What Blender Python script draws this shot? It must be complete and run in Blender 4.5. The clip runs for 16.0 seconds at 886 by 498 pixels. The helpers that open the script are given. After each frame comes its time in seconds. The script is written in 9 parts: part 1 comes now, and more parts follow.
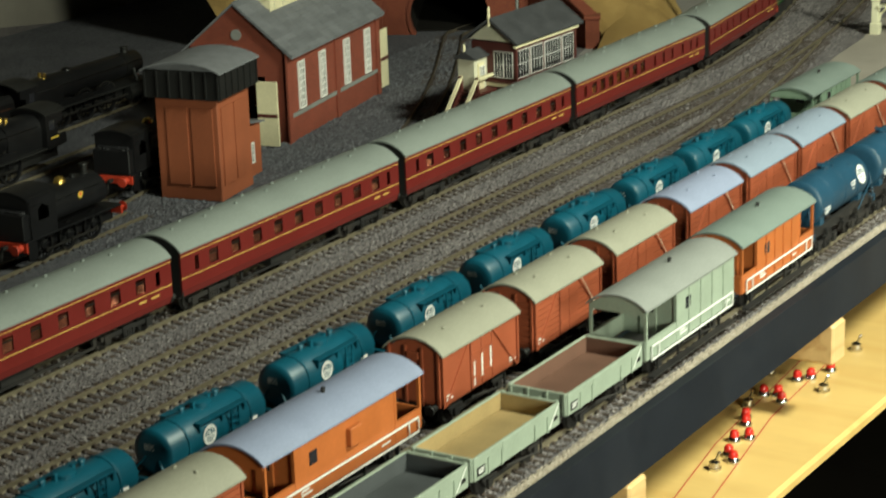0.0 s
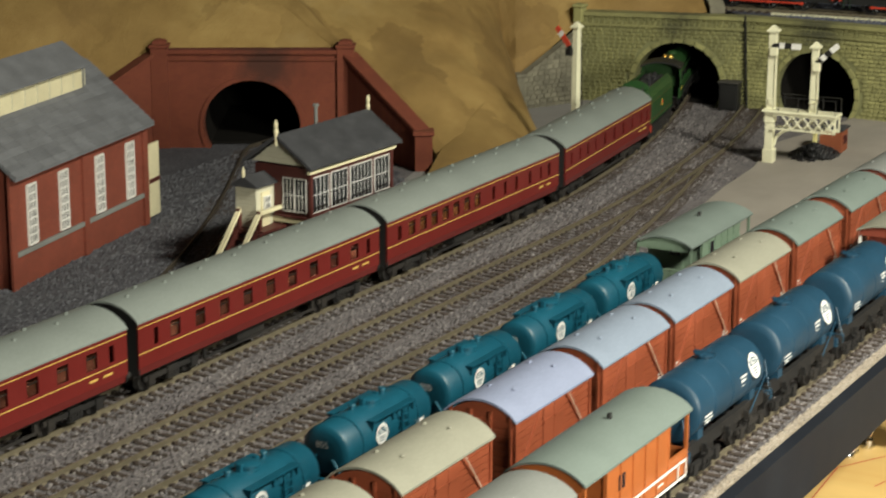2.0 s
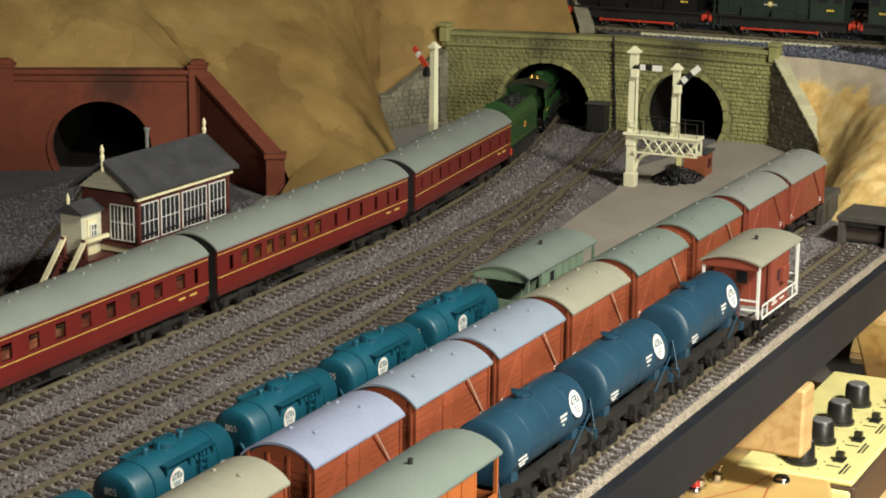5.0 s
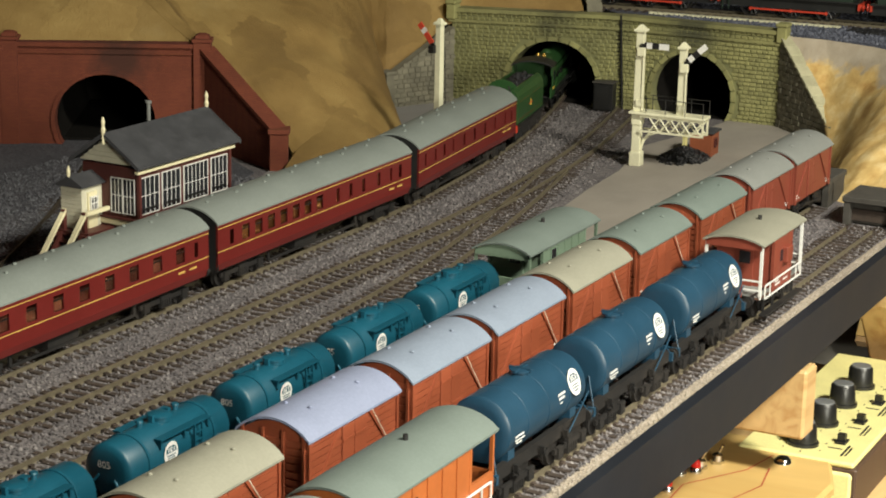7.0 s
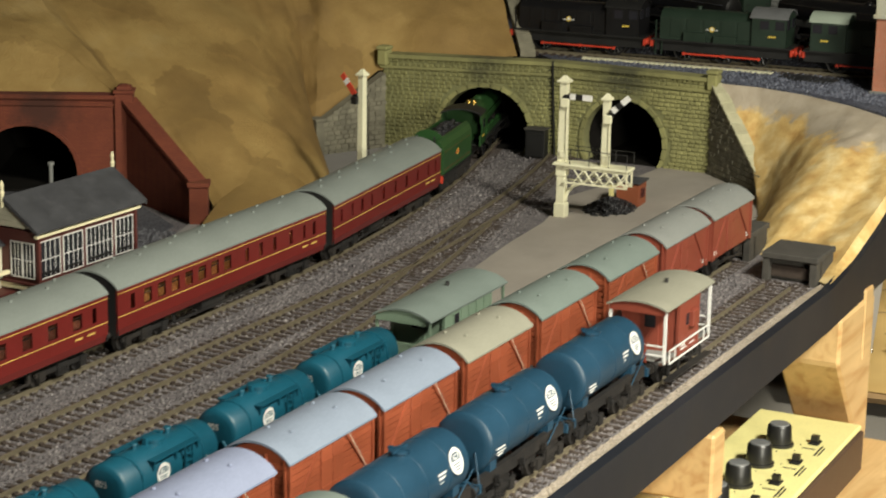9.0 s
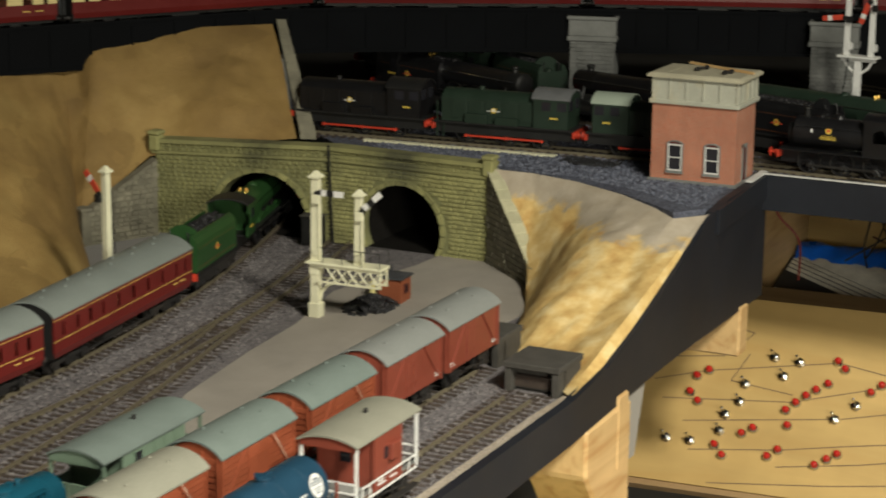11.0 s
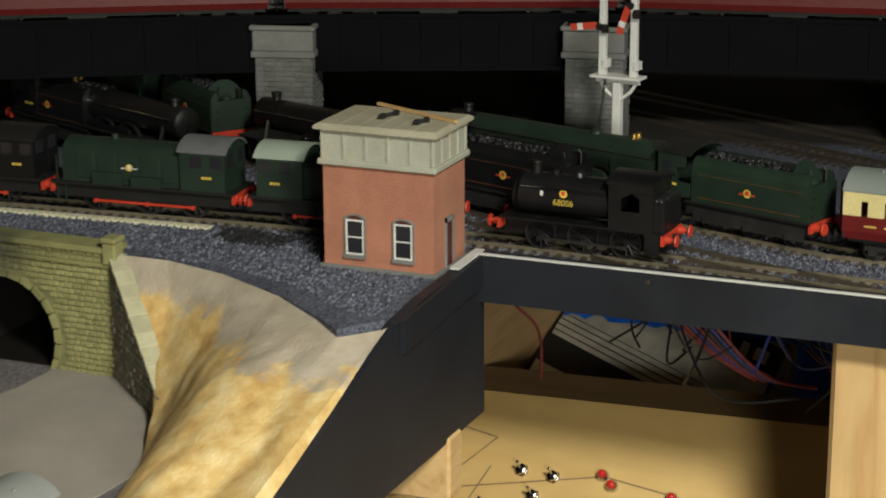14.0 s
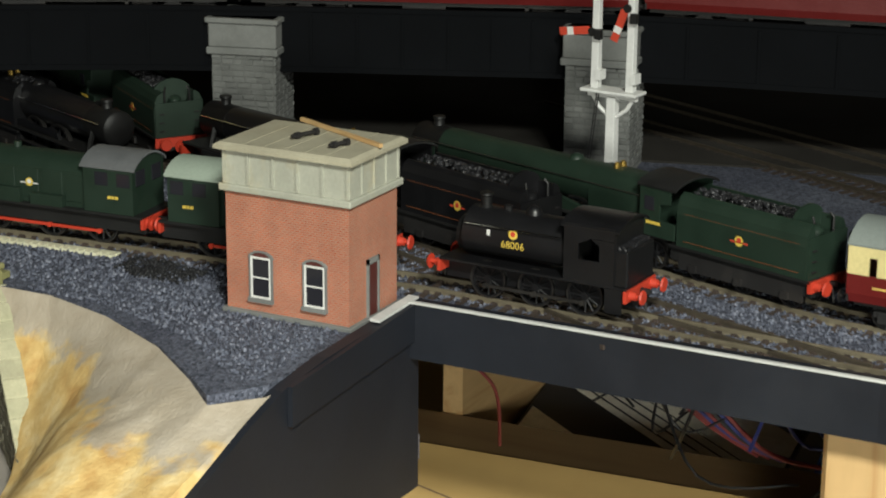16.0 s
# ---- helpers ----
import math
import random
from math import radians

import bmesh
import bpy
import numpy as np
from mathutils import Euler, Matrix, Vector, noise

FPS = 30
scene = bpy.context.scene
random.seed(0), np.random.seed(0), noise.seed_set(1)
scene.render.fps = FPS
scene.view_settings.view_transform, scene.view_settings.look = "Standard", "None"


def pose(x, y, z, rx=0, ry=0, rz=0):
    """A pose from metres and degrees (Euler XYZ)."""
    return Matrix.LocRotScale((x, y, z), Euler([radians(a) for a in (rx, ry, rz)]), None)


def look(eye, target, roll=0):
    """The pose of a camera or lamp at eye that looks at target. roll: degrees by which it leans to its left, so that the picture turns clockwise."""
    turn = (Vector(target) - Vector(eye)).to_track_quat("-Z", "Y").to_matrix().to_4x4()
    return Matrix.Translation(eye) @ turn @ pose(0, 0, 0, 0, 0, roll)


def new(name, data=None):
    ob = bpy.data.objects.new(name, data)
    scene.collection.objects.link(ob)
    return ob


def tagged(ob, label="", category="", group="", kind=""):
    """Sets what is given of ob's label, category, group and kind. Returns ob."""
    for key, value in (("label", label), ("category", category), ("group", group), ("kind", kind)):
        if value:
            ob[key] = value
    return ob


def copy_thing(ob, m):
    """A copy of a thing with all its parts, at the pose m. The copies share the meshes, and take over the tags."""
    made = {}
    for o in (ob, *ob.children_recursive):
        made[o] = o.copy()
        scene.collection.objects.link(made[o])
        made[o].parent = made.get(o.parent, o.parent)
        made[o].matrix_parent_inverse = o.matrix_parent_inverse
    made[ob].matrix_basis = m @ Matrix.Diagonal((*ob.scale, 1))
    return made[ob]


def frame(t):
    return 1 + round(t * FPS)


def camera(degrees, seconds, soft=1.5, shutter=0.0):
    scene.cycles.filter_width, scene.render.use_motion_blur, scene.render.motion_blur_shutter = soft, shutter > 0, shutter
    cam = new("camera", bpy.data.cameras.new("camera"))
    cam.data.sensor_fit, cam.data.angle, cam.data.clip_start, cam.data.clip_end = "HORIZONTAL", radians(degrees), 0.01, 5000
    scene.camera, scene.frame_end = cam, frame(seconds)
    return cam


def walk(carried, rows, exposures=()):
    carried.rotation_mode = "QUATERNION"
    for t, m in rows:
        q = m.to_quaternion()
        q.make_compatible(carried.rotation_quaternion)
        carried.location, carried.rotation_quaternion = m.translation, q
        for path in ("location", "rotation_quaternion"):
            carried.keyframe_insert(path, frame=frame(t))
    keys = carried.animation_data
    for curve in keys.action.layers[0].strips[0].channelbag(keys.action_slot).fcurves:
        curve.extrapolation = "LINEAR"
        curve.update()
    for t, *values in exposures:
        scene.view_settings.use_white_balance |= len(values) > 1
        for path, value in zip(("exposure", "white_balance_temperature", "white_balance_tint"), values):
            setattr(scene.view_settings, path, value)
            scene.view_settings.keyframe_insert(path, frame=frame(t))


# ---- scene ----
# ---- camera ----
cam = camera(23.6, 16.0, soft=1.9, shutter=0.5)
PATH = [
    (0, (-1.2271, -0.5201, 0.3748), (0.3566, 0.4813, -0.2005), -1.98),
    (0.5, (-1.2428, -0.5266, 0.4046), (0.3607, 0.4452, -0.1663), -1.04),
    (1, (-1.0729, -0.4451, 0.3526), (0.5503, 0.5064, -0.1963), -0.26),
    (1.5, (-0.9282, -0.3848, 0.3151), (0.7094, 0.5569, -0.2076), -0.09),
    (2, (-0.8996, -0.3887, 0.3182), (0.7605, 0.5306, -0.1724), 0.14),
    (2.5, (-0.8881, -0.4017, 0.3188), (0.7889, 0.5010, -0.1444), -0.23),
    (3, (-0.8739, -0.4080, 0.3143), (0.8153, 0.4664, -0.1583), 0.14),
    (3.5, (-0.8600, -0.4092, 0.3166), (0.8306, 0.4583, -0.1641), 0.19),
    (4, (-0.8523, -0.4113, 0.3172), (0.8418, 0.4517, -0.1592), 0.45),
    (4.2, (-0.8493, -0.4125, 0.3181), (0.8459, 0.4493, -0.1563), 0.47),
    (6.5, (-0.8355, -0.4098, 0.3127), (0.8554, 0.4507, -0.1793), 1.16),
    (7, (-0.8338, -0.4137, 0.3131), (0.8535, 0.4519, -0.1820), 1.18),
    (7.5, (-0.8290, -0.4184, 0.3158), (0.8580, 0.4473, -0.1806), 1.09),
    (8, (-0.8217, -0.4248, 0.3203), (0.8673, 0.4390, -0.1725), 0.99),
    (8.2, (-0.8174, -0.4285, 0.3225), (0.8720, 0.4357, -0.1680), 0.96),
    (10.3, (-0.7334, -0.4918, 0.3629), (0.9791, 0.3478, -0.0889), 1.06),
    (10.5, (-0.7184, -0.5031, 0.3668), (0.9969, 0.3331, -0.0807), 0.87),
    (11, (-0.6750, -0.5268, 0.3762), (1.0453, 0.2891, -0.0889), 0.74),
    (11.5, (-0.6185, -0.5430, 0.3853), (1.1069, 0.2494, -0.1011), 0.75),
    (12, (-0.5607, -0.5613, 0.3881), (1.1693, 0.2192, -0.1011), 0.65),
    (12.5, (-0.4997, -0.5571, 0.3932), (1.2326, 0.2197, -0.0939), 0.33),
    (13, (-0.4079, -0.5269, 0.3879), (1.3252, 0.2345, -0.1204), -0.04),
    (13.5, (-0.3269, -0.5013, 0.3894), (1.4181, 0.2111, -0.1481), 0.10),
    (14, (-0.2426, -0.4915, 0.3838), (1.4984, 0.2281, -0.1572), -0.26),
    (14.5, (-0.1793, -0.5001, 0.3777), (1.5413, 0.2715, -0.1569), -0.29),
    (15, (-0.1292, -0.5167, 0.3727), (1.5713, 0.2895, -0.1751), 0.11),
    (15.5, (-0.0821, -0.5281, 0.3656), (1.6027, 0.3045, -0.1910), 0.48),
    (16, (-0.0313, -0.5199, 0.3669), (1.6368, 0.3394, -0.1994), 0.45),
]
walk(cam, [(t, look(eye, target, roll)) for t, eye, target, roll in PATH],
     [(0.0, -0.05, 6400, -6), (1.0, -0.03, 6420, 3), (2.0, -0.08, 6440, 8), (10.0, -0.08, 6500, 10), (10.6, -0.35, 6500, 10), (13.5, -0.32, 6400, 10), (14.6, -0.02, 6050, 9), (16.0, 0.14, 5950, 8)])

# ---- light: a warm hanging lamp over the operator's side and an added low fill ----
world = bpy.data.worlds.new("room_air")
scene.world = world
world.use_nodes = True
world.node_tree.nodes["Background"].inputs[0].default_value = (1.0, 0.86, 0.66, 1)
world.node_tree.nodes["Background"].inputs[1].default_value = 0.006


def lamp(name, eye, target, size, watts, colour, spread=180):
    data = bpy.data.lights.new(name, "AREA")
    data.shape, data.size, data.energy, data.color = "DISK", size, watts, colour
    data.spread = radians(spread)
    ob = new(name, data)
    ob.matrix_world = look(eye, target)
    return ob


lamp("pendant_light", (-0.30, -0.98, 1.02), (-0.02, -0.62, 0.0), 0.24, 20.5, (1.0, 0.96, 0.80), 98)
# unseen fill, added to brighten the panels and store under the boards
lamp("low_fill_light", (-0.90, -1.15, 0.35), (0.35, -0.25, -0.12), 0.30, 17.0, (1.0, 0.955, 0.79))
scene.view_settings.exposure = 0.0

# ---- materials ----
def nodes_of(name):
    m = bpy.data.materials.new(name)
    m.use_nodes = True
    nt = m.node_tree
    return m, nt, nt.nodes["Principled BSDF"]


def noise_node(nt, scale, detail=4.0, rough=0.6, coord="Object"):
    tc = nt.nodes.new("ShaderNodeTexCoord")
    n = nt.nodes.new("ShaderNodeTexNoise")
    n.inputs["Scale"].default_value, n.inputs["Detail"].default_value, n.inputs["Roughness"].default_value = scale, detail, rough
    nt.links.new(tc.outputs[coord], n.inputs["Vector"])
    return n


def ramp(nt, src, stops):
    r = nt.nodes.new("ShaderNodeValToRGB")
    e = r.color_ramp.elements
    while len(e) < len(stops):
        e.new(0.5)
    for k, (p, c) in zip(e, stops):
        k.position, k.color = p, (*c, 1)
    nt.links.new(src, r.inputs[0])
    return r


def mixc(nt, fac, a, b, mode="MIX"):
    m = nt.nodes.new("ShaderNodeMix")
    m.data_type, m.blend_type = "RGBA", mode
    for sock, v in ((m.inputs[0], fac), (m.inputs[6], a), (m.inputs[7], b)):
        if isinstance(v, (int, float)):
            sock.default_value = v
        elif isinstance(v, tuple):
            sock.default_value = (*v, 1)
        else:
            nt.links.new(v, sock)
    return m.outputs[2]


def bump(nt, bsdf, height, strength, dist):
    b = nt.nodes.new("ShaderNodeBump")
    b.inputs["Strength"].default_value, b.inputs["Distance"].default_value = strength, dist
    nt.links.new(height, b.inputs["Height"])
    nt.links.new(b.outputs[0], bsdf.inputs["Normal"])


def shade(c, k):
    return tuple(min(1.0, v * k) for v in c)


def surf(name, col, rough=0.5, metal=0.0, var=0.18, scale=60.0, fine=700.0, bumpy=0.25, depth=0.0003, dirt=None, dirt_amount=0.35, spec=0.5, per_object=0.0):
    """A plain finish with broad and fine variation, dirt in patches and a slight relief."""
    m, nt, b = nodes_of(name)
    big, small = noise_node(nt, scale), noise_node(nt, fine, 3.0)
    c = ramp(nt, big.outputs[0], [(0.3, shade(col, 1 - var)), (0.7, shade(col, 1 + var))]).outputs[0]
    s = ramp(nt, small.outputs[0], [(0.3, (0.82, 0.82, 0.82)), (0.7, (1.0, 1.0, 1.0))]).outputs[0]
    c = mixc(nt, 0.6, c, s, "MULTIPLY")
    if dirt:
        d = noise_node(nt, scale * 0.45, 6.0, 0.7)
        f = ramp(nt, d.outputs[0], [(0.5, (0, 0, 0)), (0.72, (dirt_amount,) * 3)]).outputs[0]
        c = mixc(nt, f, c, dirt)
    if per_object:
        info = nt.nodes.new("ShaderNodeObjectInfo")
        r = ramp(nt, info.outputs["Random"], [(0.0, (1 - per_object,) * 3), (1.0, (1.0, 1.0, 1.0))]).outputs[0]
        c = mixc(nt, 1.0, c, r, "MULTIPLY")
    nt.links.new(c, b.inputs["Base Color"])
    b.inputs["Metallic"].default_value = metal
    b.inputs["Specular IOR Level"].default_value = spec
    rr = nt.nodes.new("ShaderNodeMapRange")
    rr.inputs[3].default_value, rr.inputs[4].default_value = max(0.02, rough - 0.1), min(1.0, rough + 0.1)
    nt.links.new(big.outputs[0], rr.inputs[0])
    nt.links.new(rr.outputs[0], b.inputs["Roughness"])
    if bumpy:
        bump(nt, b, small.outputs[0], bumpy, depth)
    return m


def grains(name, cols, size, rough=0.9, relief=0.8, patches=None):
    """Loose stone: cells of the given size, each of its own grey, standing proud."""
    m, nt, b = nodes_of(name)
    tc = nt.nodes.new("ShaderNodeTexCoord")
    v = nt.nodes.new("ShaderNodeTexVoronoi")
    v.inputs["Scale"].default_value = 1.0 / size
    nt.links.new(tc.outputs["Object"], v.inputs["Vector"])
    sep = nt.nodes.new("ShaderNodeSeparateColor")
    nt.links.new(v.outputs["Color"], sep.inputs[0])
    n = len(cols)
    c = ramp(nt, sep.outputs[0], [(i / (n - 1), k) for i, k in enumerate(cols)]).outputs[0]
    big = noise_node(nt, 14.0, 5.0, 0.6)
    p = patches or ((0.62, 0.62, 0.66), (1.0, 1.0, 1.0))
    c = mixc(nt, 1.0, c, ramp(nt, big.outputs[0], [(0.3, p[0]), (0.7, p[1])]).outputs[0], "MULTIPLY")
    nt.links.new(c, b.inputs["Base Color"])
    b.inputs["Roughness"].default_value = rough
    inv = nt.nodes.new("ShaderNodeMath")
    inv.operation = "SUBTRACT"
    inv.inputs[0].default_value = 1.0
    nt.links.new(v.outputs["Distance"], inv.inputs[1])
    bump(nt, b, inv.outputs[0], relief, size * 0.8)
    return m


def brickwork(name, a, bcol, mortar, length, height, rough=0.85, gap=0.0003, relief=0.5):
    """Printed brick paper or moulded brick, courses in x or y and z by the faces' own directions."""
    m, nt, b = nodes_of(name)
    tc = nt.nodes.new("ShaderNodeTexCoord")
    sep = nt.nodes.new("ShaderNodeSeparateXYZ")
    nt.links.new(tc.outputs["Object"], sep.inputs[0])
    add = nt.nodes.new("ShaderNodeMath")
    nt.links.new(sep.outputs[0], add.inputs[0])
    nt.links.new(sep.outputs[1], add.inputs[1])
    com = nt.nodes.new("ShaderNodeCombineXYZ")
    nt.links.new(add.outputs[0], com.inputs[0])
    nt.links.new(sep.outputs[2], com.inputs[1])
    br = nt.nodes.new("ShaderNodeTexBrick")
    br.inputs["Scale"].default_value = 1.0
    br.inputs["Brick Width"].default_value, br.inputs["Row Height"].default_value = length, height
    br.inputs["Mortar Size"].default_value = gap
    br.inputs["Mortar Smooth"].default_value = 0.3
    br.inputs["Color1"].default_value, br.inputs["Color2"].default_value, br.inputs["Mortar"].default_value = (*a, 1), (*bcol, 1), (*mortar, 1)
    nt.links.new(com.outputs[0], br.inputs["Vector"])
    n = noise_node(nt, 45.0, 6.0, 0.65)
    c = mixc(nt, 1.0, br.outputs[0], ramp(nt, n.outputs[0], [(0.3, (0.72, 0.70, 0.70)), (0.7, (1.0, 1.0, 1.0))]).outputs[0], "MULTIPLY")
    nt.links.new(c, b.inputs["Base Color"])
    b.inputs["Roughness"].default_value = rough
    inv = nt.nodes.new("ShaderNodeMath")
    inv.operation = "SUBTRACT"
    inv.inputs[0].default_value = 1.0
    nt.links.new(br.outputs["Fac"], inv.inputs[1])
    bump(nt, b, inv.outputs[0], relief, 0.0003)
    return m


def wood(name, a, bcol, rough=0.6, ring=90.0, along="x"):
    m, nt, b = nodes_of(name)
    tc = nt.nodes.new("ShaderNodeTexCoord")
    mp = nt.nodes.new("ShaderNodeMapping")
    k = {"x": (0.12, 1, 1), "y": (1, 0.12, 1), "z": (1, 1, 0.12)}[along]
    mp.inputs["Scale"].default_value = k
    nt.links.new(tc.outputs["Object"], mp.inputs[0])
    n = nt.nodes.new("ShaderNodeTexNoise")
    n.inputs["Scale"].default_value, n.inputs["Detail"].default_value, n.inputs["Distortion"].default_value = ring, 6.0, 1.2
    nt.links.new(mp.outputs[0], n.inputs["Vector"])
    c = ramp(nt, n.outputs[0], [(0.32, a), (0.5, shade(bcol, 0.9)), (0.68, bcol)]).outputs[0]
    big = noise_node(nt, 9.0, 4.0)
    c = mixc(nt, 1.0, c, ramp(nt, big.outputs[0], [(0.3, (0.8, 0.78, 0.74)), (0.7, (1, 1, 1))]).outputs[0], "MULTIPLY")
    nt.links.new(c, b.inputs["Base Color"])
    b.inputs["Roughness"].default_value = rough
    bump(nt, b, n.outputs[0], 0.15, 0.0004)
    return m


def glassy(name, col=(0.02, 0.02, 0.025), rough=0.08):
    m, nt, b = nodes_of(name)
    b.inputs["Base Color"].default_value = (*col, 1)
    b.inputs["Roughness"].default_value = rough
    n = noise_node(nt, 120.0, 2.0)
    bump(nt, b, n.outputs[0], 0.05, 0.0002)
    return m


# ---- mesh helpers ----
class G:
    """Vertices and faces of one mesh."""

    def __init__(self):
        self.v, self.f = [], []

    def add(self, vs, fs):
        o = len(self.v)
        self.v += [tuple(p) for p in vs]
        self.f += [tuple(i + o for i in f) for f in fs]
        return self

    def box(self, x0, x1, y0, y1, z0, z1):
        vs = [(x, y, z) for z in (z0, z1) for y in (y0, y1) for x in (x0, x1)]
        return self.add(vs, [(0, 2, 3, 1), (4, 5, 7, 6), (0, 1, 5, 4), (1, 3, 7, 5), (3, 2, 6, 7), (2, 0, 4, 6)])

    def cyl(self, p0, p1, r0, r1=None, n=14, caps=True):
        p0, p1 = Vector(p0), Vector(p1)
        r1 = r0 if r1 is None else r1
        w = (p1 - p0).normalized()
        u = w.orthogonal().normalized()
        t = w.cross(u)
        vs = [p + r * (math.cos(2 * math.pi * i / n) * u + math.sin(2 * math.pi * i / n) * t) for p, r in ((p0, r0), (p1, r1)) for i in range(n)]
        fs = [(i, (i + 1) % n, n + (i + 1) % n, n + i) for i in range(n)]
        if caps:
            fs += [tuple(range(n - 1, -1, -1)), tuple(range(n, 2 * n))]
        return self.add(vs, fs)

    def rings(self, rings, caps=True, closed=True):
        n = len(rings[0])
        vs = [p for r in rings for p in r]
        fs = []
        for k in range(len(rings) - 1):
            for i in range(n if closed else n - 1):
                j = (i + 1) % n
                fs.append((k * n + i, k * n + j, (k + 1) * n + j, (k + 1) * n + i))
        if caps:
            fs += [tuple(range(n - 1, -1, -1)), tuple(range((len(rings) - 1) * n, len(rings) * n))]
        return self.add(vs, fs)

    def turned(self, prof, c=(0, 0, 0), axis="z", n=14, caps=True):
        """A body of revolution: prof is rows of (distance along the axis, radius)."""
        rs = []
        for h, r in prof:
            ring = []
            for i in range(n):
                a, b = r * math.cos(2 * math.pi * i / n), r * math.sin(2 * math.pi * i / n)
                q = {"z": (a, b, h), "x": (h, a, b), "y": (b, h, a)}[axis]
                ring.append((c[0] + q[0], c[1] + q[1], c[2] + q[2]))
            rs.append(ring)
        return self.rings(rs, caps=caps)

    def prism(self, poly, axis, a, b):
        """poly: (u, v) pairs; axis x: u=y v=z; y: u=x v=z; z: u=x v=y."""
        put = {"x": lambda u, v, h: (h, u, v), "y": lambda u, v, h: (u, h, v), "z": lambda u, v, h: (u, v, h)}[axis]
        n = len(poly)
        vs = [put(u, v, h) for h in (a, b) for u, v in poly]
        fs = [(i, (i + 1) % n, n + (i + 1) % n, n + i) for i in range(n)]
        return self.add(vs, fs + [tuple(range(n - 1, -1, -1)), tuple(range(n, 2 * n))])

    def ball(self, c, r, sz=1.0, n=10):
        k = n // 2
        prof = [(-r * sz * math.cos(math.pi * i / k), max(r * math.sin(math.pi * i / k), 1e-6)) for i in range(k + 1)]
        return self.turned(prof, c, "z", n)

    def turn(self, m, start=0):
        for i in range(start, len(self.v)):
            self.v[i] = tuple(m @ Vector(self.v[i]))
        return self

    def path(self, pts, r, n=6):
        P = [Vector(p) for p in pts]
        rs = []
        for i, p in enumerate(P):
            d = (P[min(i + 1, len(P) - 1)] - P[max(i - 1, 0)]).normalized()
            u = d.cross(Vector((0.31, 0.87, 0.37))).normalized()
            w = d.cross(u)
            rs.append([p + u * (r * math.cos(6.2832 * k / n)) + w * (r * math.sin(6.2832 * k / n)) for k in range(n)])
        return self.rings(rs)


def mesh_of(name, g, material, bevel=0.0, smooth=False):
    me = bpy.data.meshes.new(name)
    me.from_pydata(g.v, [], g.f)
    bm = bmesh.new()
    bm.from_mesh(me)
    bmesh.ops.recalc_face_normals(bm, faces=bm.faces)
    if bevel:
        es = [e for e in bm.edges if len(e.link_faces) == 2 and e.calc_face_angle(0) > 0.6]
        bmesh.ops.bevel(bm, geom=es, offset=bevel, segments=1, affect="EDGES", clamp_overlap=True)
    for f in bm.faces:
        f.smooth = smooth
    if smooth:
        for e in bm.edges:
            if len(e.link_faces) == 2 and e.calc_face_angle(0) > 0.7:
                e.smooth = False
    bm.to_mesh(me)
    bm.free()
    me.materials.append(material)
    return me


def part(name, g, material, parent, label="", bevel=0.0, smooth=False):
    ob = new(name, mesh_of(name, g, material, bevel, smooth))
    ob.parent = parent
    if label:
        ob["label"] = label
    return ob


def thing(name, m, label, category, group="", kind=""):
    ob = new(name)
    ob.empty_display_size = 0.01
    ob.matrix_basis = m
    return tagged(ob, label, category, group, kind)


def solid(name, g, material, label, category, group="", kind="", bevel=0.0, smooth=False, m=None):
    """A thing that is one mesh."""
    ob = new(name, mesh_of(name, g, material, bevel, smooth))
    if m is not None:
        ob.matrix_basis = m
    return tagged(ob, label, category, group, kind)


def writing(name, body, size, m, material, parent, label=""):
    """Lettering in the built-in font, as a flat mesh under its thing."""
    cu = bpy.data.curves.new(name, "FONT")
    cu.body, cu.size, cu.align_x, cu.align_y = body, size, "CENTER", "CENTER"
    tmp = bpy.data.objects.new(name + "_curve", cu)
    scene.collection.objects.link(tmp)
    bpy.context.view_layer.update()
    me = bpy.data.meshes.new_from_object(tmp.evaluated_get(bpy.context.evaluated_depsgraph_get()))
    bpy.data.objects.remove(tmp)
    bpy.data.curves.remove(cu)
    me.materials.clear()
    me.materials.append(material)
    ob = new(name, me)
    ob.parent, ob.matrix_basis = parent, m
    if label:
        ob["label"] = label
    return ob


# ---- palette ----
BALLAST = grains("ballast", [(0.075, 0.067, 0.071), (0.17, 0.155, 0.16), (0.235, 0.214, 0.213), (0.12, 0.107, 0.113), (0.30, 0.278, 0.273)], 0.0011)
YARD = grains("yard_ash", [(0.05, 0.05, 0.058), (0.11, 0.11, 0.125), (0.16, 0.16, 0.175), (0.08, 0.08, 0.09)], 0.0010)
BLUE_CHIP = grains("dark_granite_chippings", [(0.04, 0.045, 0.06), (0.10, 0.11, 0.145), (0.17, 0.18, 0.23), (0.065, 0.07, 0.09)], 0.0012)
STONE_ALL = grains("chippings", [(0.12, 0.11, 0.11), (0.30, 0.27, 0.26), (0.46, 0.43, 0.41)], 0.0011)
CONCRETE = surf("sanded_concrete", (0.30, 0.27, 0.235), 0.95, var=0.10, scale=22, fine=900, bumpy=0.5, dirt=(0.18, 0.17, 0.16))
GREY_PATH = surf("grey_painted_path", (0.25, 0.24, 0.23), 0.95, var=0.10, scale=22, fine=900, bumpy=0.5, dirt=(0.15, 0.14, 0.14))
CORK = surf("cork_edge", (0.34, 0.285, 0.22), 0.95, var=0.25, scale=160, fine=1200, bumpy=0.8, depth=0.0006)
FASCIA = surf("black_fascia_paint", (0.013, 0.015, 0.021), 0.5, var=0.15, scale=18, fine=300, bumpy=0.08, dirt=(0.034, 0.036, 0.042))
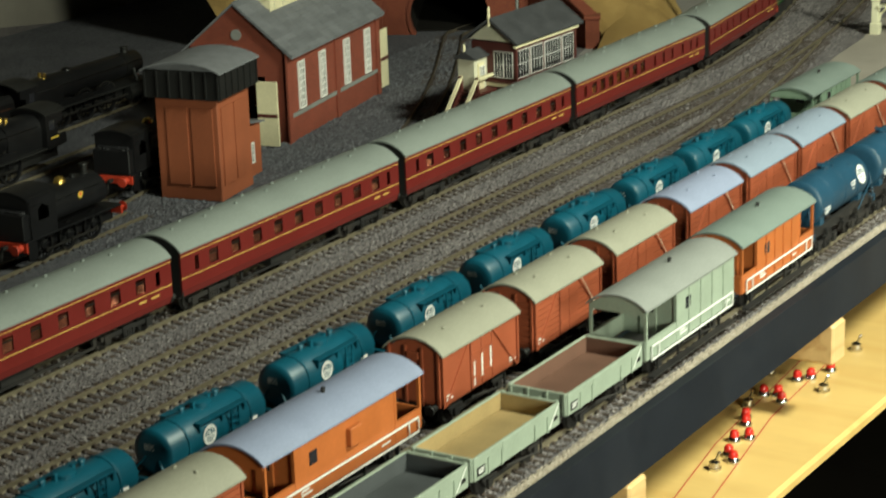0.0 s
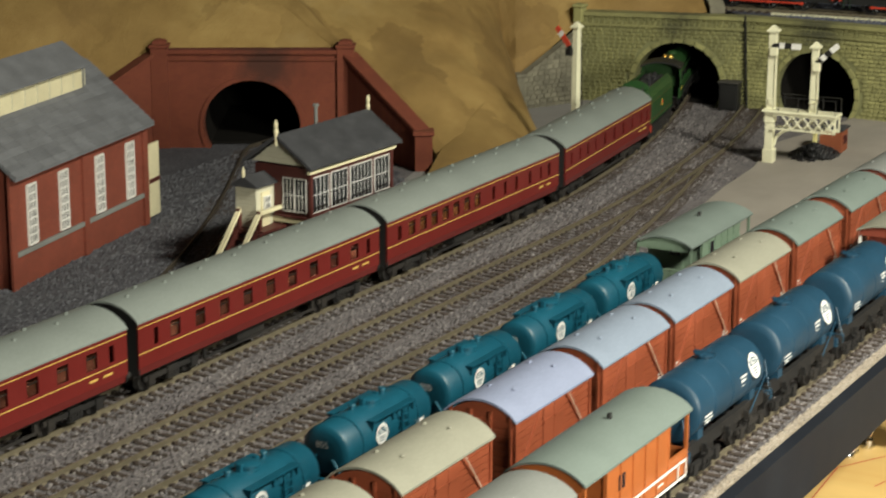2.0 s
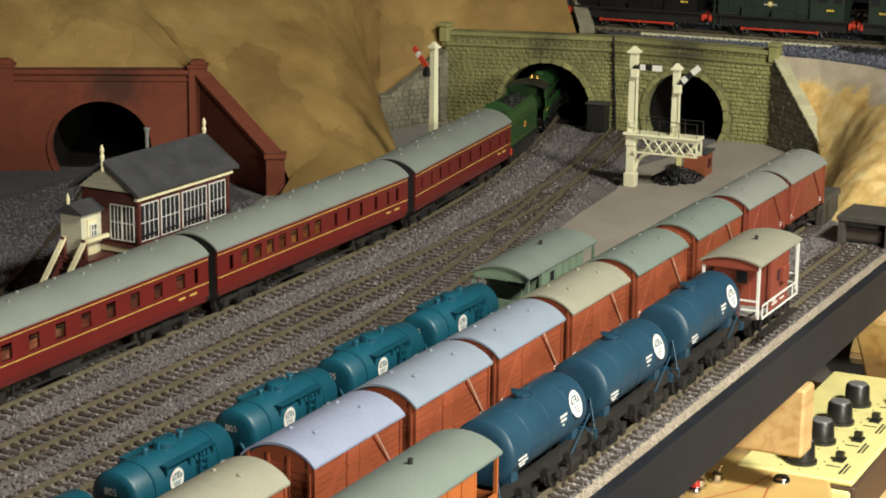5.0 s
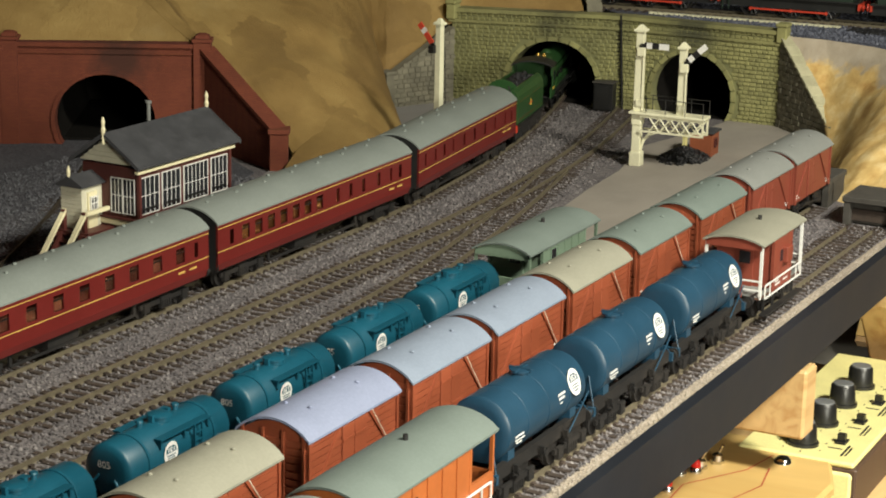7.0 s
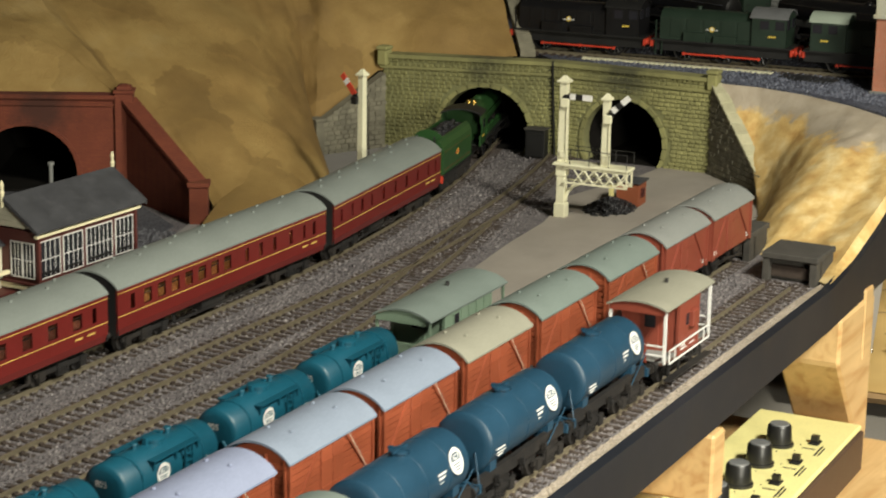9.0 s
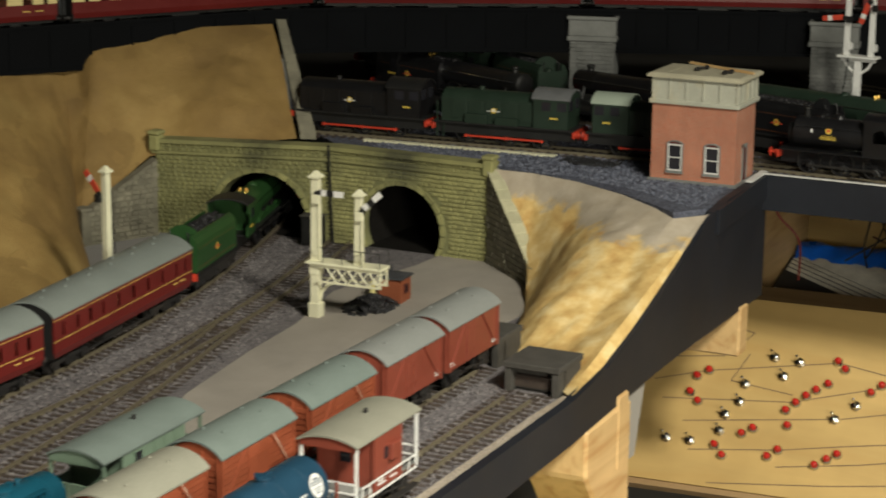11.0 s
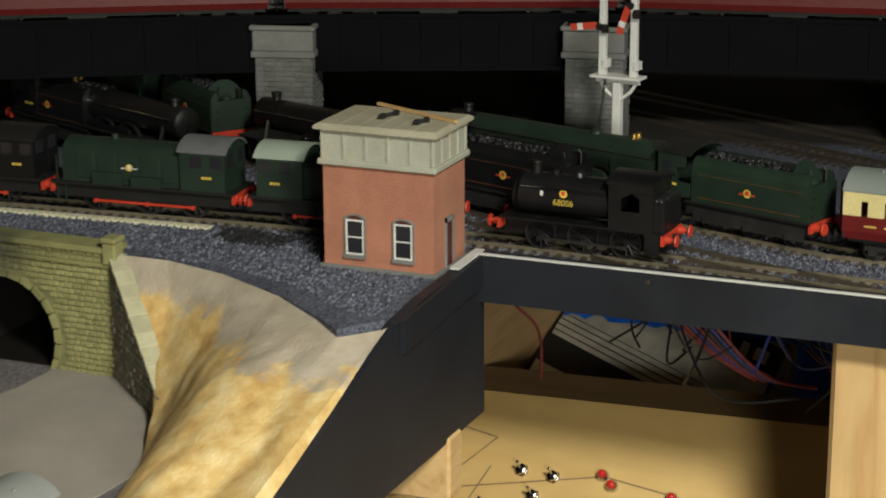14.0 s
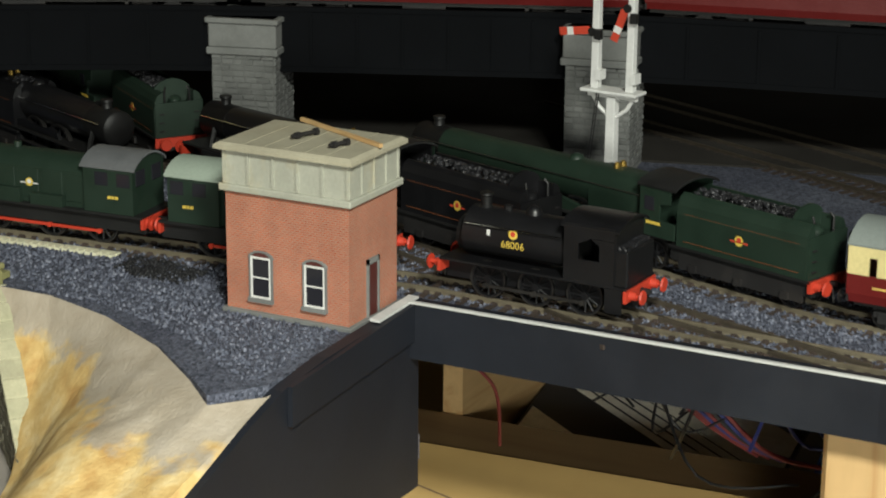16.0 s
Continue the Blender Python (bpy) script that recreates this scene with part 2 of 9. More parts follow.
EDGE_WHITE = surf("white_edge_strip", (0.62, 0.62, 0.60), 0.6, var=0.1)
RAIL_SIDE = surf("rusty_nickel_rail", (0.20, 0.172, 0.118), 0.5, metal=0.35, var=0.15, scale=200)
SLEEPER = surf("sleeper_brown", (0.060, 0.042, 0.032), 0.85, var=0.25, scale=300, per_object=0.4)
RED_BRICK = brickwork("painted_red_brick", (0.22, 0.060, 0.022), (0.18, 0.047, 0.018), (0.15, 0.030, 0.018), 0.0034, 0.0011, relief=0.35)
SHED_BRICK = brickwork("engine_shed_brick", (0.30, 0.062, 0.030), (0.24, 0.046, 0.024), (0.18, 0.05, 0.03), 0.0032, 0.0010, relief=0.35)
STAGE_BRICK = surf("orange_brown_moulded_brick", (0.27, 0.075, 0.030), 0.75, var=0.12, scale=40)
TOWER_BRICK = brickwork("orange_red_brick", (0.54, 0.125, 0.052), (0.40, 0.085, 0.038), (0.44, 0.25, 0.17), 0.0028, 0.00095, relief=0.5)
BOX_BRICK = brickwork("brown_pink_brick", (0.30, 0.14, 0.115), (0.23, 0.10, 0.085), (0.30, 0.22, 0.19), 0.0034, 0.0012, relief=0.5)
GREEN_STONE = surf("mossy_green_stone", (0.315, 0.305, 0.125), 0.9, var=0.22, scale=55, fine=900, bumpy=0.7, depth=0.0005, dirt=(0.10, 0.105, 0.06), per_object=0.25)
GREEN_MORTAR = surf("moss_joint", (0.19, 0.19, 0.085), 0.95, var=0.2)
WING_STONE = surf("grey_buff_stone", (0.22, 0.205, 0.15), 0.9, var=0.25, scale=70, fine=900, bumpy=0.7, depth=0.0005, per_object=0.3)
PIER_STONE = surf("grey_pier_stone", (0.21, 0.215, 0.205), 0.9, var=0.15, scale=80, fine=800, bumpy=0.6, depth=0.0004, per_object=0.25)
# near-black colour standing in for the shade inside tunnels and shed
INSIDE_SHADE = surf("inside_shade", (0.012, 0.011, 0.010), 0.95, var=0.2)
SLATE = surf("dark_slate", (0.038, 0.039, 0.044), 0.7, var=0.2, scale=120, dirt=(0.10, 0.10, 0.11))
GREY_TILE = surf("grey_roof_tiles", (0.17, 0.175, 0.19), 0.7, var=0.15, scale=90, per_object=0.25)
CREAM = surf("cream_paint", (0.72, 0.66, 0.44), 0.5, var=0.08, scale=60, dirt=(0.42, 0.36, 0.2), dirt_amount=0.25)
OFFWHITE = surf("offwhite_boarding", (0.56, 0.54, 0.42), 0.6, var=0.08, scale=60, dirt=(0.35, 0.33, 0.24))
WHITE = surf("white_paint", (0.74, 0.73, 0.70), 0.5, var=0.06)
MAROON = surf("maroon_woodwork", (0.085, 0.022, 0.018), 0.5, var=0.15)
DARK_GLASS = glassy("dark_window_glass")
LAMP_GLASS = glassy("room_window_glass", (0.06, 0.045, 0.03), 0.12)
BLUE_LINE = surf("blue_brick_line", (0.05, 0.06, 0.20), 0.7)
COAL = grains("coal", [(0.006, 0.006, 0.007), (0.02, 0.02, 0.022), (0.045, 0.045, 0.05)], 0.0016, rough=0.45)
# rolling stock
TEAL = surf("teal_tank_paint", (0.006, 0.072, 0.115), 0.42, var=0.12, scale=50, fine=500, bumpy=0.08)
NAVY = surf("blue_tank_paint", (0.014, 0.050, 0.090), 0.40, var=0.12, scale=40, fine=500, bumpy=0.08)
BAUXITE = surf("bauxite_brown_body", (0.29, 0.070, 0.030), 0.55, var=0.10, scale=60, fine=600, bumpy=0.1, per_object=0.12)
BAUXITE_DARK = surf("dark_bauxite_body", (0.21, 0.045, 0.026), 0.55, var=0.10, scale=60, fine=600, bumpy=0.1)
ORANGE = surf("orange_brown_body", (0.40, 0.115, 0.030), 0.5, var=0.08, scale=60, fine=600, bumpy=0.1)
WAGON_GREY = surf("pale_green_grey_body", (0.27, 0.315, 0.255), 0.55, var=0.08, scale=60)
BRAKE_GREEN = surf("grey_green_body", (0.17, 0.24, 0.175), 0.55, var=0.08, scale=60)
ROOF_LAV = surf("lavender_grey_roof", (0.225, 0.255, 0.37), 0.6, var=0.06, scale=50)
ROOF_BLUE = surf("blue_grey_roof", (0.205, 0.245, 0.32), 0.6, var=0.06, scale=50)
ROOF_BEIGE = surf("beige_grey_roof", (0.255, 0.25, 0.20), 0.6, var=0.06, scale=50)
ROOF_GREEN = surf("green_grey_roof", (0.150, 0.185, 0.170), 0.6, var=0.06, scale=50)
ROOF_GREY = surf("mid_grey_roof", (0.215, 0.225, 0.215), 0.6, var=0.06, scale=50)
ROOF_PALE = surf("pale_green_roof", (0.31, 0.365, 0.30), 0.6, var=0.06, scale=50)
COACH_ROOF = surf("coach_roof_grey", (0.20, 0.225, 0.21), 0.55, var=0.06, scale=30)
CHASSIS = surf("chassis_black", (0.014, 0.013, 0.013), 0.6, var=0.2, dirt=(0.05, 0.04, 0.03))
CHASSIS_BLUE = surf("chassis_dark_blue", (0.009, 0.018, 0.040), 0.5, var=0.2)
WHEEL_STEEL = surf("wheel_steel", (0.08, 0.075, 0.07), 0.4, metal=0.8)
DECAL = surf("white_print", (0.72, 0.72, 0.70), 0.6, var=0.05)
BROWN_IN = surf("brown_wagon_floor", (0.125, 0.062, 0.042), 0.7, var=0.12)
TAN_IN = surf("tan_wagon_floor", (0.30, 0.215, 0.095), 0.7, var=0.12)
DARK_IN = surf("dark_wagon_floor", (0.055, 0.06, 0.065), 0.7, var=0.12)
CRIMSON = surf("coach_maroon", (0.125, 0.014, 0.012), 0.35, var=0.10, scale=30, bumpy=0.03)
CARMINE = surf("coach_carmine", (0.12, 0.010, 0.009), 0.4, var=0.08)
COACH_CREAM = surf("coach_cream", (0.66, 0.56, 0.26), 0.45, var=0.06)
LINING = surf("straw_lining", (0.58, 0.40, 0.10), 0.5)
COACH_IN = surf("coach_interior_brown", (0.32, 0.10, 0.06), 0.6)
SEAT = surf("orange_seat", (0.48, 0.20, 0.06), 0.7)
LOCO_GREEN = surf("loco_green", (0.022, 0.068, 0.020), 0.35, var=0.12, scale=60, bumpy=0.04)
LOCO_DARK_GREEN = surf("loco_dark_green", (0.014, 0.028, 0.018), 0.5, var=0.12, scale=60, bumpy=0.04)
LOCO_BLACK = surf("loco_black", (0.007, 0.007, 0.008), 0.38, var=0.2, scale=70, bumpy=0.05)
SMOKEBOX = surf("smokebox_black", (0.007, 0.007, 0.007), 0.5, var=0.2)
BUFFER_RED = surf("buffer_beam_red", (0.50, 0.045, 0.020), 0.5, var=0.1)
BRASS = surf("brass", (0.72, 0.48, 0.12), 0.25, metal=0.9)
CAB_GREY = surf("cab_roof_grey", (0.13, 0.135, 0.14), 0.5)
YELLOW_PRINT = surf("yellow_print", (0.72, 0.52, 0.08), 0.5)
SIGNAL_RED = surf("signal_arm_red", (0.55, 0.06, 0.03), 0.5)
SIGNAL_CREAM = surf("signal_post_cream", (0.74, 0.72, 0.52), 0.5, var=0.06, dirt=(0.4, 0.35, 0.2), dirt_amount=0.2)
SIGNAL_WHITE = surf("signal_post_white", (0.74, 0.74, 0.72), 0.45, var=0.05)
BLACKPAINT = surf("black_paint", (0.012, 0.012, 0.012), 0.5)
TANK_GREY = surf("water_tank_grey", (0.40, 0.40, 0.33), 0.65, var=0.10, scale=70, dirt=(0.42, 0.30, 0.10), dirt_amount=0.45)
TANK_LID = surf("weathered_tank_lid", (0.40, 0.37, 0.27), 0.75, var=0.12, scale=50, dirt=(0.25, 0.2, 0.12))
STOPBLOCK = surf("dark_stop_block", (0.05, 0.046, 0.04), 0.85, var=0.25, scale=120)
PINE = wood("planed_pine", (0.52, 0.30, 0.12), (0.70, 0.47, 0.22), 0.5)
PINE_UP = wood("planed_pine_upright", (0.52, 0.30, 0.12), (0.70, 0.47, 0.22), 0.5, along="z")
PLY = wood("plywood_face", (0.53, 0.34, 0.115), (0.62, 0.42, 0.155), 0.55, ring=30.0, along="y")
# darker copy of the ply, with shade put into its colour
PLY_SHADED = wood("shaded_board", (0.30, 0.18, 0.08), (0.40, 0.26, 0.12), 0.6, ring=30.0, along="y")
CHROME = surf("chrome", (0.62, 0.62, 0.62), 0.15, metal=1.0, var=0.05, bumpy=0.0)
LED_RED = surf("red_lens", (0.50, 0.02, 0.015), 0.2, var=0.05, bumpy=0.0)
PEN = surf("red_pen_line", (0.40, 0.09, 0.04), 0.7)
PEN_GREY = surf("pencil_line", (0.20, 0.13, 0.07), 0.8)
YELLOW_PANEL = surf("pale_yellow_panel", (0.74, 0.68, 0.30), 0.5, var=0.04)
CASE_BROWN = surf("brown_case", (0.075, 0.045, 0.03), 0.5)
KNOB = surf("black_knob", (0.012, 0.012, 0.012), 0.35)
WIRE_RED = surf("red_wire", (0.16, 0.02, 0.018), 0.5)
WIRE_BLACK = surf("black_wire", (0.012, 0.012, 0.013), 0.5)
WIRE_BLUE = surf("blue_wire", (0.02, 0.03, 0.16), 0.5)
BAG_BLUE = surf("blue_plastic", (0.015, 0.17, 0.85), 0.3, var=0.2, scale=30)
CARTON_BLACK = surf("black_carton", (0.022, 0.024, 0.028), 0.6)
CARTON_PRINT = surf("cream_carton_print", (0.84, 0.82, 0.72), 0.35)
ROOM_WALL = surf("room_wall", (0.30, 0.28, 0.25), 0.9, var=0.12, scale=3)
# room surfaces away from the lamps, with their shade put into the colour
ROOM_SHADED = surf("shaded_room", (0.045, 0.038, 0.03), 0.9, var=0.3, scale=4)


def hill_material():
    """Brown paper over plaster, washed with ochre, creased."""
    m, nt, b = nodes_of("ochre_crumpled_paper")
    n1, n2, n3 = noise_node(nt, 7.0, 6.0, 0.65), noise_node(nt, 30.0, 5.0, 0.6), noise_node(nt, 600.0, 3.0)
    c = ramp(nt, n1.outputs[0], [(0.30, (0.215, 0.135, 0.045)), (0.46, (0.28, 0.18, 0.058)), (0.58, (0.34, 0.23, 0.080)), (0.72, (0.40, 0.295, 0.130))]).outputs[0]
    c = mixc(nt, 0.5, c, ramp(nt, n2.outputs[0], [(0.3, (0.62, 0.55, 0.45)), (0.65, (1, 1, 1))]).outputs[0], "MULTIPLY")
    vo = nt.nodes.new("ShaderNodeTexVoronoi")
    vo.inputs["Scale"].default_value = 17.0
    wp = nt.nodes.new("ShaderNodeVectorMath")
    wp.operation = "MULTIPLY_ADD"
    tc = nt.nodes.new("ShaderNodeTexCoord")
    nt.links.new(n2.outputs[1], wp.inputs[0])
    wp.inputs[1].default_value = (0.05, 0.05, 0.05)
    nt.links.new(tc.outputs["Object"], wp.inputs[2])
    nt.links.new(wp.outputs[0], vo.inputs["Vector"])
    bw = nt.nodes.new("ShaderNodeRGBToBW")
    nt.links.new(vo.outputs["Color"], bw.inputs[0])
    c = mixc(nt, 1.0, c, ramp(nt, bw.outputs[0], [(0.15, (0.84, 0.82, 0.78)), (0.85, (1.08, 1.08, 1.06))]).outputs[0], "MULTIPLY")
    nt.links.new(c, b.inputs["Base Color"])
    b.inputs["Roughness"].default_value = 0.8
    w = nt.nodes.new("ShaderNodeMath")
    nt.links.new(n2.outputs[0], w.inputs[0])
    nt.links.new(n3.outputs[0], w.inputs[1])
    bump(nt, b, w.outputs[0], 0.35, 0.003)
    return m


HILL = hill_material()

CURTAIN = surf("grey_curtain", (0.20, 0.185, 0.16), 0.95, var=0.25, scale=6)
GIRDER = surf("girder_black", (0.0045, 0.005, 0.006), 0.9, var=0.2, scale=20)
# pale finish of the unseen reflecting walls; its value sets the fill
ROOM_BOUNCE = surf("bounce_paint", (0.24, 0.23, 0.21), 0.9, var=0.08, scale=3)
# rail colour darkened for the back tracks, in place of weaker light there
RAIL_DIM = surf("rail_in_dim_light", (0.075, 0.062, 0.045), 0.6, metal=0.2, var=0.2, scale=200)
LINING_DIM = surf("orange_lining", (0.16, 0.055, 0.02), 0.5)
for m, level in ((GIRDER, 0.08), (INSIDE_SHADE, 0.05), (ROOM_SHADED, 0.1), (CURTAIN, 0.1), (SMOKEBOX, 0.35), (FASCIA, 0.35), (YARD, 0.2), (BLUE_CHIP, 0.25)):
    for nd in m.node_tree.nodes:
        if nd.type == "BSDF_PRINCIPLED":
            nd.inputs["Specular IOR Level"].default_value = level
CAP_STONE = surf("pale_cap_stone", (0.44, 0.42, 0.28), 0.9, var=0.18, scale=80, fine=900, bumpy=0.6, depth=0.0004, dirt=(0.24, 0.25, 0.13), per_object=0.2)
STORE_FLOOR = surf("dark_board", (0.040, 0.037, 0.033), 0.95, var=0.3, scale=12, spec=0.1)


def soot(m, places, reach, dark):
    """Smoke stains over tunnel mouths, with ragged edges."""
    nt = m.node_tree
    b = [n for n in nt.nodes if n.type == "BSDF_PRINCIPLED"][0]
    src = b.inputs["Base Color"].links[0].from_socket
    tc = nt.nodes.new("ShaderNodeTexCoord")
    rag = noise_node(nt, 90.0, 5.0, 0.65)
    for p in places:
        d = nt.nodes.new("ShaderNodeVectorMath")
        d.operation = "DISTANCE"
        d.inputs[1].default_value = p
        nt.links.new(tc.outputs["Object"], d.inputs[0])
        a = nt.nodes.new("ShaderNodeMath")
        a.operation = "MULTIPLY_ADD"
        a.inputs[1].default_value, a.inputs[2].default_value = reach * 1.1, -reach * 0.55
        nt.links.new(rag.outputs[0], a.inputs[0])
        t = nt.nodes.new("ShaderNodeMath")
        nt.links.new(d.outputs["Value"], t.inputs[0])
        nt.links.new(a.outputs[0], t.inputs[1])
        f = ramp(nt, t.outputs[0], [(reach * 0.25, (0.85, 0.85, 0.85)), (reach, (0, 0, 0))]).outputs[0]
        src = mixc(nt, f, src, dark)
    nt.links.new(src, b.inputs["Base Color"])


soot(GREEN_STONE, [(0.0, 0.1865, 0.066), (0.0, 0.0720, 0.066)], 0.028, (0.045, 0.046, 0.028))
soot(RED_BRICK, [(-0.0575, 0.0, 0.070)], 0.030, (0.045, 0.016, 0.010))


# ---- lower board: ground, tracks, fascia ----
def y_m2(x):
    return 0.2035 + (0.312 * (x - 0.21) ** 2 if x > 0.21 else 0.0)


def y_m1(x):
    return 0.1535 + (0.28 * (x - 0.25) ** 2 if x > 0.25 else 0.0)


def glide(x, a, b):
    k = min(1.0, max(0.0, (x - a) / (b - a)))
    return k * k * (3 - 2 * k)


def y_x(x):
    return 0.1070 + (y_m1(x) - 0.1070) * glide(x, 0.062, 0.512)


def y_a(x):
    return 0.0388 - 0.0005 * glide(x, 0.05, 0.20)


Y_B, Y_C = -0.0132, -0.0655
RAIL_TOP = 0.003


def fascia_y(x):
    return -0.0922 if x < 0.38 else -0.0922 - 0.010 * (x - 0.38)


g = G().box(-2.4, 0.78, -0.0905, 0.95, -0.012, 0.0)
solid("ground", g, BALLAST, "grey stone ballast covering the lower baseboard", "ballast", kind="structure")


def pad(name, poly, material, label, z=0.0012):
    return solid(name, G().prism(poly, "z", -0.004, z), material, label, "ground", kind="structure")


pad("pavement", [(0.202, 0.067), (0.322, 0.110), (0.416, 0.122), (0.482, 0.127), (0.566, 0.145), (0.658, 0.127), (0.700, 0.125), (0.704, 0.071), (0.641, 0.002), (0.489, 0.013), (0.205, 0.012)], CONCRETE, "sandy concrete hardstanding between the running line and the sidings")
strip = [(-1.6, 0.2225), (0.0, 0.2215), (0.20, 0.2215)]
strip += [(x, y_m2(x) + 0.0185) for x in (0.28, 0.36, 0.44, 0.52, 0.60, 0.66)]
strip += [(0.69, 0.30), (0.69, 0.37), (0.60, 0.40), (0.325, 0.320), (0.20, 0.293), (0.062, 0.285), (-0.013, 0.255), (-0.24, 0.238), (-1.6, 0.234)]
pad("pavement.001", strip, GREY_PATH, "sandy grey walkway round the signal box", 0.0010)
pad("ground_yard", [(-2.3, 0.293), (-0.144, 0.268), (0.043, 0.286), (0.20, 0.294), (0.345, 0.335), (0.435, 0.46), (0.435, 0.85), (-2.3, 0.85)], YARD, "dark ash ground of the engine yard", 0.0008)

g = G()
xs = [-2.4, -1.0, -0.4, 0.0, 0.2, 0.38, 0.425]
g.rings([[(x, fascia_y(x), 0.0018), (x, fascia_y(x) + 0.0060 + 0.0015 * math.sin(x * 37), 0.0018), (x, fascia_y(x) + 0.0060 + 0.0015 * math.sin(x * 37), -0.003), (x, fascia_y(x), -0.003)] for x in xs])
solid("trim", g, CORK, "rough cork edge along the front of the baseboard", "edge strip", kind="structure")
g = G()
top = [(-2.4, 0.0025), (0.0, 0.0025), (0.404, 0.004), (0.457, 0.010), (0.505, 0.022), (0.543, 0.034), (0.582, 0.047), (0.620, 0.061), (0.644, 0.068), (0.678, 0.0715), (0.757, 0.0735)]
ring = []
for x, z in top:
    y, b = fascia_y(x), -0.027 + 0.012 * glide(x, 0.25, 0.6)
    ring.append([(x, y, b), (x, y - 0.006, b), (x, y - 0.006, z), (x, y, z)])
g.rings(ring)
solid("wall_fascia", g, FASCIA, "satin black painted hardboard fascia rising with the bank", "fascia", kind="structure")
g = G().box(0.55, 0.70, -0.0062, -0.005, -0.004, -0.0022)
wedge = G().rings([[(x, fascia_y(x) - 0.0062, z), (x, fascia_y(x) - 0.0085, z), (x, fascia_y(x) - 0.0085, z + 0.017), (x, fascia_y(x) - 0.0062, z + 0.017)] for x, z in ((0.647, 0.052), (0.757, 0.058))])
solid("trim.001", wedge, FASCIA, "black strip glued along the top of the fascia", "fascia strip", kind="structure")


def along(fn, x0, x1, step):
    """Points and headings along y = fn(x)."""
    x = x0
    while x <= x1:
        s = (fn(x + 1e-3) - fn(x - 1e-3)) / 2e-3
        h = math.atan(s)
        yield x, fn(x), h
        x += step * math.cos(h)


def rail_mesh(pts, off, z):
    rs = []
    for x, y, h in pts:
        nx, ny = -math.sin(h), math.cos(h)
        sec = []
        for w, zz in ((-0.0009, 0.0), (0.0009, 0.0), (0.0004, 0.0009), (0.0006, 0.0030), (-0.0006, 0.0030), (-0.0004, 0.0009)):
            sec.append((x + nx * (off + w), y + ny * (off + w), z + zz))
        rs.append(sec)
    return G().rings(rs)


SLEEPER_G = G().box(-0.0016, 0.0016, -0.0165, 0.0165, -0.0015, 0.0006)
for sy in (-1, 1):
    for dx in (-1, 1):
        SLEEPER_G.box(-0.0013, 0.0013, sy * 0.00825 + dx * 0.0016 - 0.0008, sy * 0.00825 + dx * 0.0016 + 0.0008, 0.0006, 0.0014)
SLEEPER_ME = mesh_of("sleeper", SLEEPER_G, SLEEPER)


def track(fn, x0, x1, label, near=(-9, 9), z=0.0, m=None, step=0.0072, rail=None):
    t = thing("railway_track", m or pose(0, 0, 0), label, "track", "tracks", "structure")
    pts = list(along(fn, x0, x1, 0.02))
    for off in (-0.00825, 0.00825):
        part("rail", rail_mesh(pts, off, z), rail or RAIL_SIDE, t)
    rest = G()
    count = 0
    for x, y, h in along(fn, x0, x1, step):
        k = pose(x, y, z + 0.0002 * math.sin(x * 900), 0, 0, math.degrees(h) + 0.6 * math.sin(x * 2100))
        if near[0] <= x <= near[1] and count < 300:
            s = new("sleeper", SLEEPER_ME)
            s.parent, s.matrix_basis = t, k
            count += 1
        else:
            o = len(rest.v)
            rest.add(SLEEPER_G.v, SLEEPER_G.f)
            rest.turn(k, o)
    if rest.v:
        part("sleepers", rest, SLEEPER, t)["kind"] = "stuff"
    return t


track(y_m2, -1.5, 0.95, "running line with rust-coloured rails curving to the tunnel", (-0.35, 0.7))
track(y_m1, -1.5, 0.95, "running line with rust-coloured rails on brown sleepers", (-0.4, 0.69))
track(y_x, -1.5, 0.456, "loop line joining the running line at a turnout", (-0.45, 0.456))
track(y_a, -1.5, 0.215, "siding under a train of teal tank wagons", (-0.2, 0.5))
track(lambda x: Y_B, -1.5, 0.452, "siding under a train of brown vans", (0.0, 0.455))
track(lambda x: Y_C, -1.5, 0.420, "front siding beside the cork edge", (-0.5, 0.448))
track(lambda x: 0.344 + 0.05 * (x + 0.30), -1.6, -0.215, "yard track in dark ash", (-0.4, -0.215))
track(lambda x: 0.382 + 0.22 * max(0.0, x + 0.20), -1.6, 0.0, "yard track leading to the engine shed", (-0.3, -0.1))
track(lambda x: 0.492 + 0.06 * x, -1.6, 0.05, "yard track along the wall", (-0.1, 0.05))
track(lambda x: 0.560 + 0.08 * x, -1.6, 0.12, "yard track along the wall", (-0.1, 0.05))


def y_red(x):
    return 0.464 - 0.55 * max(0.0, 0.360 - x) + 0.32 * max(0.0, 0.265 - x) ** 2


track(y_red, -0.15, 0.52, "single line curving into the brick tunnel", (0.0, 0.3), z=0.0002, rail=RAIL_DIM)


# ---- tunnel portals ----


def horseshoe(c, r, cz, n=22):
    """A round opening whose centre lies at cz over the ground."""
    a0 = -math.asin(min(0.95, cz / r))
    pts = []
    for i in range(n + 1):
        a = a0 + (math.pi - 2 * a0) * i / n
        pts.append((c + r * math.cos(a), cz + r * math.sin(a)))
    pts[0], pts[-1] = (pts[0][0], 0.0), (pts[-1][0], 0.0)
    return pts


def tube(opening, depth, material, parent, name="tunnel_lining", y0=0.0):
    g = G().rings([[(u, y, v) for u, v in opening] for y in (y0, depth)], caps=False, closed=False)
    p = part(name, g, material, parent)
    g = G().box(min(u for u, v in opening) - 0.01, max(u for u, v in opening) + 0.01, depth, depth + 0.004, -0.01, max(v for u, v in opening) + 0.01)
    part("tunnel_end", g, material, parent)
    return p


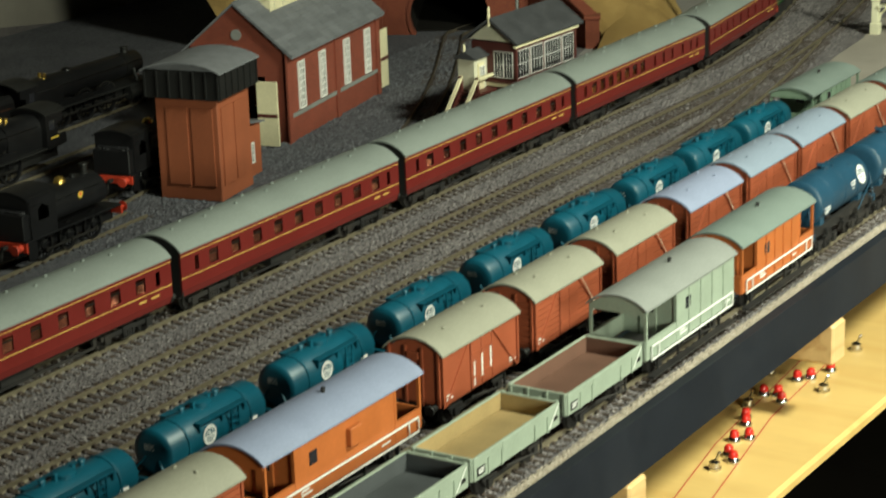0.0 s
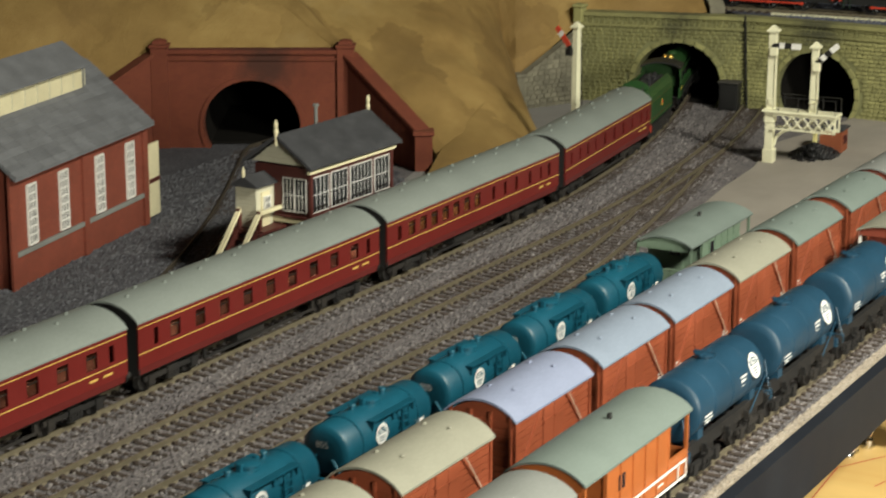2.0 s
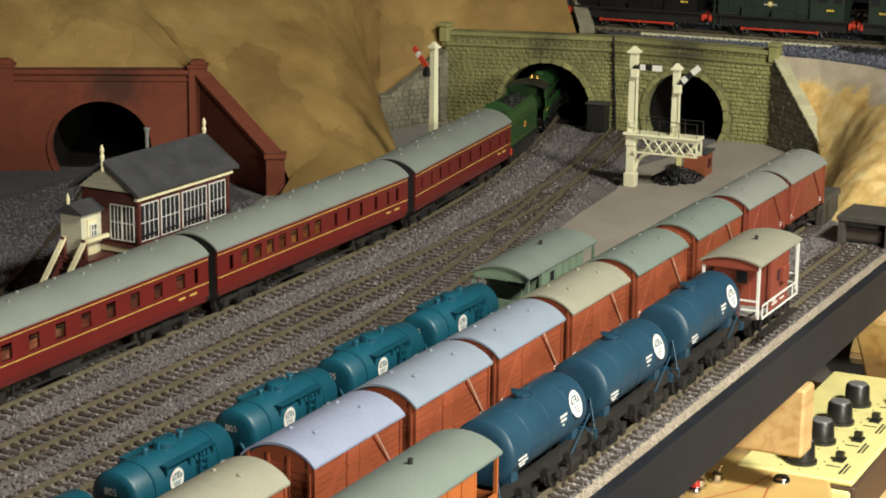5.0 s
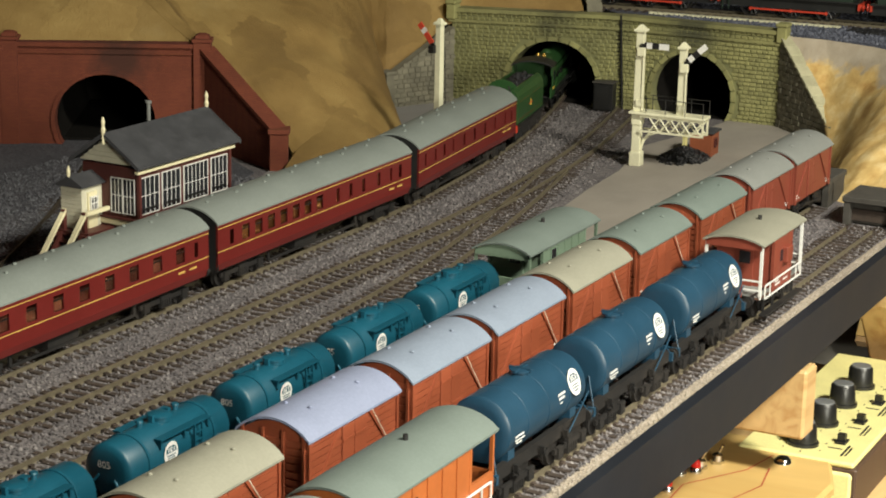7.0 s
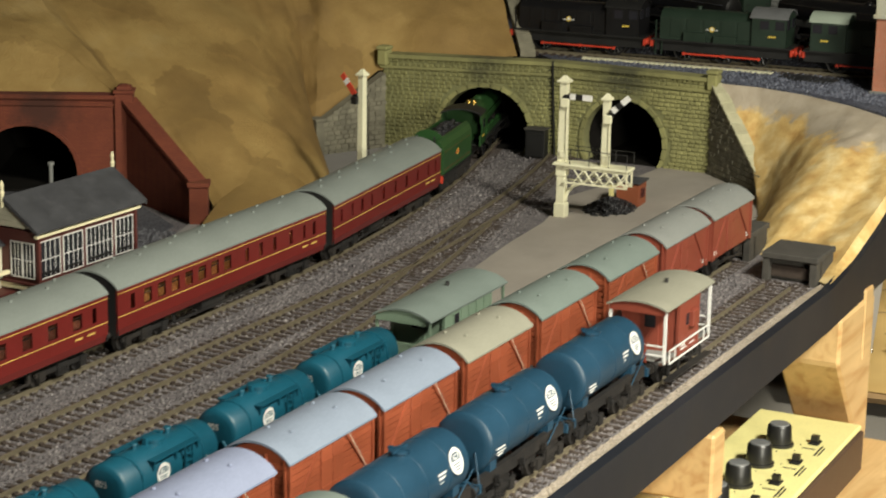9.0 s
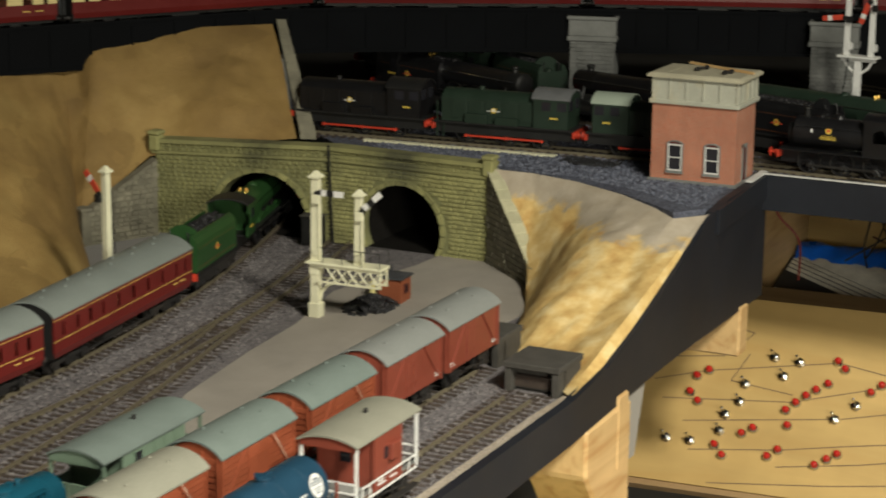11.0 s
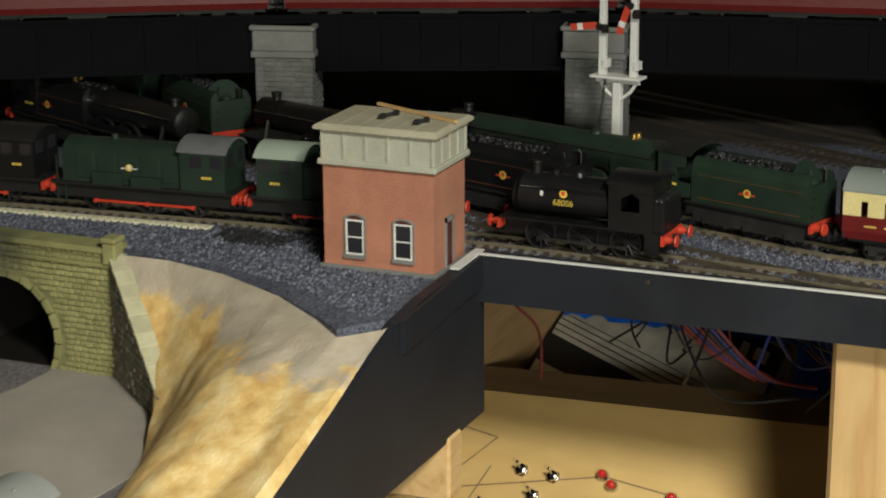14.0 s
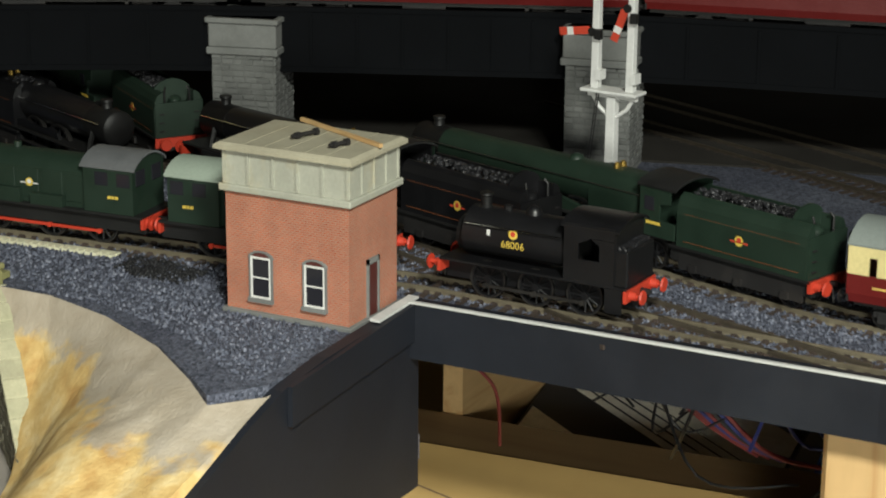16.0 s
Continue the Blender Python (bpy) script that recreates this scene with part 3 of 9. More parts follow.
# red brick portal: local x along the wall to its right end seen from the front, y into the hill
RED = pose(0.3965, 0.4135, 0, 0, 0, -60.8) @ Matrix.Diagonal((0.95, 1, 0.90, 1))
t = thing("tunnel_portal", RED, "red painted brick tunnel portal with stained arch and sloping wing walls", "tunnel portal", kind="structure")
op = horseshoe(-0.0691, 0.0372, 0.0195)
g = G().prism([(0.004, 0.0), (0.004, 0.078), (-0.140, 0.078), (-0.140, 0.0), *[(u, v) for u, v in reversed(op)]], "y", 0.0, 0.010)
part("wall", g, RED_BRICK, t)
ring = G()
outer = [(-0.0691 + (u + 0.0691) * 1.09, 0.0195 + (v - 0.0195) * 1.09) for u, v in op]
for i in range(len(op) - 1):
    ring.add([(op[i][0], -0.0012, op[i][1]), (op[i + 1][0], -0.0012, op[i + 1][1]), (outer[i + 1][0], -0.0012, outer[i + 1][1]), (outer[i][0], -0.0012, outer[i][1]),
              (op[i][0], 0.002, op[i][1]), (op[i + 1][0], 0.002, op[i + 1][1]), (outer[i + 1][0], 0.002, outer[i + 1][1]), (outer[i][0], 0.002, outer[i][1])],
             [(0, 1, 2, 3), (0, 4, 5, 1), (2, 6, 7, 3)])
part("arch_ring", ring, RED_BRICK, t)
part("coping", G().box(-0.143, 0.007, -0.0025, 0.0115, 0.078, 0.0815).box(-0.142, 0.006, -0.0015, 0.011, 0.0725, 0.0745), RED_BRICK, t, bevel=0.0004)
for u in (-0.139, 0.003):
    pil = G().box(u - 0.0065, u + 0.0065, -0.003, 0.012, 0, 0.083)
    pil.box(u - 0.0075, u + 0.0075, -0.004, 0.013, 0.083, 0.0855)
    pil.rings([[(u - k, 0.0045 - k, z), (u + k, 0.0045 - k, z), (u + k, 0.0045 + k, z), (u - k, 0.0045 + k, z)] for k, z in ((0.0055, 0.0855), (0.005, 0.088), (0.002, 0.0895))])
    part("pilaster", pil, RED_BRICK, t, bevel=0.0003)
tube(op, 0.16, INSIDE_SHADE, t, y0=0.009)
# floor plate blackened so that the arch looks unlit inside
part("tunnel_floor", G().box(-0.104, -0.034, 0.012, 0.159, 0.0015, 0.0032), INSIDE_SHADE, t)
for side, ex, ey, name in ((1, 0.361, 0.325, "wing_wall"), (-1, None, None, "wing_wall")):
    a = Vector((0.006, 0.002, 0)) if side > 0 else Vector((-0.146, 0.002, 0))
    if side > 0:
        e = RED.inverted() @ Vector((ex, ey, 0))
    else:
        e = Vector((-0.215, -0.04, 0))
    d = (e - a).normalized()
    nrm = Vector((d.y, -d.x, 0)) * 0.004
    hi, lo = 0.076, 0.029
    g = G().rings([[a - nrm, a + nrm, a + nrm + Vector((0, 0, hi)), a - nrm + Vector((0, 0, hi))], [e - nrm, e + nrm, e + nrm + Vector((0, 0, lo)), e - nrm + Vector((0, 0, lo))]])
    part("wing_wall", g, RED_BRICK, t)
    n2 = nrm * 1.7
    g = G().rings([[a - n2 + Vector((0, 0, hi)), a + n2 + Vector((0, 0, hi)), a + n2 + Vector((0, 0, hi + 0.003)), a - n2 + Vector((0, 0, hi + 0.003))], [e - n2 + Vector((0, 0, lo)), e + n2 + Vector((0, 0, lo)), e + n2 + Vector((0, 0, lo + 0.003)), e - n2 + Vector((0, 0, lo + 0.003))]])
    part("wing_coping", g, RED_BRICK, t)
    g = G().box(e.x - 0.0065, e.x + 0.0065, e.y - 0.0065, e.y + 0.0065, 0, 0.029).box(e.x - 0.0078, e.x + 0.0078, e.y - 0.0078, e.y + 0.0078, 0.029, 0.0325)
    part("end_pillar", g, RED_BRICK, t, bevel=0.0004)

# green stone double portal, two leaves meeting at a drain pipe
t = thing("tunnel_portal.001", pose(0.692, 0.0855, 0), "mossy green stone double tunnel portal with sooty arches", "tunnel portal", kind="structure")
A1, A2 = 0.1835, 0.0715      # arch centres, along y from the right end
R1, R2, CZ = 0.0345, 0.0335, 0.0170
LONG, HIGH = 0.262, 0.071


def lean(u):
    """Set-back of the wall face along its length."""
    return -0.28 * max(0.0, u - 0.130) + 0.003 * glide(u, 0.0, 0.13)


def in_arch(u, z, grow=0.0):
    return any(abs(u - c) < r + grow and (z < CZ and abs(u - c) < math.sqrt(max(0, (r + grow) ** 2 - (CZ - z) ** 2)) or math.hypot(u - c, z - CZ) < r + grow) for c, r in ((A1, R1), (A2, R2)))


g = G()
BEND = 0.130
for poly in ([(0.0, 0.0), *horseshoe(A2, R2, CZ)[::-1], (BEND, 0.0), (BEND, HIGH), (0.0, HIGH)], [(BEND, 0.0), *horseshoe(A1, R1, CZ)[::-1], (LONG, 0.0), (LONG, HIGH), (BEND, HIGH)]):
    n = len(poly)
    vs = [(h + lean(u), u, z) for h in (0.0, 0.012) for u, z in poly]
    g.add(vs, [(i, (i + 1) % n, n + (i + 1) % n, n + i) for i in range(n)] + [tuple(range(n - 1, -1, -1)), tuple(range(n, 2 * n))])
part("wall", g, GREEN_MORTAR, t)
for c, r in ((A1, R1), (A2, R2)):
    o = horseshoe(c, r, CZ)
    bend = 1.0 if c == A1 else 0.0      # the running line goes on curving inside
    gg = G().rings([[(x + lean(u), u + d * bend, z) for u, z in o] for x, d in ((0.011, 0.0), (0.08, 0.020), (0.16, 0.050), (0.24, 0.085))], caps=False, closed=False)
    part("tunnel_lining", gg, INSIDE_SHADE, t)
    part("tunnel_end", G().box(0.23, 0.235, c - r - 0.01 + 0.08 * bend, c + r + 0.01 + 0.085 * bend, -0.01, 0.07), INSIDE_SHADE, t)
    k = 17
    a0 = -math.asin(CZ / r)
    for i in range(k):
        aa, ab = a0 + (math.pi - 2 * a0) * (i + 0.06) / k, a0 + (math.pi - 2 * a0) * (i + 0.94) / k
        ro = r + 0.0034
        q = [(c + rr * math.cos(a), CZ + rr * math.sin(a)) for rr, a in ((r, aa), (ro, aa), (ro, ab), (r, ab))]
        part("voussoir", G().add([(x + lean(u), u, max(z, 0)) for x in (-0.0018, 0.003) for u, z in q], [(0, 1, 2, 3), (0, 4, 5, 1), (1, 5, 6, 2), (2, 6, 7, 3), (3, 7, 4, 0)]), GREEN_STONE, t)
rnd = random.Random(7)
joined = G()
stones = 0
rows = 22
hh = HIGH / rows
for k in range(rows):
    u = -0.001 + (0.0022 if k % 2 else 0.0)
    while u < LONG:
        w = rnd.uniform(0.0036, 0.0056)
        z0, z1 = k * hh + 0.00025, (k + 1) * hh - 0.00025
        ua, ub = max(u + 0.0002, 0.0), min(u + w - 0.0002, LONG)
        if ub - ua > 0.001 and not any(in_arch(uu, zz, 0.0030) for uu in (ua, ub) for zz in (z0, z1)):
            pr = rnd.uniform(0.0006, 0.0015)
            o = lean((ua + ub) / 2)
            c = 0.0005
            vs = [(o, ua, z0), (o, ub, z0), (o, ub, z1), (o, ua, z1), (o - pr, ua + c, z0 + c), (o - pr, ub - c, z0 + c), (o - pr, ub - c, z1 - c), (o - pr, ua + c, z1 - c)]
            fs = [(4, 5, 6, 7), (0, 1, 5, 4), (1, 2, 6, 5), (2, 3, 7, 6), (3, 0, 4, 7)]
            if u < 0.15 and stones < 290 and k >= 4:
                s = G().add(vs, fs)
                me = bpy.data.meshes.new("stone")
                me.from_pydata(s.v, [], s.f)
                me.materials.append(GREEN_STONE)
                ob = new("stone", me)
                ob.parent = t
                stones += 1
            else:
                joined.add(vs, fs)
        u += w
part("stonework", joined, GREEN_STONE, t)["kind"] = "stuff"
g = G()
us = [-0.002, 0.06, 0.12, BEND, 0.20, 0.23, LONG + 0.002]
g.rings([[(lean(u) - 0.003, u, HIGH), (lean(u) + 0.013, u, HIGH), (lean(u) + 0.013, u, HIGH + 0.003), (lean(u) - 0.003, u, HIGH + 0.003)] for u in us])
g.rings([[(lean(u) - 0.0022, u, HIGH - 0.008), (lean(u) + 0.002, u, HIGH - 0.008), (lean(u) + 0.002, u, HIGH - 0.006), (lean(u) - 0.0022, u, HIGH - 0.006)] for u in us])
part("coping", g, GREEN_STONE, t)
for u in (0.0, LONG):
    o = lean(u)
    g = G().box(o - 0.004, o + 0.006, u - 0.004, u + 0.004, HIGH - 0.006, HIGH + 0.006).box(o - 0.0048, o + 0.0068, u - 0.0048, u + 0.0048, HIGH + 0.006, HIGH + 0.009)
    part("pillar_cap", g, GREEN_STONE, t, bevel=0.0008)
part("drain_pipe", G().path([(lean(0.13) - 0.0035, 0.1275, 0.0), (lean(0.13) - 0.0035, 0.1295, 0.035), (lean(0.13) - 0.0035, 0.1315, HIGH + 0.004)], 0.0009), BLACKPAINT, t)
lad = G()
for k in range(22):
    z = 0.004 + k * 0.003
    lad.box(lean(0.13) - 0.0028, lean(0.13) - 0.0022, 0.1275 + z * 0.055, 0.1315 + z * 0.055, z, z + 0.0006)
part("rungs", lad, BLACKPAINT, t)


def stone_wing(name, a, b, za, zb, label, cap=True, sides=(-1, 1)):
    """A wing wall of coursed stone with a sloping top from a to b."""
    a, b = Vector((*a, 0)), Vector((*b, 0))
    d = b - a
    w = thing(name, Matrix.Translation(a) @ pose(0, 0, 0, 0, 0, math.degrees(math.atan2(d.y, d.x))), label, "wing wall", kind="structure")
    ln = d.length
    part("wall", G().rings([[(0, -0.004, 0), (0, 0.004, 0), (0, 0.004, za), (0, -0.004, za)], [(ln, -0.004, 0), (ln, 0.004, 0), (ln, 0.004, zb), (ln, -0.004, zb)]]), WING_STONE, w)
    r = random.Random(3)
    k = 0
    for side in sides:
        z = 0.0
        while z < max(za, zb):
            h = r.uniform(0.0034, 0.0046)
            x = r.uniform(-0.002, 0)
            while x < ln:
                wd = r.uniform(0.0045, 0.0075)
                xm = min(max(x + wd / 2, 0), ln)
                tp = za + (zb - za) * xm / ln
                if z + h < tp + 0.001 and x > -0.001 and x + wd < ln + 0.001:
                    y = side * 0.004
                    yo = side * (0.004 + r.uniform(0.0005, 0.0012))
                    c = 0.0005
                    vs = [(x + 0.0003, y, z + 0.0003), (x + wd - 0.0003, y, z + 0.0003), (x + wd - 0.0003, y, z + h - 0.0003), (x + 0.0003, y, z + h - 0.0003),
                          (x + c, yo, z + c), (x + wd - c, yo, z + c), (x + wd - c, yo, z + h - c), (x + c, yo, z + h - c)]
                    fs = [(4, 5, 6, 7), (0, 1, 5, 4), (1, 2, 6, 5), (2, 3, 7, 6), (3, 0, 4, 7)]
                    part("stone", G().add(vs, fs), WING_STONE, w)
                    k += 1
                x += wd
            z += h
    m = 9
    for i in range(m if cap else 0):
        x0, x1 = ln * (i + 0.04) / m, ln * (i + 0.96) / m
        q0, q1 = za + (zb - za) * x0 / ln, za + (zb - za) * x1 / ln
        part("cap_stone", G().rings([[(x, -0.0052, z), (x, 0.0052, z), (x, 0.0052, z + 0.0028), (x, -0.0052, z + 0.0028)] for x, z in ((x0, q0), (x1, q1))]), CAP_STONE if za > 0.06 and cap else WING_STONE, w, bevel=0.0003)
    part("end_pillar", G().box(ln - 0.004, ln + 0.004, -0.005, 0.005, 0, max(zb, 0.008) + 0.003).box(ln - 0.005, ln + 0.005, -0.006, 0.006, zb + 0.001, zb + 0.0035), WING_STONE, w, bevel=0.0005)
    return w


stone_wing("wall_wing", (0.693, 0.083), (0.641, 0.026), 0.068, 0.013, "mossy stone wing wall stepping down beside the bank", sides=(-1,))
stone_wing("wall_wing.001", (0.652, 0.345), (0.597, 0.372), 0.060, 0.026, "grey stone wing wall set into the hillside", cap=False, sides=(1,))

# shade on the floor behind the arches, put in as a near-black sheet
solid("ground_tunnel", G().prism([(0.697, 0.10), (0.95, 0.12), (0.95, 0.42), (0.697, 0.33)], "z", -0.002, 0.0005), INSIDE_SHADE, "tunnel floor coloured near-black for the shade inside", "ground", kind="structure")


# ---- hillsides, bank, upper board ----


def blend(pts, per):
    """Even steps inside each leg, so that two polylines keep their corners together."""
    out = []
    for a, b in zip(pts, pts[1:]):
        out += [Vector(a).lerp(Vector(b), i / per) for i in range(per)]
    return out + [Vector(pts[-1])]


def crease(p, s, amp):
    """Folds as in crumpled paper."""
    v = 0.0
    for k, a in ((1.0, 1.0), (2.3, 0.5), (5.1, 0.22)):
        n = noise.noise(Vector(p) * s * k)
        v += a * (abs(n) * 2 - 0.5)
    return v * amp


def drape(name, foot, head, rows, per, amp, bulge, material, label, out=(-0.6, -0.5, 0.6), freq=16.0):
    f, h = blend(foot, per), blend(head, per)
    o = Vector(out).normalized()
    n = len(f)
    vs, fs = [], []
    for j in range(rows + 1):
        k = j / rows
        for i in range(n):
            p = f[i].lerp(h[i], k)
            w = math.sin(math.pi * min(1, max(0, k)))
            e = min(1.0, 4 * k, 4 * (1 - k))
            p = p + o * (bulge * w + crease(p, freq, amp) * e)
            vs.append(p)
    for j in range(rows):
        for i in range(n - 1):
            fs.append((j * n + i, j * n + i + 1, (j + 1) * n + i + 1, (j + 1) * n + i))
    return solid(name, G().add(vs, fs), material, label, "hillside", kind="structure", smooth=True)


foot = [(0.727, 0.264, 0.070), (0.684, 0.305, 0.069), (0.656, 0.352, 0.060), (0.604, 0.378, 0.022), (0.592, 0.372, -0.002), (0.545, 0.330, -0.002), (0.500, 0.300, -0.002), (0.440, 0.277, -0.002), (0.385, 0.281, -0.002), (0.372, 0.296, -0.002), (0.374, 0.316, -0.002), (0.378, 0.336, 0.029), (0.404, 0.424, 0.073), (0.338, 0.532, 0.072), (0.271, 0.593, 0.030), (0.212, 0.588, -0.002)]
head = [(0.798, 0.326, 0.146), (0.764, 0.356, 0.146), (0.713, 0.398, 0.146), (0.681, 0.417, 0.146), (0.679, 0.448, 0.146), (0.655, 0.468, 0.146), (0.631, 0.487, 0.147), (0.592, 0.515, 0.148), (0.553, 0.544, 0.150), (0.524, 0.569, 0.152), (0.504, 0.588, 0.160), (0.484, 0.603, 0.165), (0.464, 0.653, 0.170), (0.393, 0.731, 0.220), (0.322, 0.787, 0.260), (0.234, 0.788, 0.240)]
drape("hillside", foot, head, 26, 9, 0.0055, 0.004, HILL, "ochre crumpled-paper hillside over the tunnels")

drape("hillside.002", [(0.252, 0.276, -0.002), (0.325, 0.269, -0.002), (0.440, 0.276, -0.002)], [(0.262, 0.280, -0.001), (0.380, 0.322, 0.012), (0.455, 0.325, 0.034)], 10, 8, 0.0015, 0.002, HILL, "low ochre toe of the hillside running out beside the walkway", freq=30.0)

edge = G()
for i in range(13):
    a, b = Vector((0.729, 0.262, 0.069)), Vector((0.801, 0.324, 0.145))
    p, q = a.lerp(b, (i + 0.05) / 13), a.lerp(b, (i + 0.95) / 13)
    d = Vector((0.3, -0.7, 0)) * (0.016 - 0.006 * i / 12)
    edge.rings([[p, p + d, p + d + Vector((0, 0, 0.005)), p + Vector((0, 0, 0.005))], [q, q + d, q + d + Vector((0, 0, 0.005)), q + Vector((0, 0, 0.005))]])
solid("trim.002", edge, WING_STONE, "sloping row of edging stones where the hillside ends", "edging", kind="structure")

# the bank below the upper yard, with a hollow beside the wing wall
TOP_EDGE = [(0.694, 0.081, 0.070), (0.694, 0.052, 0.070), (0.682, 0.013, 0.070), (0.662, -0.028, 0.069), (0.637, -0.061, 0.068), (0.621, -0.080, 0.066), (0.640, -0.099, 0.067)]
bot = [(0.641, 0.023, 0.000), (0.592, 0.013, -0.001), (0.555, 0.002, -0.001), (0.508, -0.010, -0.001), (0.476, -0.028, -0.001), (0.459, -0.058, -0.001), (0.412, -0.093, 0.004)]
f, h = blend(bot, 10), blend(TOP_EDGE, 10)
rows, n = 30, len(f)
vs, fs = [], []
for j in range(rows + 1):
    k = j / rows
    for i in range(n):
        s = i / (n - 1)
        p = f[i].lerp(h[i], k)
        w = math.sin(math.pi * k)
        p.z += w * (-0.016 * math.exp(-((s - 0.22) / 0.16) ** 2) + 0.008 * math.exp(-((s - 0.60) / 0.14) ** 2))
        e = min(1.0, 5 * k, 5 * (1 - k), 12 * (1 - s) + 0.05)
        p += Vector((-0.5, -0.2, 0.8)) * crease(p, 26.0, 0.0028) * e
        if s > 0.985:
            x = p.x
            zt = [z for (xa, za), (xb, zb) in zip(top, top[1:]) for z in [za + (zb - za) * (x - xa) / (xb - xa)] if xa <= x <= xb]
            p.z, p.y = (zt[0] if zt else p.z) + 0.0005, fascia_y(x) - 0.003
        vs.append(p)
for j in range(rows):
    for i in range(n - 1):
        fs.append((j * n + i, j * n + i + 1, (j + 1) * n + i + 1, (j + 1) * n + i))


def bank_material():
    """Ochre wash over grey paper: the grey stays in the upper part, with a torn edge."""
    m, nt, b = nodes_of("bank_paper")
    n1, n2, n3 = noise_node(nt, 26.0, 6.0, 0.6), noise_node(nt, 60.0, 5.0, 0.6), noise_node(nt, 600.0, 3.0)
    tc = nt.nodes.new("ShaderNodeTexCoord")
    sep = nt.nodes.new("ShaderNodeSeparateXYZ")
    nt.links.new(tc.outputs["Object"], sep.inputs[0])
    h = nt.nodes.new("ShaderNodeMath")
    h.operation = "MULTIPLY_ADD"
    h.inputs[1].default_value, h.inputs[2].default_value = 0.045, 0.0
    nt.links.new(n1.outputs[0], h.inputs[0])
    s = nt.nodes.new("ShaderNodeMath")
    nt.links.new(sep.outputs[2], s.inputs[0])
    nt.links.new(h.outputs[0], s.inputs[1])
    f = ramp(nt, s.outputs[0], [(0.0765, (0, 0, 0)), (0.0782, (1, 1, 1))]).outputs[0]
    ochre = ramp(nt, n2.outputs[0], [(0.30, (0.46, 0.27, 0.085)), (0.5, (0.62, 0.43, 0.165)), (0.68, (0.74, 0.59, 0.31))]).outputs[0]
    grey = ramp(nt, n2.outputs[0], [(0.3, (0.34, 0.285, 0.21)), (0.7, (0.46, 0.40, 0.32))]).outputs[0]
    nt.links.new(mixc(nt, f, ochre, grey), b.inputs["Base Color"])
    b.inputs["Roughness"].default_value = 0.75
    w = nt.nodes.new("ShaderNodeMath")
    nt.links.new(n2.outputs[0], w.inputs[0])
    nt.links.new(n3.outputs[0], w.inputs[1])
    bump(nt, b, w.outputs[0], 0.3, 0.002)
    return m


BANK = bank_material()
solid("hillside.001", G().add(vs, fs), BANK, "ochre and grey paper bank below the upper yard", "bank", kind="structure", smooth=True)

# upper board
Z_UP = 0.070
BEAM = [(0.757, -0.101), (0.758, -0.313), (0.723, -0.745)]
up = [(p[0], p[1]) for p in TOP_EDGE[:6]] + [(0.643, -0.0945), (0.757, -0.0975), *BEAM[1:], (0.72, -1.10), (2.2, -1.10), (2.2, 0.60), (0.84, 0.60), (0.84, 0.355), (0.716, 0.220), (0.698, 0.20)]
g = G().prism(up, "z", Z_UP - 0.010, Z_UP)
solid("ground_upper", g, BLUE_CHIP, "blue-grey granite chippings on the upper yard board", "ballast", kind="structure")
solid("ground_far", G().prism([(0.97, 0.60), (0.99, 0.10), (1.03, -0.03), (1.08, -0.20), (1.12, -0.45), (1.12, -1.05), (2.19, -1.05), (2.19, 0.60)], "z", Z_UP - 0.002, Z_UP + 0.0012), STORE_FLOOR, "dark board laid over the ground behind the viaduct", "ground", kind="structure")
g = G()
for (xa, ya), (xb, yb) in zip(BEAM, BEAM[1:]):
    g.rings([[(x, y, z0) for x, y, z0 in ((xx, yy, 0.0490), (xx - 0.008, yy, 0.0490), (xx - 0.008, yy, 0.0748), (xx, yy, 0.0748))] for xx, yy in ((xa, ya), (xb, yb))])
solid("beam", g, FASCIA, "black painted lifting beam carrying the upper tracks", "beam", kind="structure")
g = G()
for (xa, ya), (xb, yb) in zip(BEAM, BEAM[1:]):
    g.rings([[(xx - 0.0090, yy, 0.0749), (xx - 0.0066, yy, 0.0749), (xx - 0.0066, yy, 0.0757), (xx - 0.0090, yy, 0.0757)] for xx, yy in ((xa, ya), (xb, yb))])
g.rings([[(x, fascia_y(x) - 0.006, z), (x, fascia_y(x) - 0.001, z), (x, fascia_y(x) - 0.001, z + 0.0012), (x, fascia_y(x) - 0.006, z + 0.0012)] for x, z in ((0.722, 0.0736), (0.757, 0.0745))])
solid("trim.003", g, EDGE_WHITE, "chipped white edge strip along the top of the beam", "edge strip", kind="structure")
# floor, back and far walls are coloured dark in place of shade
solid("floor", G().box(-3.0, 3.2, -3.0, 2.2, -0.97, -0.95), ROOM_SHADED, "floor of the layout room in the shaded room colour", "floor", kind="structure")
solid("wall_left", G().box(-3.0, 3.2, 0.95, 1.0, -0.95, 1.42), ROOM_SHADED, "grey wall behind the layout, darkened in colour for shade", "wall", kind="structure")
solid("wall_far", G().box(2.25, 2.3, -3.0, 2.2, -0.95, 1.42), ROOM_SHADED, "far end of the room, darkened in colour for shade", "wall", kind="structure")
# unseen walls and ceiling, added as reflectors for soft fill
solid("wall_right", G().box(-3.0, 3.2, -2.3, -2.25, -0.95, 1.42), ROOM_BOUNCE, "unseen pale wall on the operator's side, added to bounce light", "wall", kind="structure")
solid("wall_near", G().box(-3.0, -2.95, -3.0, 2.2, -0.95, 1.42), ROOM_BOUNCE, "unseen pale wall behind the operator, added to bounce light", "wall", kind="structure")
solid("ceiling", G().box(-3.0, 3.2, -3.0, 2.2, 1.42, 1.46), ROOM_BOUNCE, "unseen pale ceiling, added to bounce light", "ceiling", kind="structure")

vs = []
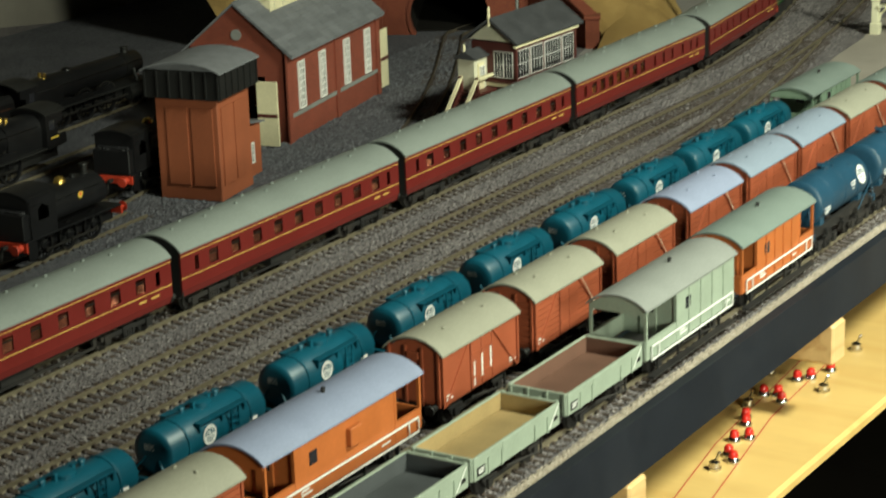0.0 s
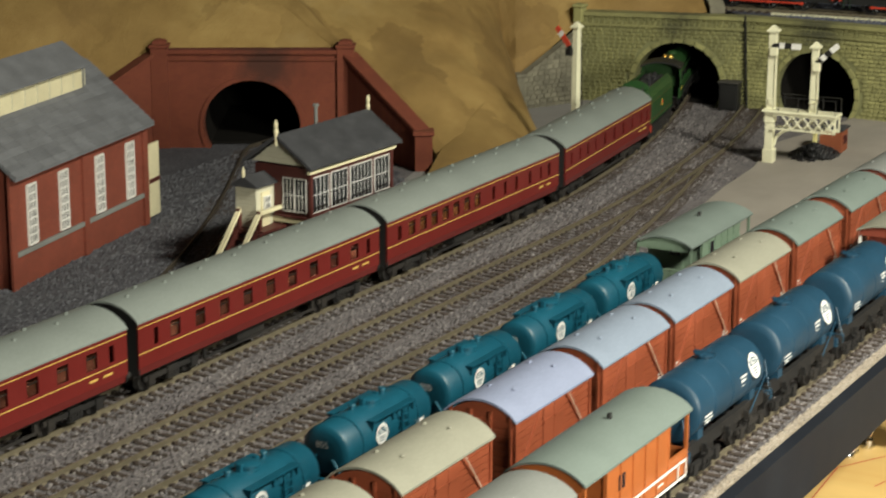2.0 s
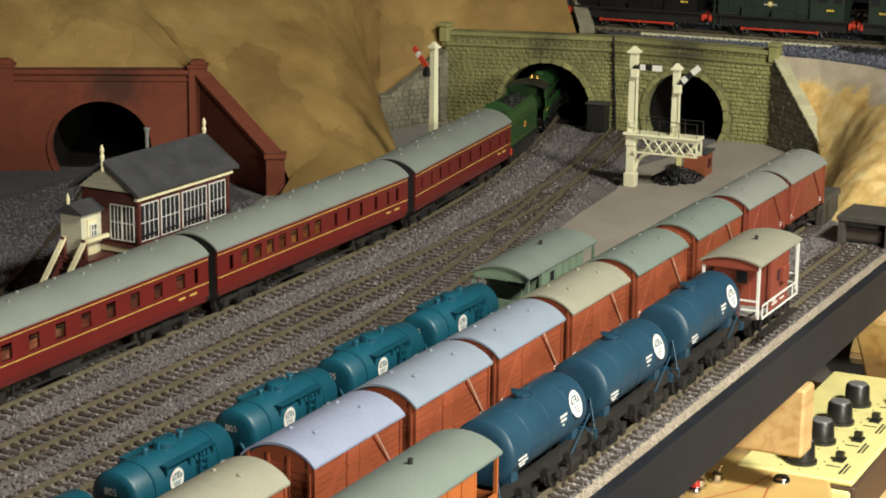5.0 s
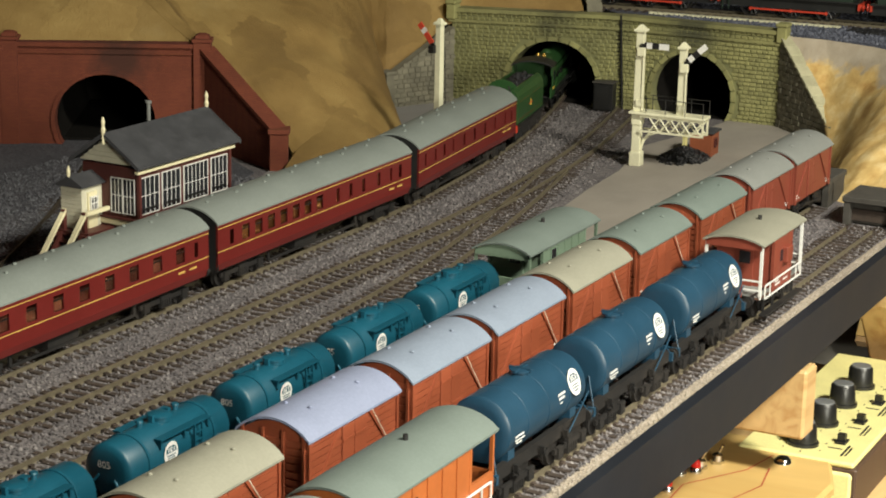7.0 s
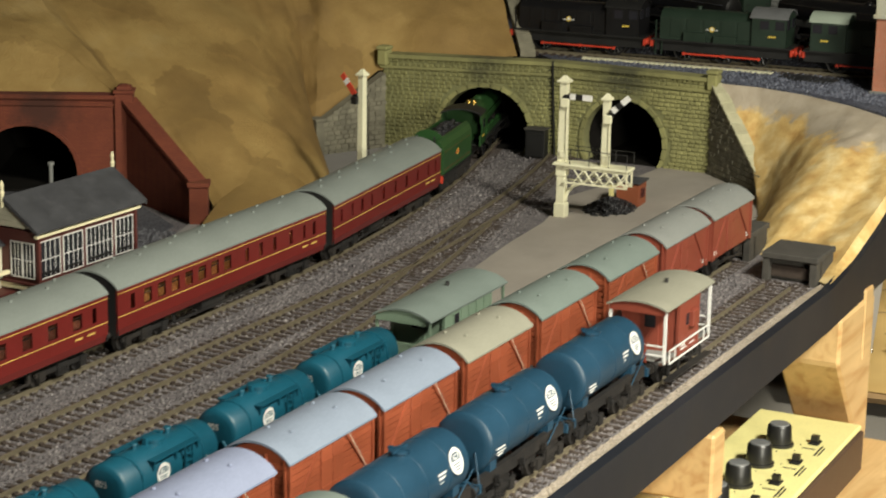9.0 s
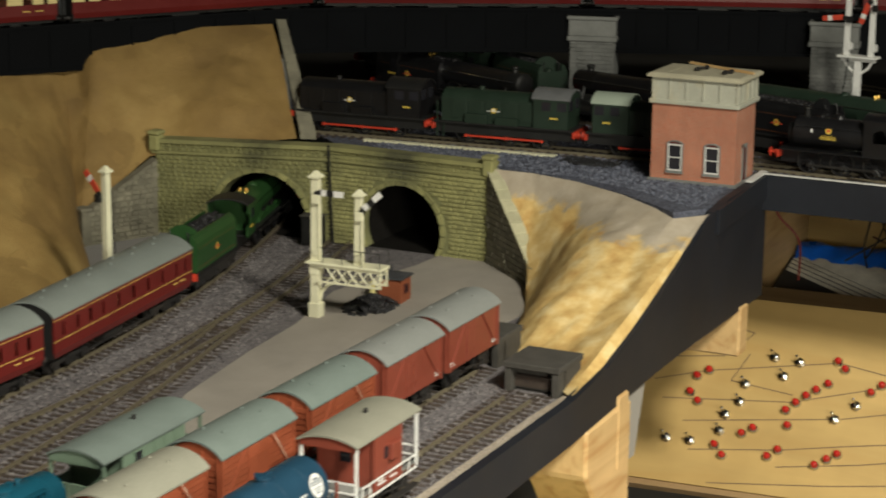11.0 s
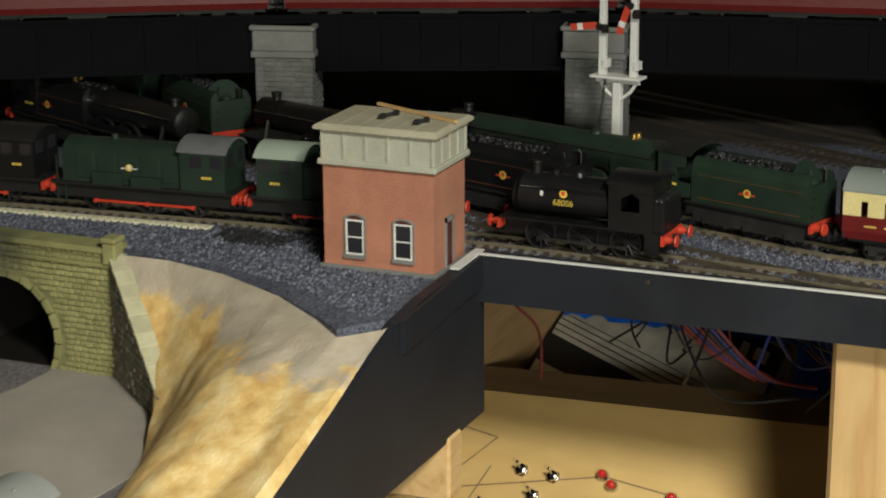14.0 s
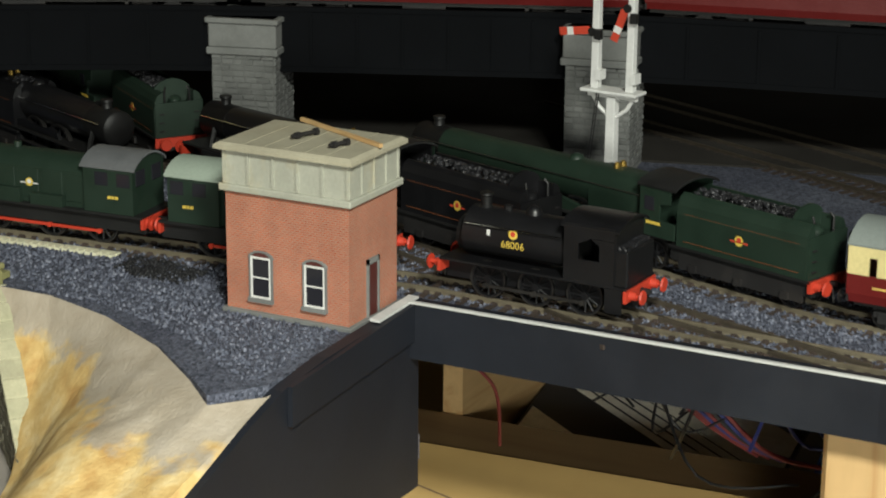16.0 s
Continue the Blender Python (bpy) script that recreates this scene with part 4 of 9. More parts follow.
for z in (-0.30, 0.90):
    for i in range(221):
        x = -0.9 + 0.008 * i
        vs.append((x, 0.86 + 0.018 * math.sin(x * 34) + 0.010 * math.sin(x * 61 + 1), z))
solid("curtain", G().add(vs, [(i, i + 1, 222 + i, 221 + i) for i in range(220)]), CURTAIN, "dim grey-brown curtain hanging in folds behind the yard", "curtain", kind="structure", smooth=True)

# viaduct
VIA = [(0.275, 0.860), (0.385, 0.695), (0.479, 0.560), (0.598, 0.484), (0.711, 0.413), (0.835, 0.337), (0.912, 0.227), (0.973, 0.111), (1.014, 0.014), (1.049, -0.079), (1.083, -0.237), (1.110, -0.436), (1.138, -0.735)]


def smooth_line(pts, per=8):
    out = []
    P = [Vector((*p, 0)) for p in pts]
    for i in range(len(P) - 1):
        a, b, c, d = P[max(0, i - 1)], P[i], P[i + 1], P[min(len(P) - 1, i + 2)]
        for k in range(per):
            t = k / per
            out.append(0.5 * ((2 * b) + (c - a) * t + (2 * a - 5 * b + 4 * c - d) * t * t + (3 * b - a - 3 * c + d) * t ** 3))
    return out + [P[-1]]


VLINE = smooth_line(VIA)


def ribbon(line, o0, o1, z0, z1):
    rs = []
    for i, p in enumerate(line):
        d = (line[min(i + 1, len(line) - 1)] - line[max(i - 1, 0)]).normalized()
        nn = Vector((d.y, -d.x, 0))
        a, b = p - nn * o0, p - nn * o1
        rs.append([(a.x, a.y, z0), (b.x, b.y, z0), (b.x, b.y, z1), (a.x, a.y, z1)])
    return G().rings(rs)


v = thing("viaduct", pose(0, 0, 0), "long black girder viaduct carrying a line of coaches", "viaduct", kind="structure")
part("girder", ribbon(VLINE, 0.0195, 0.0215, 0.122, 0.1535), GIRDER, v)
part("girder", ribbon(VLINE, -0.0215, -0.0195, 0.122, 0.1535), GIRDER, v)
part("flange", ribbon(VLINE, -0.0225, -0.0195, 0.1535, 0.1560), GIRDER, v)
part("flange", ribbon(VLINE, -0.0225, -0.0195, 0.1195, 0.1225), GIRDER, v)
part("deck", ribbon(VLINE, -0.0195, 0.0195, 0.1400, 0.1435), GREY_PATH, v)
for i in range(4, len(VLINE) - 2, 2):
    p = VLINE[i]
    d = (VLINE[i + 1] - VLINE[i - 1]).normalized()
    h = math.degrees(math.atan2(d.y, d.x))
    s = part("stiffener", G().box(-0.0008, 0.0008, -0.0022, 0.0, 0.1225, 0.1515), GIRDER, v)
    nn = Vector((d.y, -d.x, 0))
    s.matrix_basis = Matrix.Translation(p + nn * 0.0205) @ pose(0, 0, 0, 0, 0, h)


def pier(x, y, turn, top, w=0.036, base=0.068, apart=True):
    q = thing("viaduct_pier", pose(x, y, base, 0, 0, turn), "grey stone viaduct pier with a projecting band", "pier", "viaduct piers", "structure")
    hgt = top - base
    part("core", G().box(-w / 2, w / 2, -w / 2, w / 2, 0, hgt), PIER_STONE, q)
    r = random.Random(5)
    z = 0.0
    rest = G()
    while z < hgt - 0.020:
        for face in (0, 1, 3):
            u = -w / 2
            while u < w / 2 - 0.001:
                b = min(r.uniform(0.005, 0.009), w / 2 - u)
                s = G()
                pr = r.uniform(0.0004, 0.0010)
                s.add([(u + 0.0003, -w / 2, z + 0.0002), (u + b - 0.0003, -w / 2, z + 0.0002), (u + b - 0.0003, -w / 2, z + 0.0030), (u + 0.0003, -w / 2, z + 0.0030),
                       (u + 0.0005, -w / 2 - pr, z + 0.0005), (u + b - 0.0005, -w / 2 - pr, z + 0.0005), (u + b - 0.0005, -w / 2 - pr, z + 0.0027), (u + 0.0005, -w / 2 - pr, z + 0.0027)],
                      [(4, 5, 6, 7), (0, 1, 5, 4), (1, 2, 6, 5), (2, 3, 7, 6), (3, 0, 4, 7)])
                s.turn(pose(0, 0, 0, 0, 0, -90 * face))
                if apart:
                    part("stone", s, PIER_STONE, q)
                else:
                    rest.add(s.v, s.f)
                u += b
        z += 0.0033
    if rest.v:
        part("stonework", rest, PIER_STONE, q)["kind"] = "stuff"
    k = w / 2
    part("band", G().box(-k - 0.0025, k + 0.0025, -k - 0.0025, k + 0.0025, hgt - 0.0205, hgt - 0.0165), PIER_STONE, q, bevel=0.0005)
    part("cap", G().box(-k - 0.0015, k + 0.0015, -k - 0.0015, k + 0.0015, hgt - 0.0165, hgt - 0.003).box(-k - 0.003, k + 0.003, -k - 0.003, k + 0.003, hgt - 0.003, hgt), PIER_STONE, q, bevel=0.0006)
    return q


pier(0.8297, 0.3417, 25, 0.1505, 0.022, apart=False)
pier(0.9607, 0.1124, 15, 0.1505)
pier(1.0279, -0.0737, 10, 0.1505)
pier(1.0709, -0.2888, 5, 0.1505, apart=False)


# ---- rolling stock: local x along the rails, z from the rail head ----
def wheels(t, x, r=0.0062, track_y=0.0078):
    for s in (-1, 1):
        g = G().turned([(-0.0012, r * 0.55), (-0.0012, r), (0.0006, r), (0.0006, r + 0.0006), (0.0012, r + 0.0006), (0.0012, r * 0.5)], (x, s * track_y, r), "y", 18)
        g.cyl((x, 0, r), (x, s * track_y, r), 0.0011, n=6)
        part("wheel", g, CHASSIS, t, smooth=True)


def buffers(t, half, z=0.0135, y=0.0110, beam=None):
    for sx in (-1, 1):
        for sy in (-1, 1):
            g = G().turned([(0.0, 0.0017), (0.0024, 0.0015), (0.0024, 0.0009), (0.0050, 0.0009), (0.0050, 0.0028), (0.0058, 0.0026)], (0, 0, 0), "x", 12)
            g.turn(pose(sx * half, sy * y, z, 0, 0, 0 if sx > 0 else 180))
            part("buffer", g, CHASSIS, t)
        g = G().box(-0.0005, 0.0075, -0.0012, 0.0012, -0.0005, 0.0005).box(0.0062, 0.0075, -0.0050, 0.0050, -0.0004, 0.0016)
        g.turn(pose(sx * half, 0, 0.0085, 0, 0, 0 if sx > 0 else 180))
        part("coupling", g, CHASSIS, t)


def underframe(t, half, wide, wheelbase, material, z=0.0112, brake=True):
    part("solebar", G().box(-half, half, -wide, -wide + 0.0016, z, z + 0.0036), material, t)
    part("solebar", G().box(-half, half, wide - 0.0016, wide, z, z + 0.0036), material, t)
    part("floor_frame", G().box(-half, half, -wide + 0.0016, wide - 0.0016, z + 0.001, z + 0.003), CHASSIS, t)
    for x in (-wheelbase / 2, wheelbase / 2):
        wheels(t, x)
        for s in (-1, 1):
            g = G().prism([(x - 0.0058, z), (x + 0.0058, z), (x + 0.0022, 0.0045), (x - 0.0022, 0.0045)], "y", s * 0.0114 - 0.0006, s * 0.0114 + 0.0006)
            g.box(x - 0.0018, x + 0.0018, s * 0.0125 - 0.0009, s * 0.0125 + 0.0009, 0.0042, 0.0080)
            g.box(x - 0.0060, x + 0.0060, s * 0.0122 - 0.0006, s * 0.0122 + 0.0006, 0.0082, 0.0094)
            part("axle_guard", g, CHASSIS, t)
    if brake:
        for s in (-1, 1):
            g = G().cyl((-0.006, s * 0.0128, 0.0085), (wheelbase / 2 + 0.006, s * 0.0134, 0.0045), 0.0005, n=6)
            g.box(wheelbase / 2 + 0.004, wheelbase / 2 + 0.005, s * 0.0132 - 0.0004, s * 0.0132 + 0.0004, 0.003, z)
            g.box(-wheelbase / 2 + 0.006, wheelbase / 2 - 0.006, s * 0.009 - 0.0007, s * 0.009 + 0.0007, 0.0035, 0.0050)
            part("brake_gear", g, CHASSIS, t)
    buffers(t, half, z + 0.0018)


def arc_roof(half, wide, eave, rise, thick=0.0010, n=12, over=0.0012):
    """A bowed roof sheet with the eaves at +-wide."""
    outer = [(wide * (2 * i / n - 1), eave + rise * (1 - (2 * i / n - 1) ** 2) ** 0.85) for i in range(n + 1)]
    ring = outer + [(y, z - thick) for y, z in reversed(outer)]
    return G().rings([[(x, y, z) for y, z in ring] for x in (-half, half)])


def bowed(half_y, z0, eave, rise, n=10):
    return [(-half_y, z0)] + [(half_y * (2 * i / n - 1), eave + rise * (1 - (2 * i / n - 1) ** 2) ** 0.85) for i in range(n + 1)] + [(half_y, z0)]


def bars(t, rows, y, material=DECAL, name="marking"):
    """Small printed bars on a side: rows of x, z, length, height."""
    g = G()
    s = 1 if y > 0 else -1
    for x, z, ln, h in rows:
        g.box(x, x + ln, y, y + s * 0.00018, z, z + h)
    part(name, g, material, t)


def van(roof_mat, label, planked=True, body=BAUXITE, white=False, half=0.0350):
    wide = 0.0152
    t = thing("goods_van", pose(0, 0, 0), label, "goods van", "vans on the middle siding")
    underframe(t, half, 0.0122, 0.040, CHASSIS)
    z0, ev = 0.0132, 0.0385
    part("body", G().prism(bowed(wide - 0.0006, z0, ev, 0.0062), "x", -half, half), body, t)
    rows = 9
    h = (ev - z0) / rows
    for s in (-1, 1):
        if planked:
            for k in range(rows):
                for xa, xb in ((-half + 0.0008, -0.0098), (0.0098, half - 0.0008)):
                    part("plank", G().box(xa, xb, s * (wide - 0.0007), s * (wide - 0.0001), z0 + k * h + 0.00018, z0 + (k + 1) * h - 0.00018), body, t)
        else:
            for xa, xb in ((-half, -0.0105), (0.0105, half)):
                part("side_panel", G().box(xa, xb, s * (wide - 0.0007), s * (wide - 0.0002), z0 + 0.001, ev - 0.001), body, t)
        for xa, xb in ((-0.0094, -0.0002), (0.0002, 0.0094)):
            d = part("door", G().box(xa, xb, s * (wide - 0.0006), s * (wide + 0.0003), z0 + 0.0006, ev - 0.0012), body, t, bevel=0.0002)
            part("hinge", G().box(xa + 0.0002, xb - 0.0002, s * (wide + 0.0003), s * (wide + 0.0006), z0 + 0.006, z0 + 0.0072).box(xa + 0.0002, xb - 0.0002, s * (wide + 0.0003), s * (wide + 0.0006), z0 + 0.0175, z0 + 0.0187), body, d)
        for sx in (-1, 1):
            g = G().prism([(sx * (half - 0.0012), z0), (sx * (half - 0.0030), z0), (sx * 0.0100, ev), (sx * 0.0118, ev)], "y", s * (wide - 0.0002), s * (wide + 0.0006))
            part("diagonal_strap", g, body, t)
            part("corner_post", G().box(sx * half - (0.0016 if sx > 0 else 0), sx * half + (0.0016 if sx < 0 else 0), s * (wide - 0.0004), s * (wide + 0.0006), z0, ev), body, t)
        bars(t, [(-half + 0.003, z0 + 0.0028, 0.0055, 0.0008), (-half + 0.003, z0 + 0.0045, 0.004, 0.0008), (half - 0.009, z0 + 0.003, 0.006, 0.0008), (half - 0.009, z0 + 0.0046, 0.004, 0.0007)], s * (wide + 0.0001))
        if white:
            bars(t, [(-0.0075, z0 + 0.002, 0.0010, 0.012), (-0.0005, z0 + 0.005, 0.0012, 0.011), (0.0075, z0 + 0.006, 0.0012, 0.012)], s * (wide + 0.0004))
        if not white and planked:
            g = G().prism([(half - 0.0030, z0 + 0.001), (half - 0.0036, z0 + 0.001), (0.0125, ev - 0.0005), (0.0131, ev - 0.0005)], "y", s * (wide + 0.0006), s * (wide + 0.0008))
            part("white_stripe", g, surf_white_worn, t)
    for sx in (-1, 1):
        for y in (-0.0135, -0.0045, 0.0045, 0.0135):
            part("end_post", G().box(sx * half, sx * (half + 0.0009), y - 0.0006, y + 0.0006, z0, ev + 0.003), body, t)
        if planked:
            for k in range(8):
                part("end_rib", G().box(sx * half, sx * (half + 0.0005), -0.0140, 0.0140, z0 + 0.001 + k * 0.0031, z0 + 0.0032 + k * 0.0031), body, t)
        else:
            part("end_vent", G().prism([(-0.003, 0.0), (0.003, 0.0), (0.003, 0.003), (-0.003, 0.003)], "x", sx * half, sx * (half + 0.0016)).turn(pose(0, 0, 0.036)), body, t)
    part("roof", arc_roof(half + 0.0012, wide + 0.0012, ev + 0.0008, 0.0072), roof_mat, t, smooth=True)
    for x, y in ((-0.018, 0.005), (0.018, 0.005), (-0.018, -0.006), (0.018, -0.006)):
        part("roof_vent", G().turned([(0, 0.0009), (0.0006, 0.0009), (0.0009, 0.0005)], (x, y, ev + 0.0073), "z", 8), roof_mat, t)
    return t


surf_white_worn = surf("worn_white_stripe", (0.55, 0.45, 0.36), 0.7, var=0.3, scale=300)


def emblem(t, x, y, z, r, back, tilt=0.0, wide=1.0):
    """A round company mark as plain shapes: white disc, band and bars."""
    m = pose(x, y, z, 90 - tilt, 0, 0)
    o = part("mark", G().turned([(0, r), (0.00012, r)], (0, 0, 0), "z", 24).turn(m @ Matrix.Diagonal((wide, 1, 1, 1))), DECAL, t, "white round company mark")
    g = G().prism([(-r * 0.72, r * 0.05), (r * 0.72, r * 0.05), (r * 0.66, r * 0.42), (r * 0.3, r * 0.62), (-r * 0.3, r * 0.62), (-r * 0.66, r * 0.42)], "z", 0.0001, 0.00024)
    g.turn(m @ Matrix.Diagonal((wide, 1, 1, 1)))
    part("mark_field", g, back, o)
    g = G().box(-r * 0.5, -r * 0.36, r * 0.12, r * 0.5, 0.0002, 0.00032).box(-r * 0.2, r * 0.12, r * 0.12, r * 0.24, 0.0002, 0.00032).box(-r * 0.22, -r * 0.1, r * 0.12, r * 0.52, 0.0002, 0.00032).box(-r * 0.2, r * 0.12, r * 0.42, r * 0.52, 0.0002, 0.00032).box(r * 0.3, r * 0.44, r * 0.12, r * 0.5, 0.0002, 0.00032)
    g.turn(m @ Matrix.Diagonal((wide, 1, 1, 1)))
    part("mark_bars", g, DECAL, o)
    g = G()
    for k in range(3):
        g.box(-r * 0.6 + r * 0.1 * k, r * 0.6 - r * 0.1 * k, -r * (0.25 + 0.2 * k), -r * (0.17 + 0.2 * k), 0.0001, 0.00024)
    g.turn(m @ Matrix.Diagonal((wide, 1, 1, 1)))
    part("mark_lines", g, back, o)


def barrel(half, r, z, n=28):
    return [(-half - 0.0012, r * 0.30), (-half - 0.0010, r * 0.70), (-half - 0.0004, r * 0.93), (-half + 0.0006, r), (half - 0.0006, r), (half + 0.0004, r * 0.93), (half + 0.0010, r * 0.70), (half + 0.0012, r * 0.30)]


def teal_tank(label="teal four-wheeled tank wagon with white round mark"):
    half, r, zc = 0.0335, 0.0108, 0.0256
    t = thing("tank_wagon", pose(0, 0, 0), label, "tank wagon", "teal tank wagons")
    underframe(t, 0.0375, 0.0118, 0.042, TEAL)
    part("barrel", G().turned(barrel(half, r, zc), (0, 0, zc), "x", 32), TEAL, t, smooth=True)
    for x in (-0.022, 0.022):
        part("tank_band", G().turned([(x - 0.0007, r + 0.0002), (x - 0.0006, r + 0.0005), (x + 0.0006, r + 0.0005), (x + 0.0007, r + 0.0002)], (0, 0, zc), "x", 32), TEAL, t)
    part("manhole", G().turned([(0, 0.0046), (0.0016, 0.0046), (0.0018, 0.0050), (0.0026, 0.0050), (0.0032, 0.0035)], (0.0, 0, zc + r - 0.0006), "z", 18), TEAL, t, smooth=True)
    for x in (-0.012, 0.012):
        part("valve", G().turned([(0, 0.0012), (0.0022, 0.0012), (0.0022, 0.0017), (0.0030, 0.0015)], (x, 0.001, zc + r - 0.0004), "z", 10), TEAL, t)
    part("manhole_bolt", G().box(-0.0062, -0.0044, -0.001, 0.001, zc + r - 0.001, zc + r + 0.0028).box(0.0044, 0.0062, -0.001, 0.001, zc + r - 0.001, zc + r + 0.0028), TEAL, t)
    for s in (-1, 1):
        a = radians(38)
        y0, z0 = s * r * math.sin(radians(46)), zc + r * math.cos(radians(46))
        part("walkway", G().box(-0.015, 0.019, min(y0, y0 + s * 0.0036), max(y0, y0 + s * 0.0036), z0 + 0.0002, z0 + 0.0009), TEAL, t)
        for x in (-0.014, 0.002, 0.018):
            part("walkway_bracket", G().box(x - 0.0006, x + 0.0006, min(y0, y0 + s * 0.003), max(y0, y0 + s * 0.003), z0 - 0.0032, z0 + 0.0002), TEAL, t)
        ly = s * (r + 0.0016)
        lad = part("ladder", G().box(0.0060, 0.0067, min(ly, ly - s * 0.0008), max(ly, ly - s * 0.0008), 0.0128, z0 + 0.0006).box(0.0112, 0.0119, min(ly, ly - s * 0.0008), max(ly, ly - s * 0.0008), 0.0128, z0 + 0.0006), TEAL, t)
        for k in range(6):
            z = 0.0146 + 0.0031 * k
            part("rung", G().box(0.0060, 0.0119, min(ly, ly - s * 0.0006), max(ly, ly - s * 0.0006), z, z + 0.0006), TEAL, lad)
        bars(t, [(0.021, 0.0225, 0.0055, 0.0014)], s * (r - 0.0002))
    for sx in (-1, 1):
        part("saddle", G().box(sx * 0.027 - 0.0018, sx * 0.027 + 0.0018, -0.0092, 0.0092, 0.0140, 0.0195), TEAL, t)
        part("end_stay", G().path([(sx * 0.0372, -0.0110, 0.0150), (sx * 0.0345, -0.0035, 0.0225)], 0.0006).path([(sx * 0.0372, 0.0110, 0.0150), (sx * 0.0345, 0.0035, 0.0240)], 0.0006), TEAL, t)
        part("headstock", G().box(sx * 0.0375 - 0.0010, sx * 0.0375 + 0.0010, -0.0128, 0.0128, 0.0112, 0.0152), TEAL, t)
    emblem(t, -0.008, -r - 0.0001, zc + 0.0012, 0.0046, TEAL)
    writing("wagon_number", "805", 0.0040, pose(-half - 0.00135, 0.001, zc + 0.0025, 90, 0, -90), DECAL, t, "white number on the tank end")
    return t


def bogie(t, x, wb=0.0245, r=0.0058):
    for a in (-wb / 2, wb / 2):
        wheels(t, x + a, r)
    for s in (-1, 1):
        g = G().box(x - wb / 2 - 0.0045, x + wb / 2 + 0.0045, s * 0.0116 - 0.0007, s * 0.0116 + 0.0007, 0.0058, 0.0082)
        for a in (-wb / 2, wb / 2):
            g.box(x + a - 0.0024, x + a + 0.0024, s * 0.0122 - 0.0010, s * 0.0122 + 0.0010, 0.0034, 0.0085)
        g.box(x - 0.0045, x + 0.0045, s * 0.0122 - 0.0010, s * 0.0122 + 0.0010, 0.0030, 0.0092)
        for k in range(4):
            g.box(x - 0.0036 + 0.002 * k, x - 0.0026 + 0.002 * k, s * 0.0128 - 0.0008, s * 0.0128 + 0.0008, 0.0036, 0.0072)
        part("bogie_side", g, CHASSIS, t)
    part("bolster", G().box(x - 0.0035, x + 0.0035, -0.0115, 0.0115, 0.0070, 0.0105), CHASSIS, t)


def blue_tank():
    half, r, zc = 0.0368, 0.0137, 0.0292
    t = thing("bogie_tank_wagon", pose(0, 0, 0), "dark blue bogie tank wagon with large white mark", "tank wagon", "blue tank wagons")
    for x in (-0.0262, 0.0262):
        bogie(t, x, 0.0235)
    part("barrel", G().turned(barrel(half, r, zc), (0, 0, zc), "x", 36), NAVY, t, smooth=True)
    for x in (-0.020, 0.0, 0.020):
        part("tank_seam", G().turned([(x - 0.0004, r + 0.00005), (x, r + 0.0002), (x + 0.0004, r + 0.00005)], (0, 0, zc), "x", 36), NAVY, t, smooth=True)
    part("manhole", G().turned([(0, 0.0040), (0.0012, 0.0040), (0.0012, 0.0046), (0.0020, 0.0046), (0.0024, 0.003)], (0, 0, zc + r - 0.0005), "z", 16), NAVY, t, smooth=True)
    part("manhole_lever", G().box(-0.006, 0.006, -0.0006, 0.0006, zc + r + 0.0012, zc + r + 0.0022).box(-0.0008, 0.0008, -0.005, 0.005, zc + r + 0.0012, zc + r + 0.0022), NAVY, t)
    for s in (-1, 1):
        part("sill", G().box(-0.0455, 0.0455, s * 0.0100 - 0.0012, s * 0.0100 + 0.0012, 0.0112, 0.0168), CHASSIS, t)
        part("rod", G().path([(0.044, s * 0.0118, 0.0240), (0.020, s * 0.0140, 0.0135)], 0.00035), NAVY, t)
        for x in (-0.030, -0.005, 0.018):
            part("valve_wheel", G().turned([(-0.0004, 0.0015), (0.0004, 0.0015)], (x, s * 0.0150, 0.0120), "y", 10).box(x - 0.0008, x + 0.0008, s * 0.0135 - 0.001, s * 0.0135 + 0.001, 0.0115, 0.0150), CHASSIS, t)
        bars(t, [(-0.032, 0.0265, 0.008, 0.0007), (-0.032, 0.0250, 0.009, 0.0005), (-0.031, 0.0238, 0.005, 0.0006), (0.0085, 0.0322, 0.0070, 0.0010), (0.0095, 0.0302, 0.0055, 0.0010), (0.0105, 0.0284, 0.0026, 0.0007)], s * (r - 0.0002))
    for sx in (-1, 1):
        part("end_stay", G().path([(sx * 0.0450, -0.0118, 0.0150), (sx * 0.0378, -0.0060, 0.0262)], 0.00035).path([(sx * 0.0450, 0.0118, 0.0150), (sx * 0.0378, 0.0060, 0.0262)], 0.00035), NAVY, t)
        part("headstock", G().box(sx * 0.0455 - 0.0010, sx * 0.0455 + 0.0010, -0.0128, 0.0128, 0.0112, 0.0152), NAVY, t)
        part("saddle", G().box(sx * 0.030 - 0.003, sx * 0.030 + 0.003, -0.0110, 0.0110, 0.0140, 0.0215), NAVY, t)
    buffers(t, 0.0460, 0.0132)
    a = 20
    emblem(t, 0.0255, -r * math.cos(radians(a)) - 0.0001, zc + r * math.sin(radians(a)), 0.0058, NAVY, tilt=a, wide=0.95)
    return t




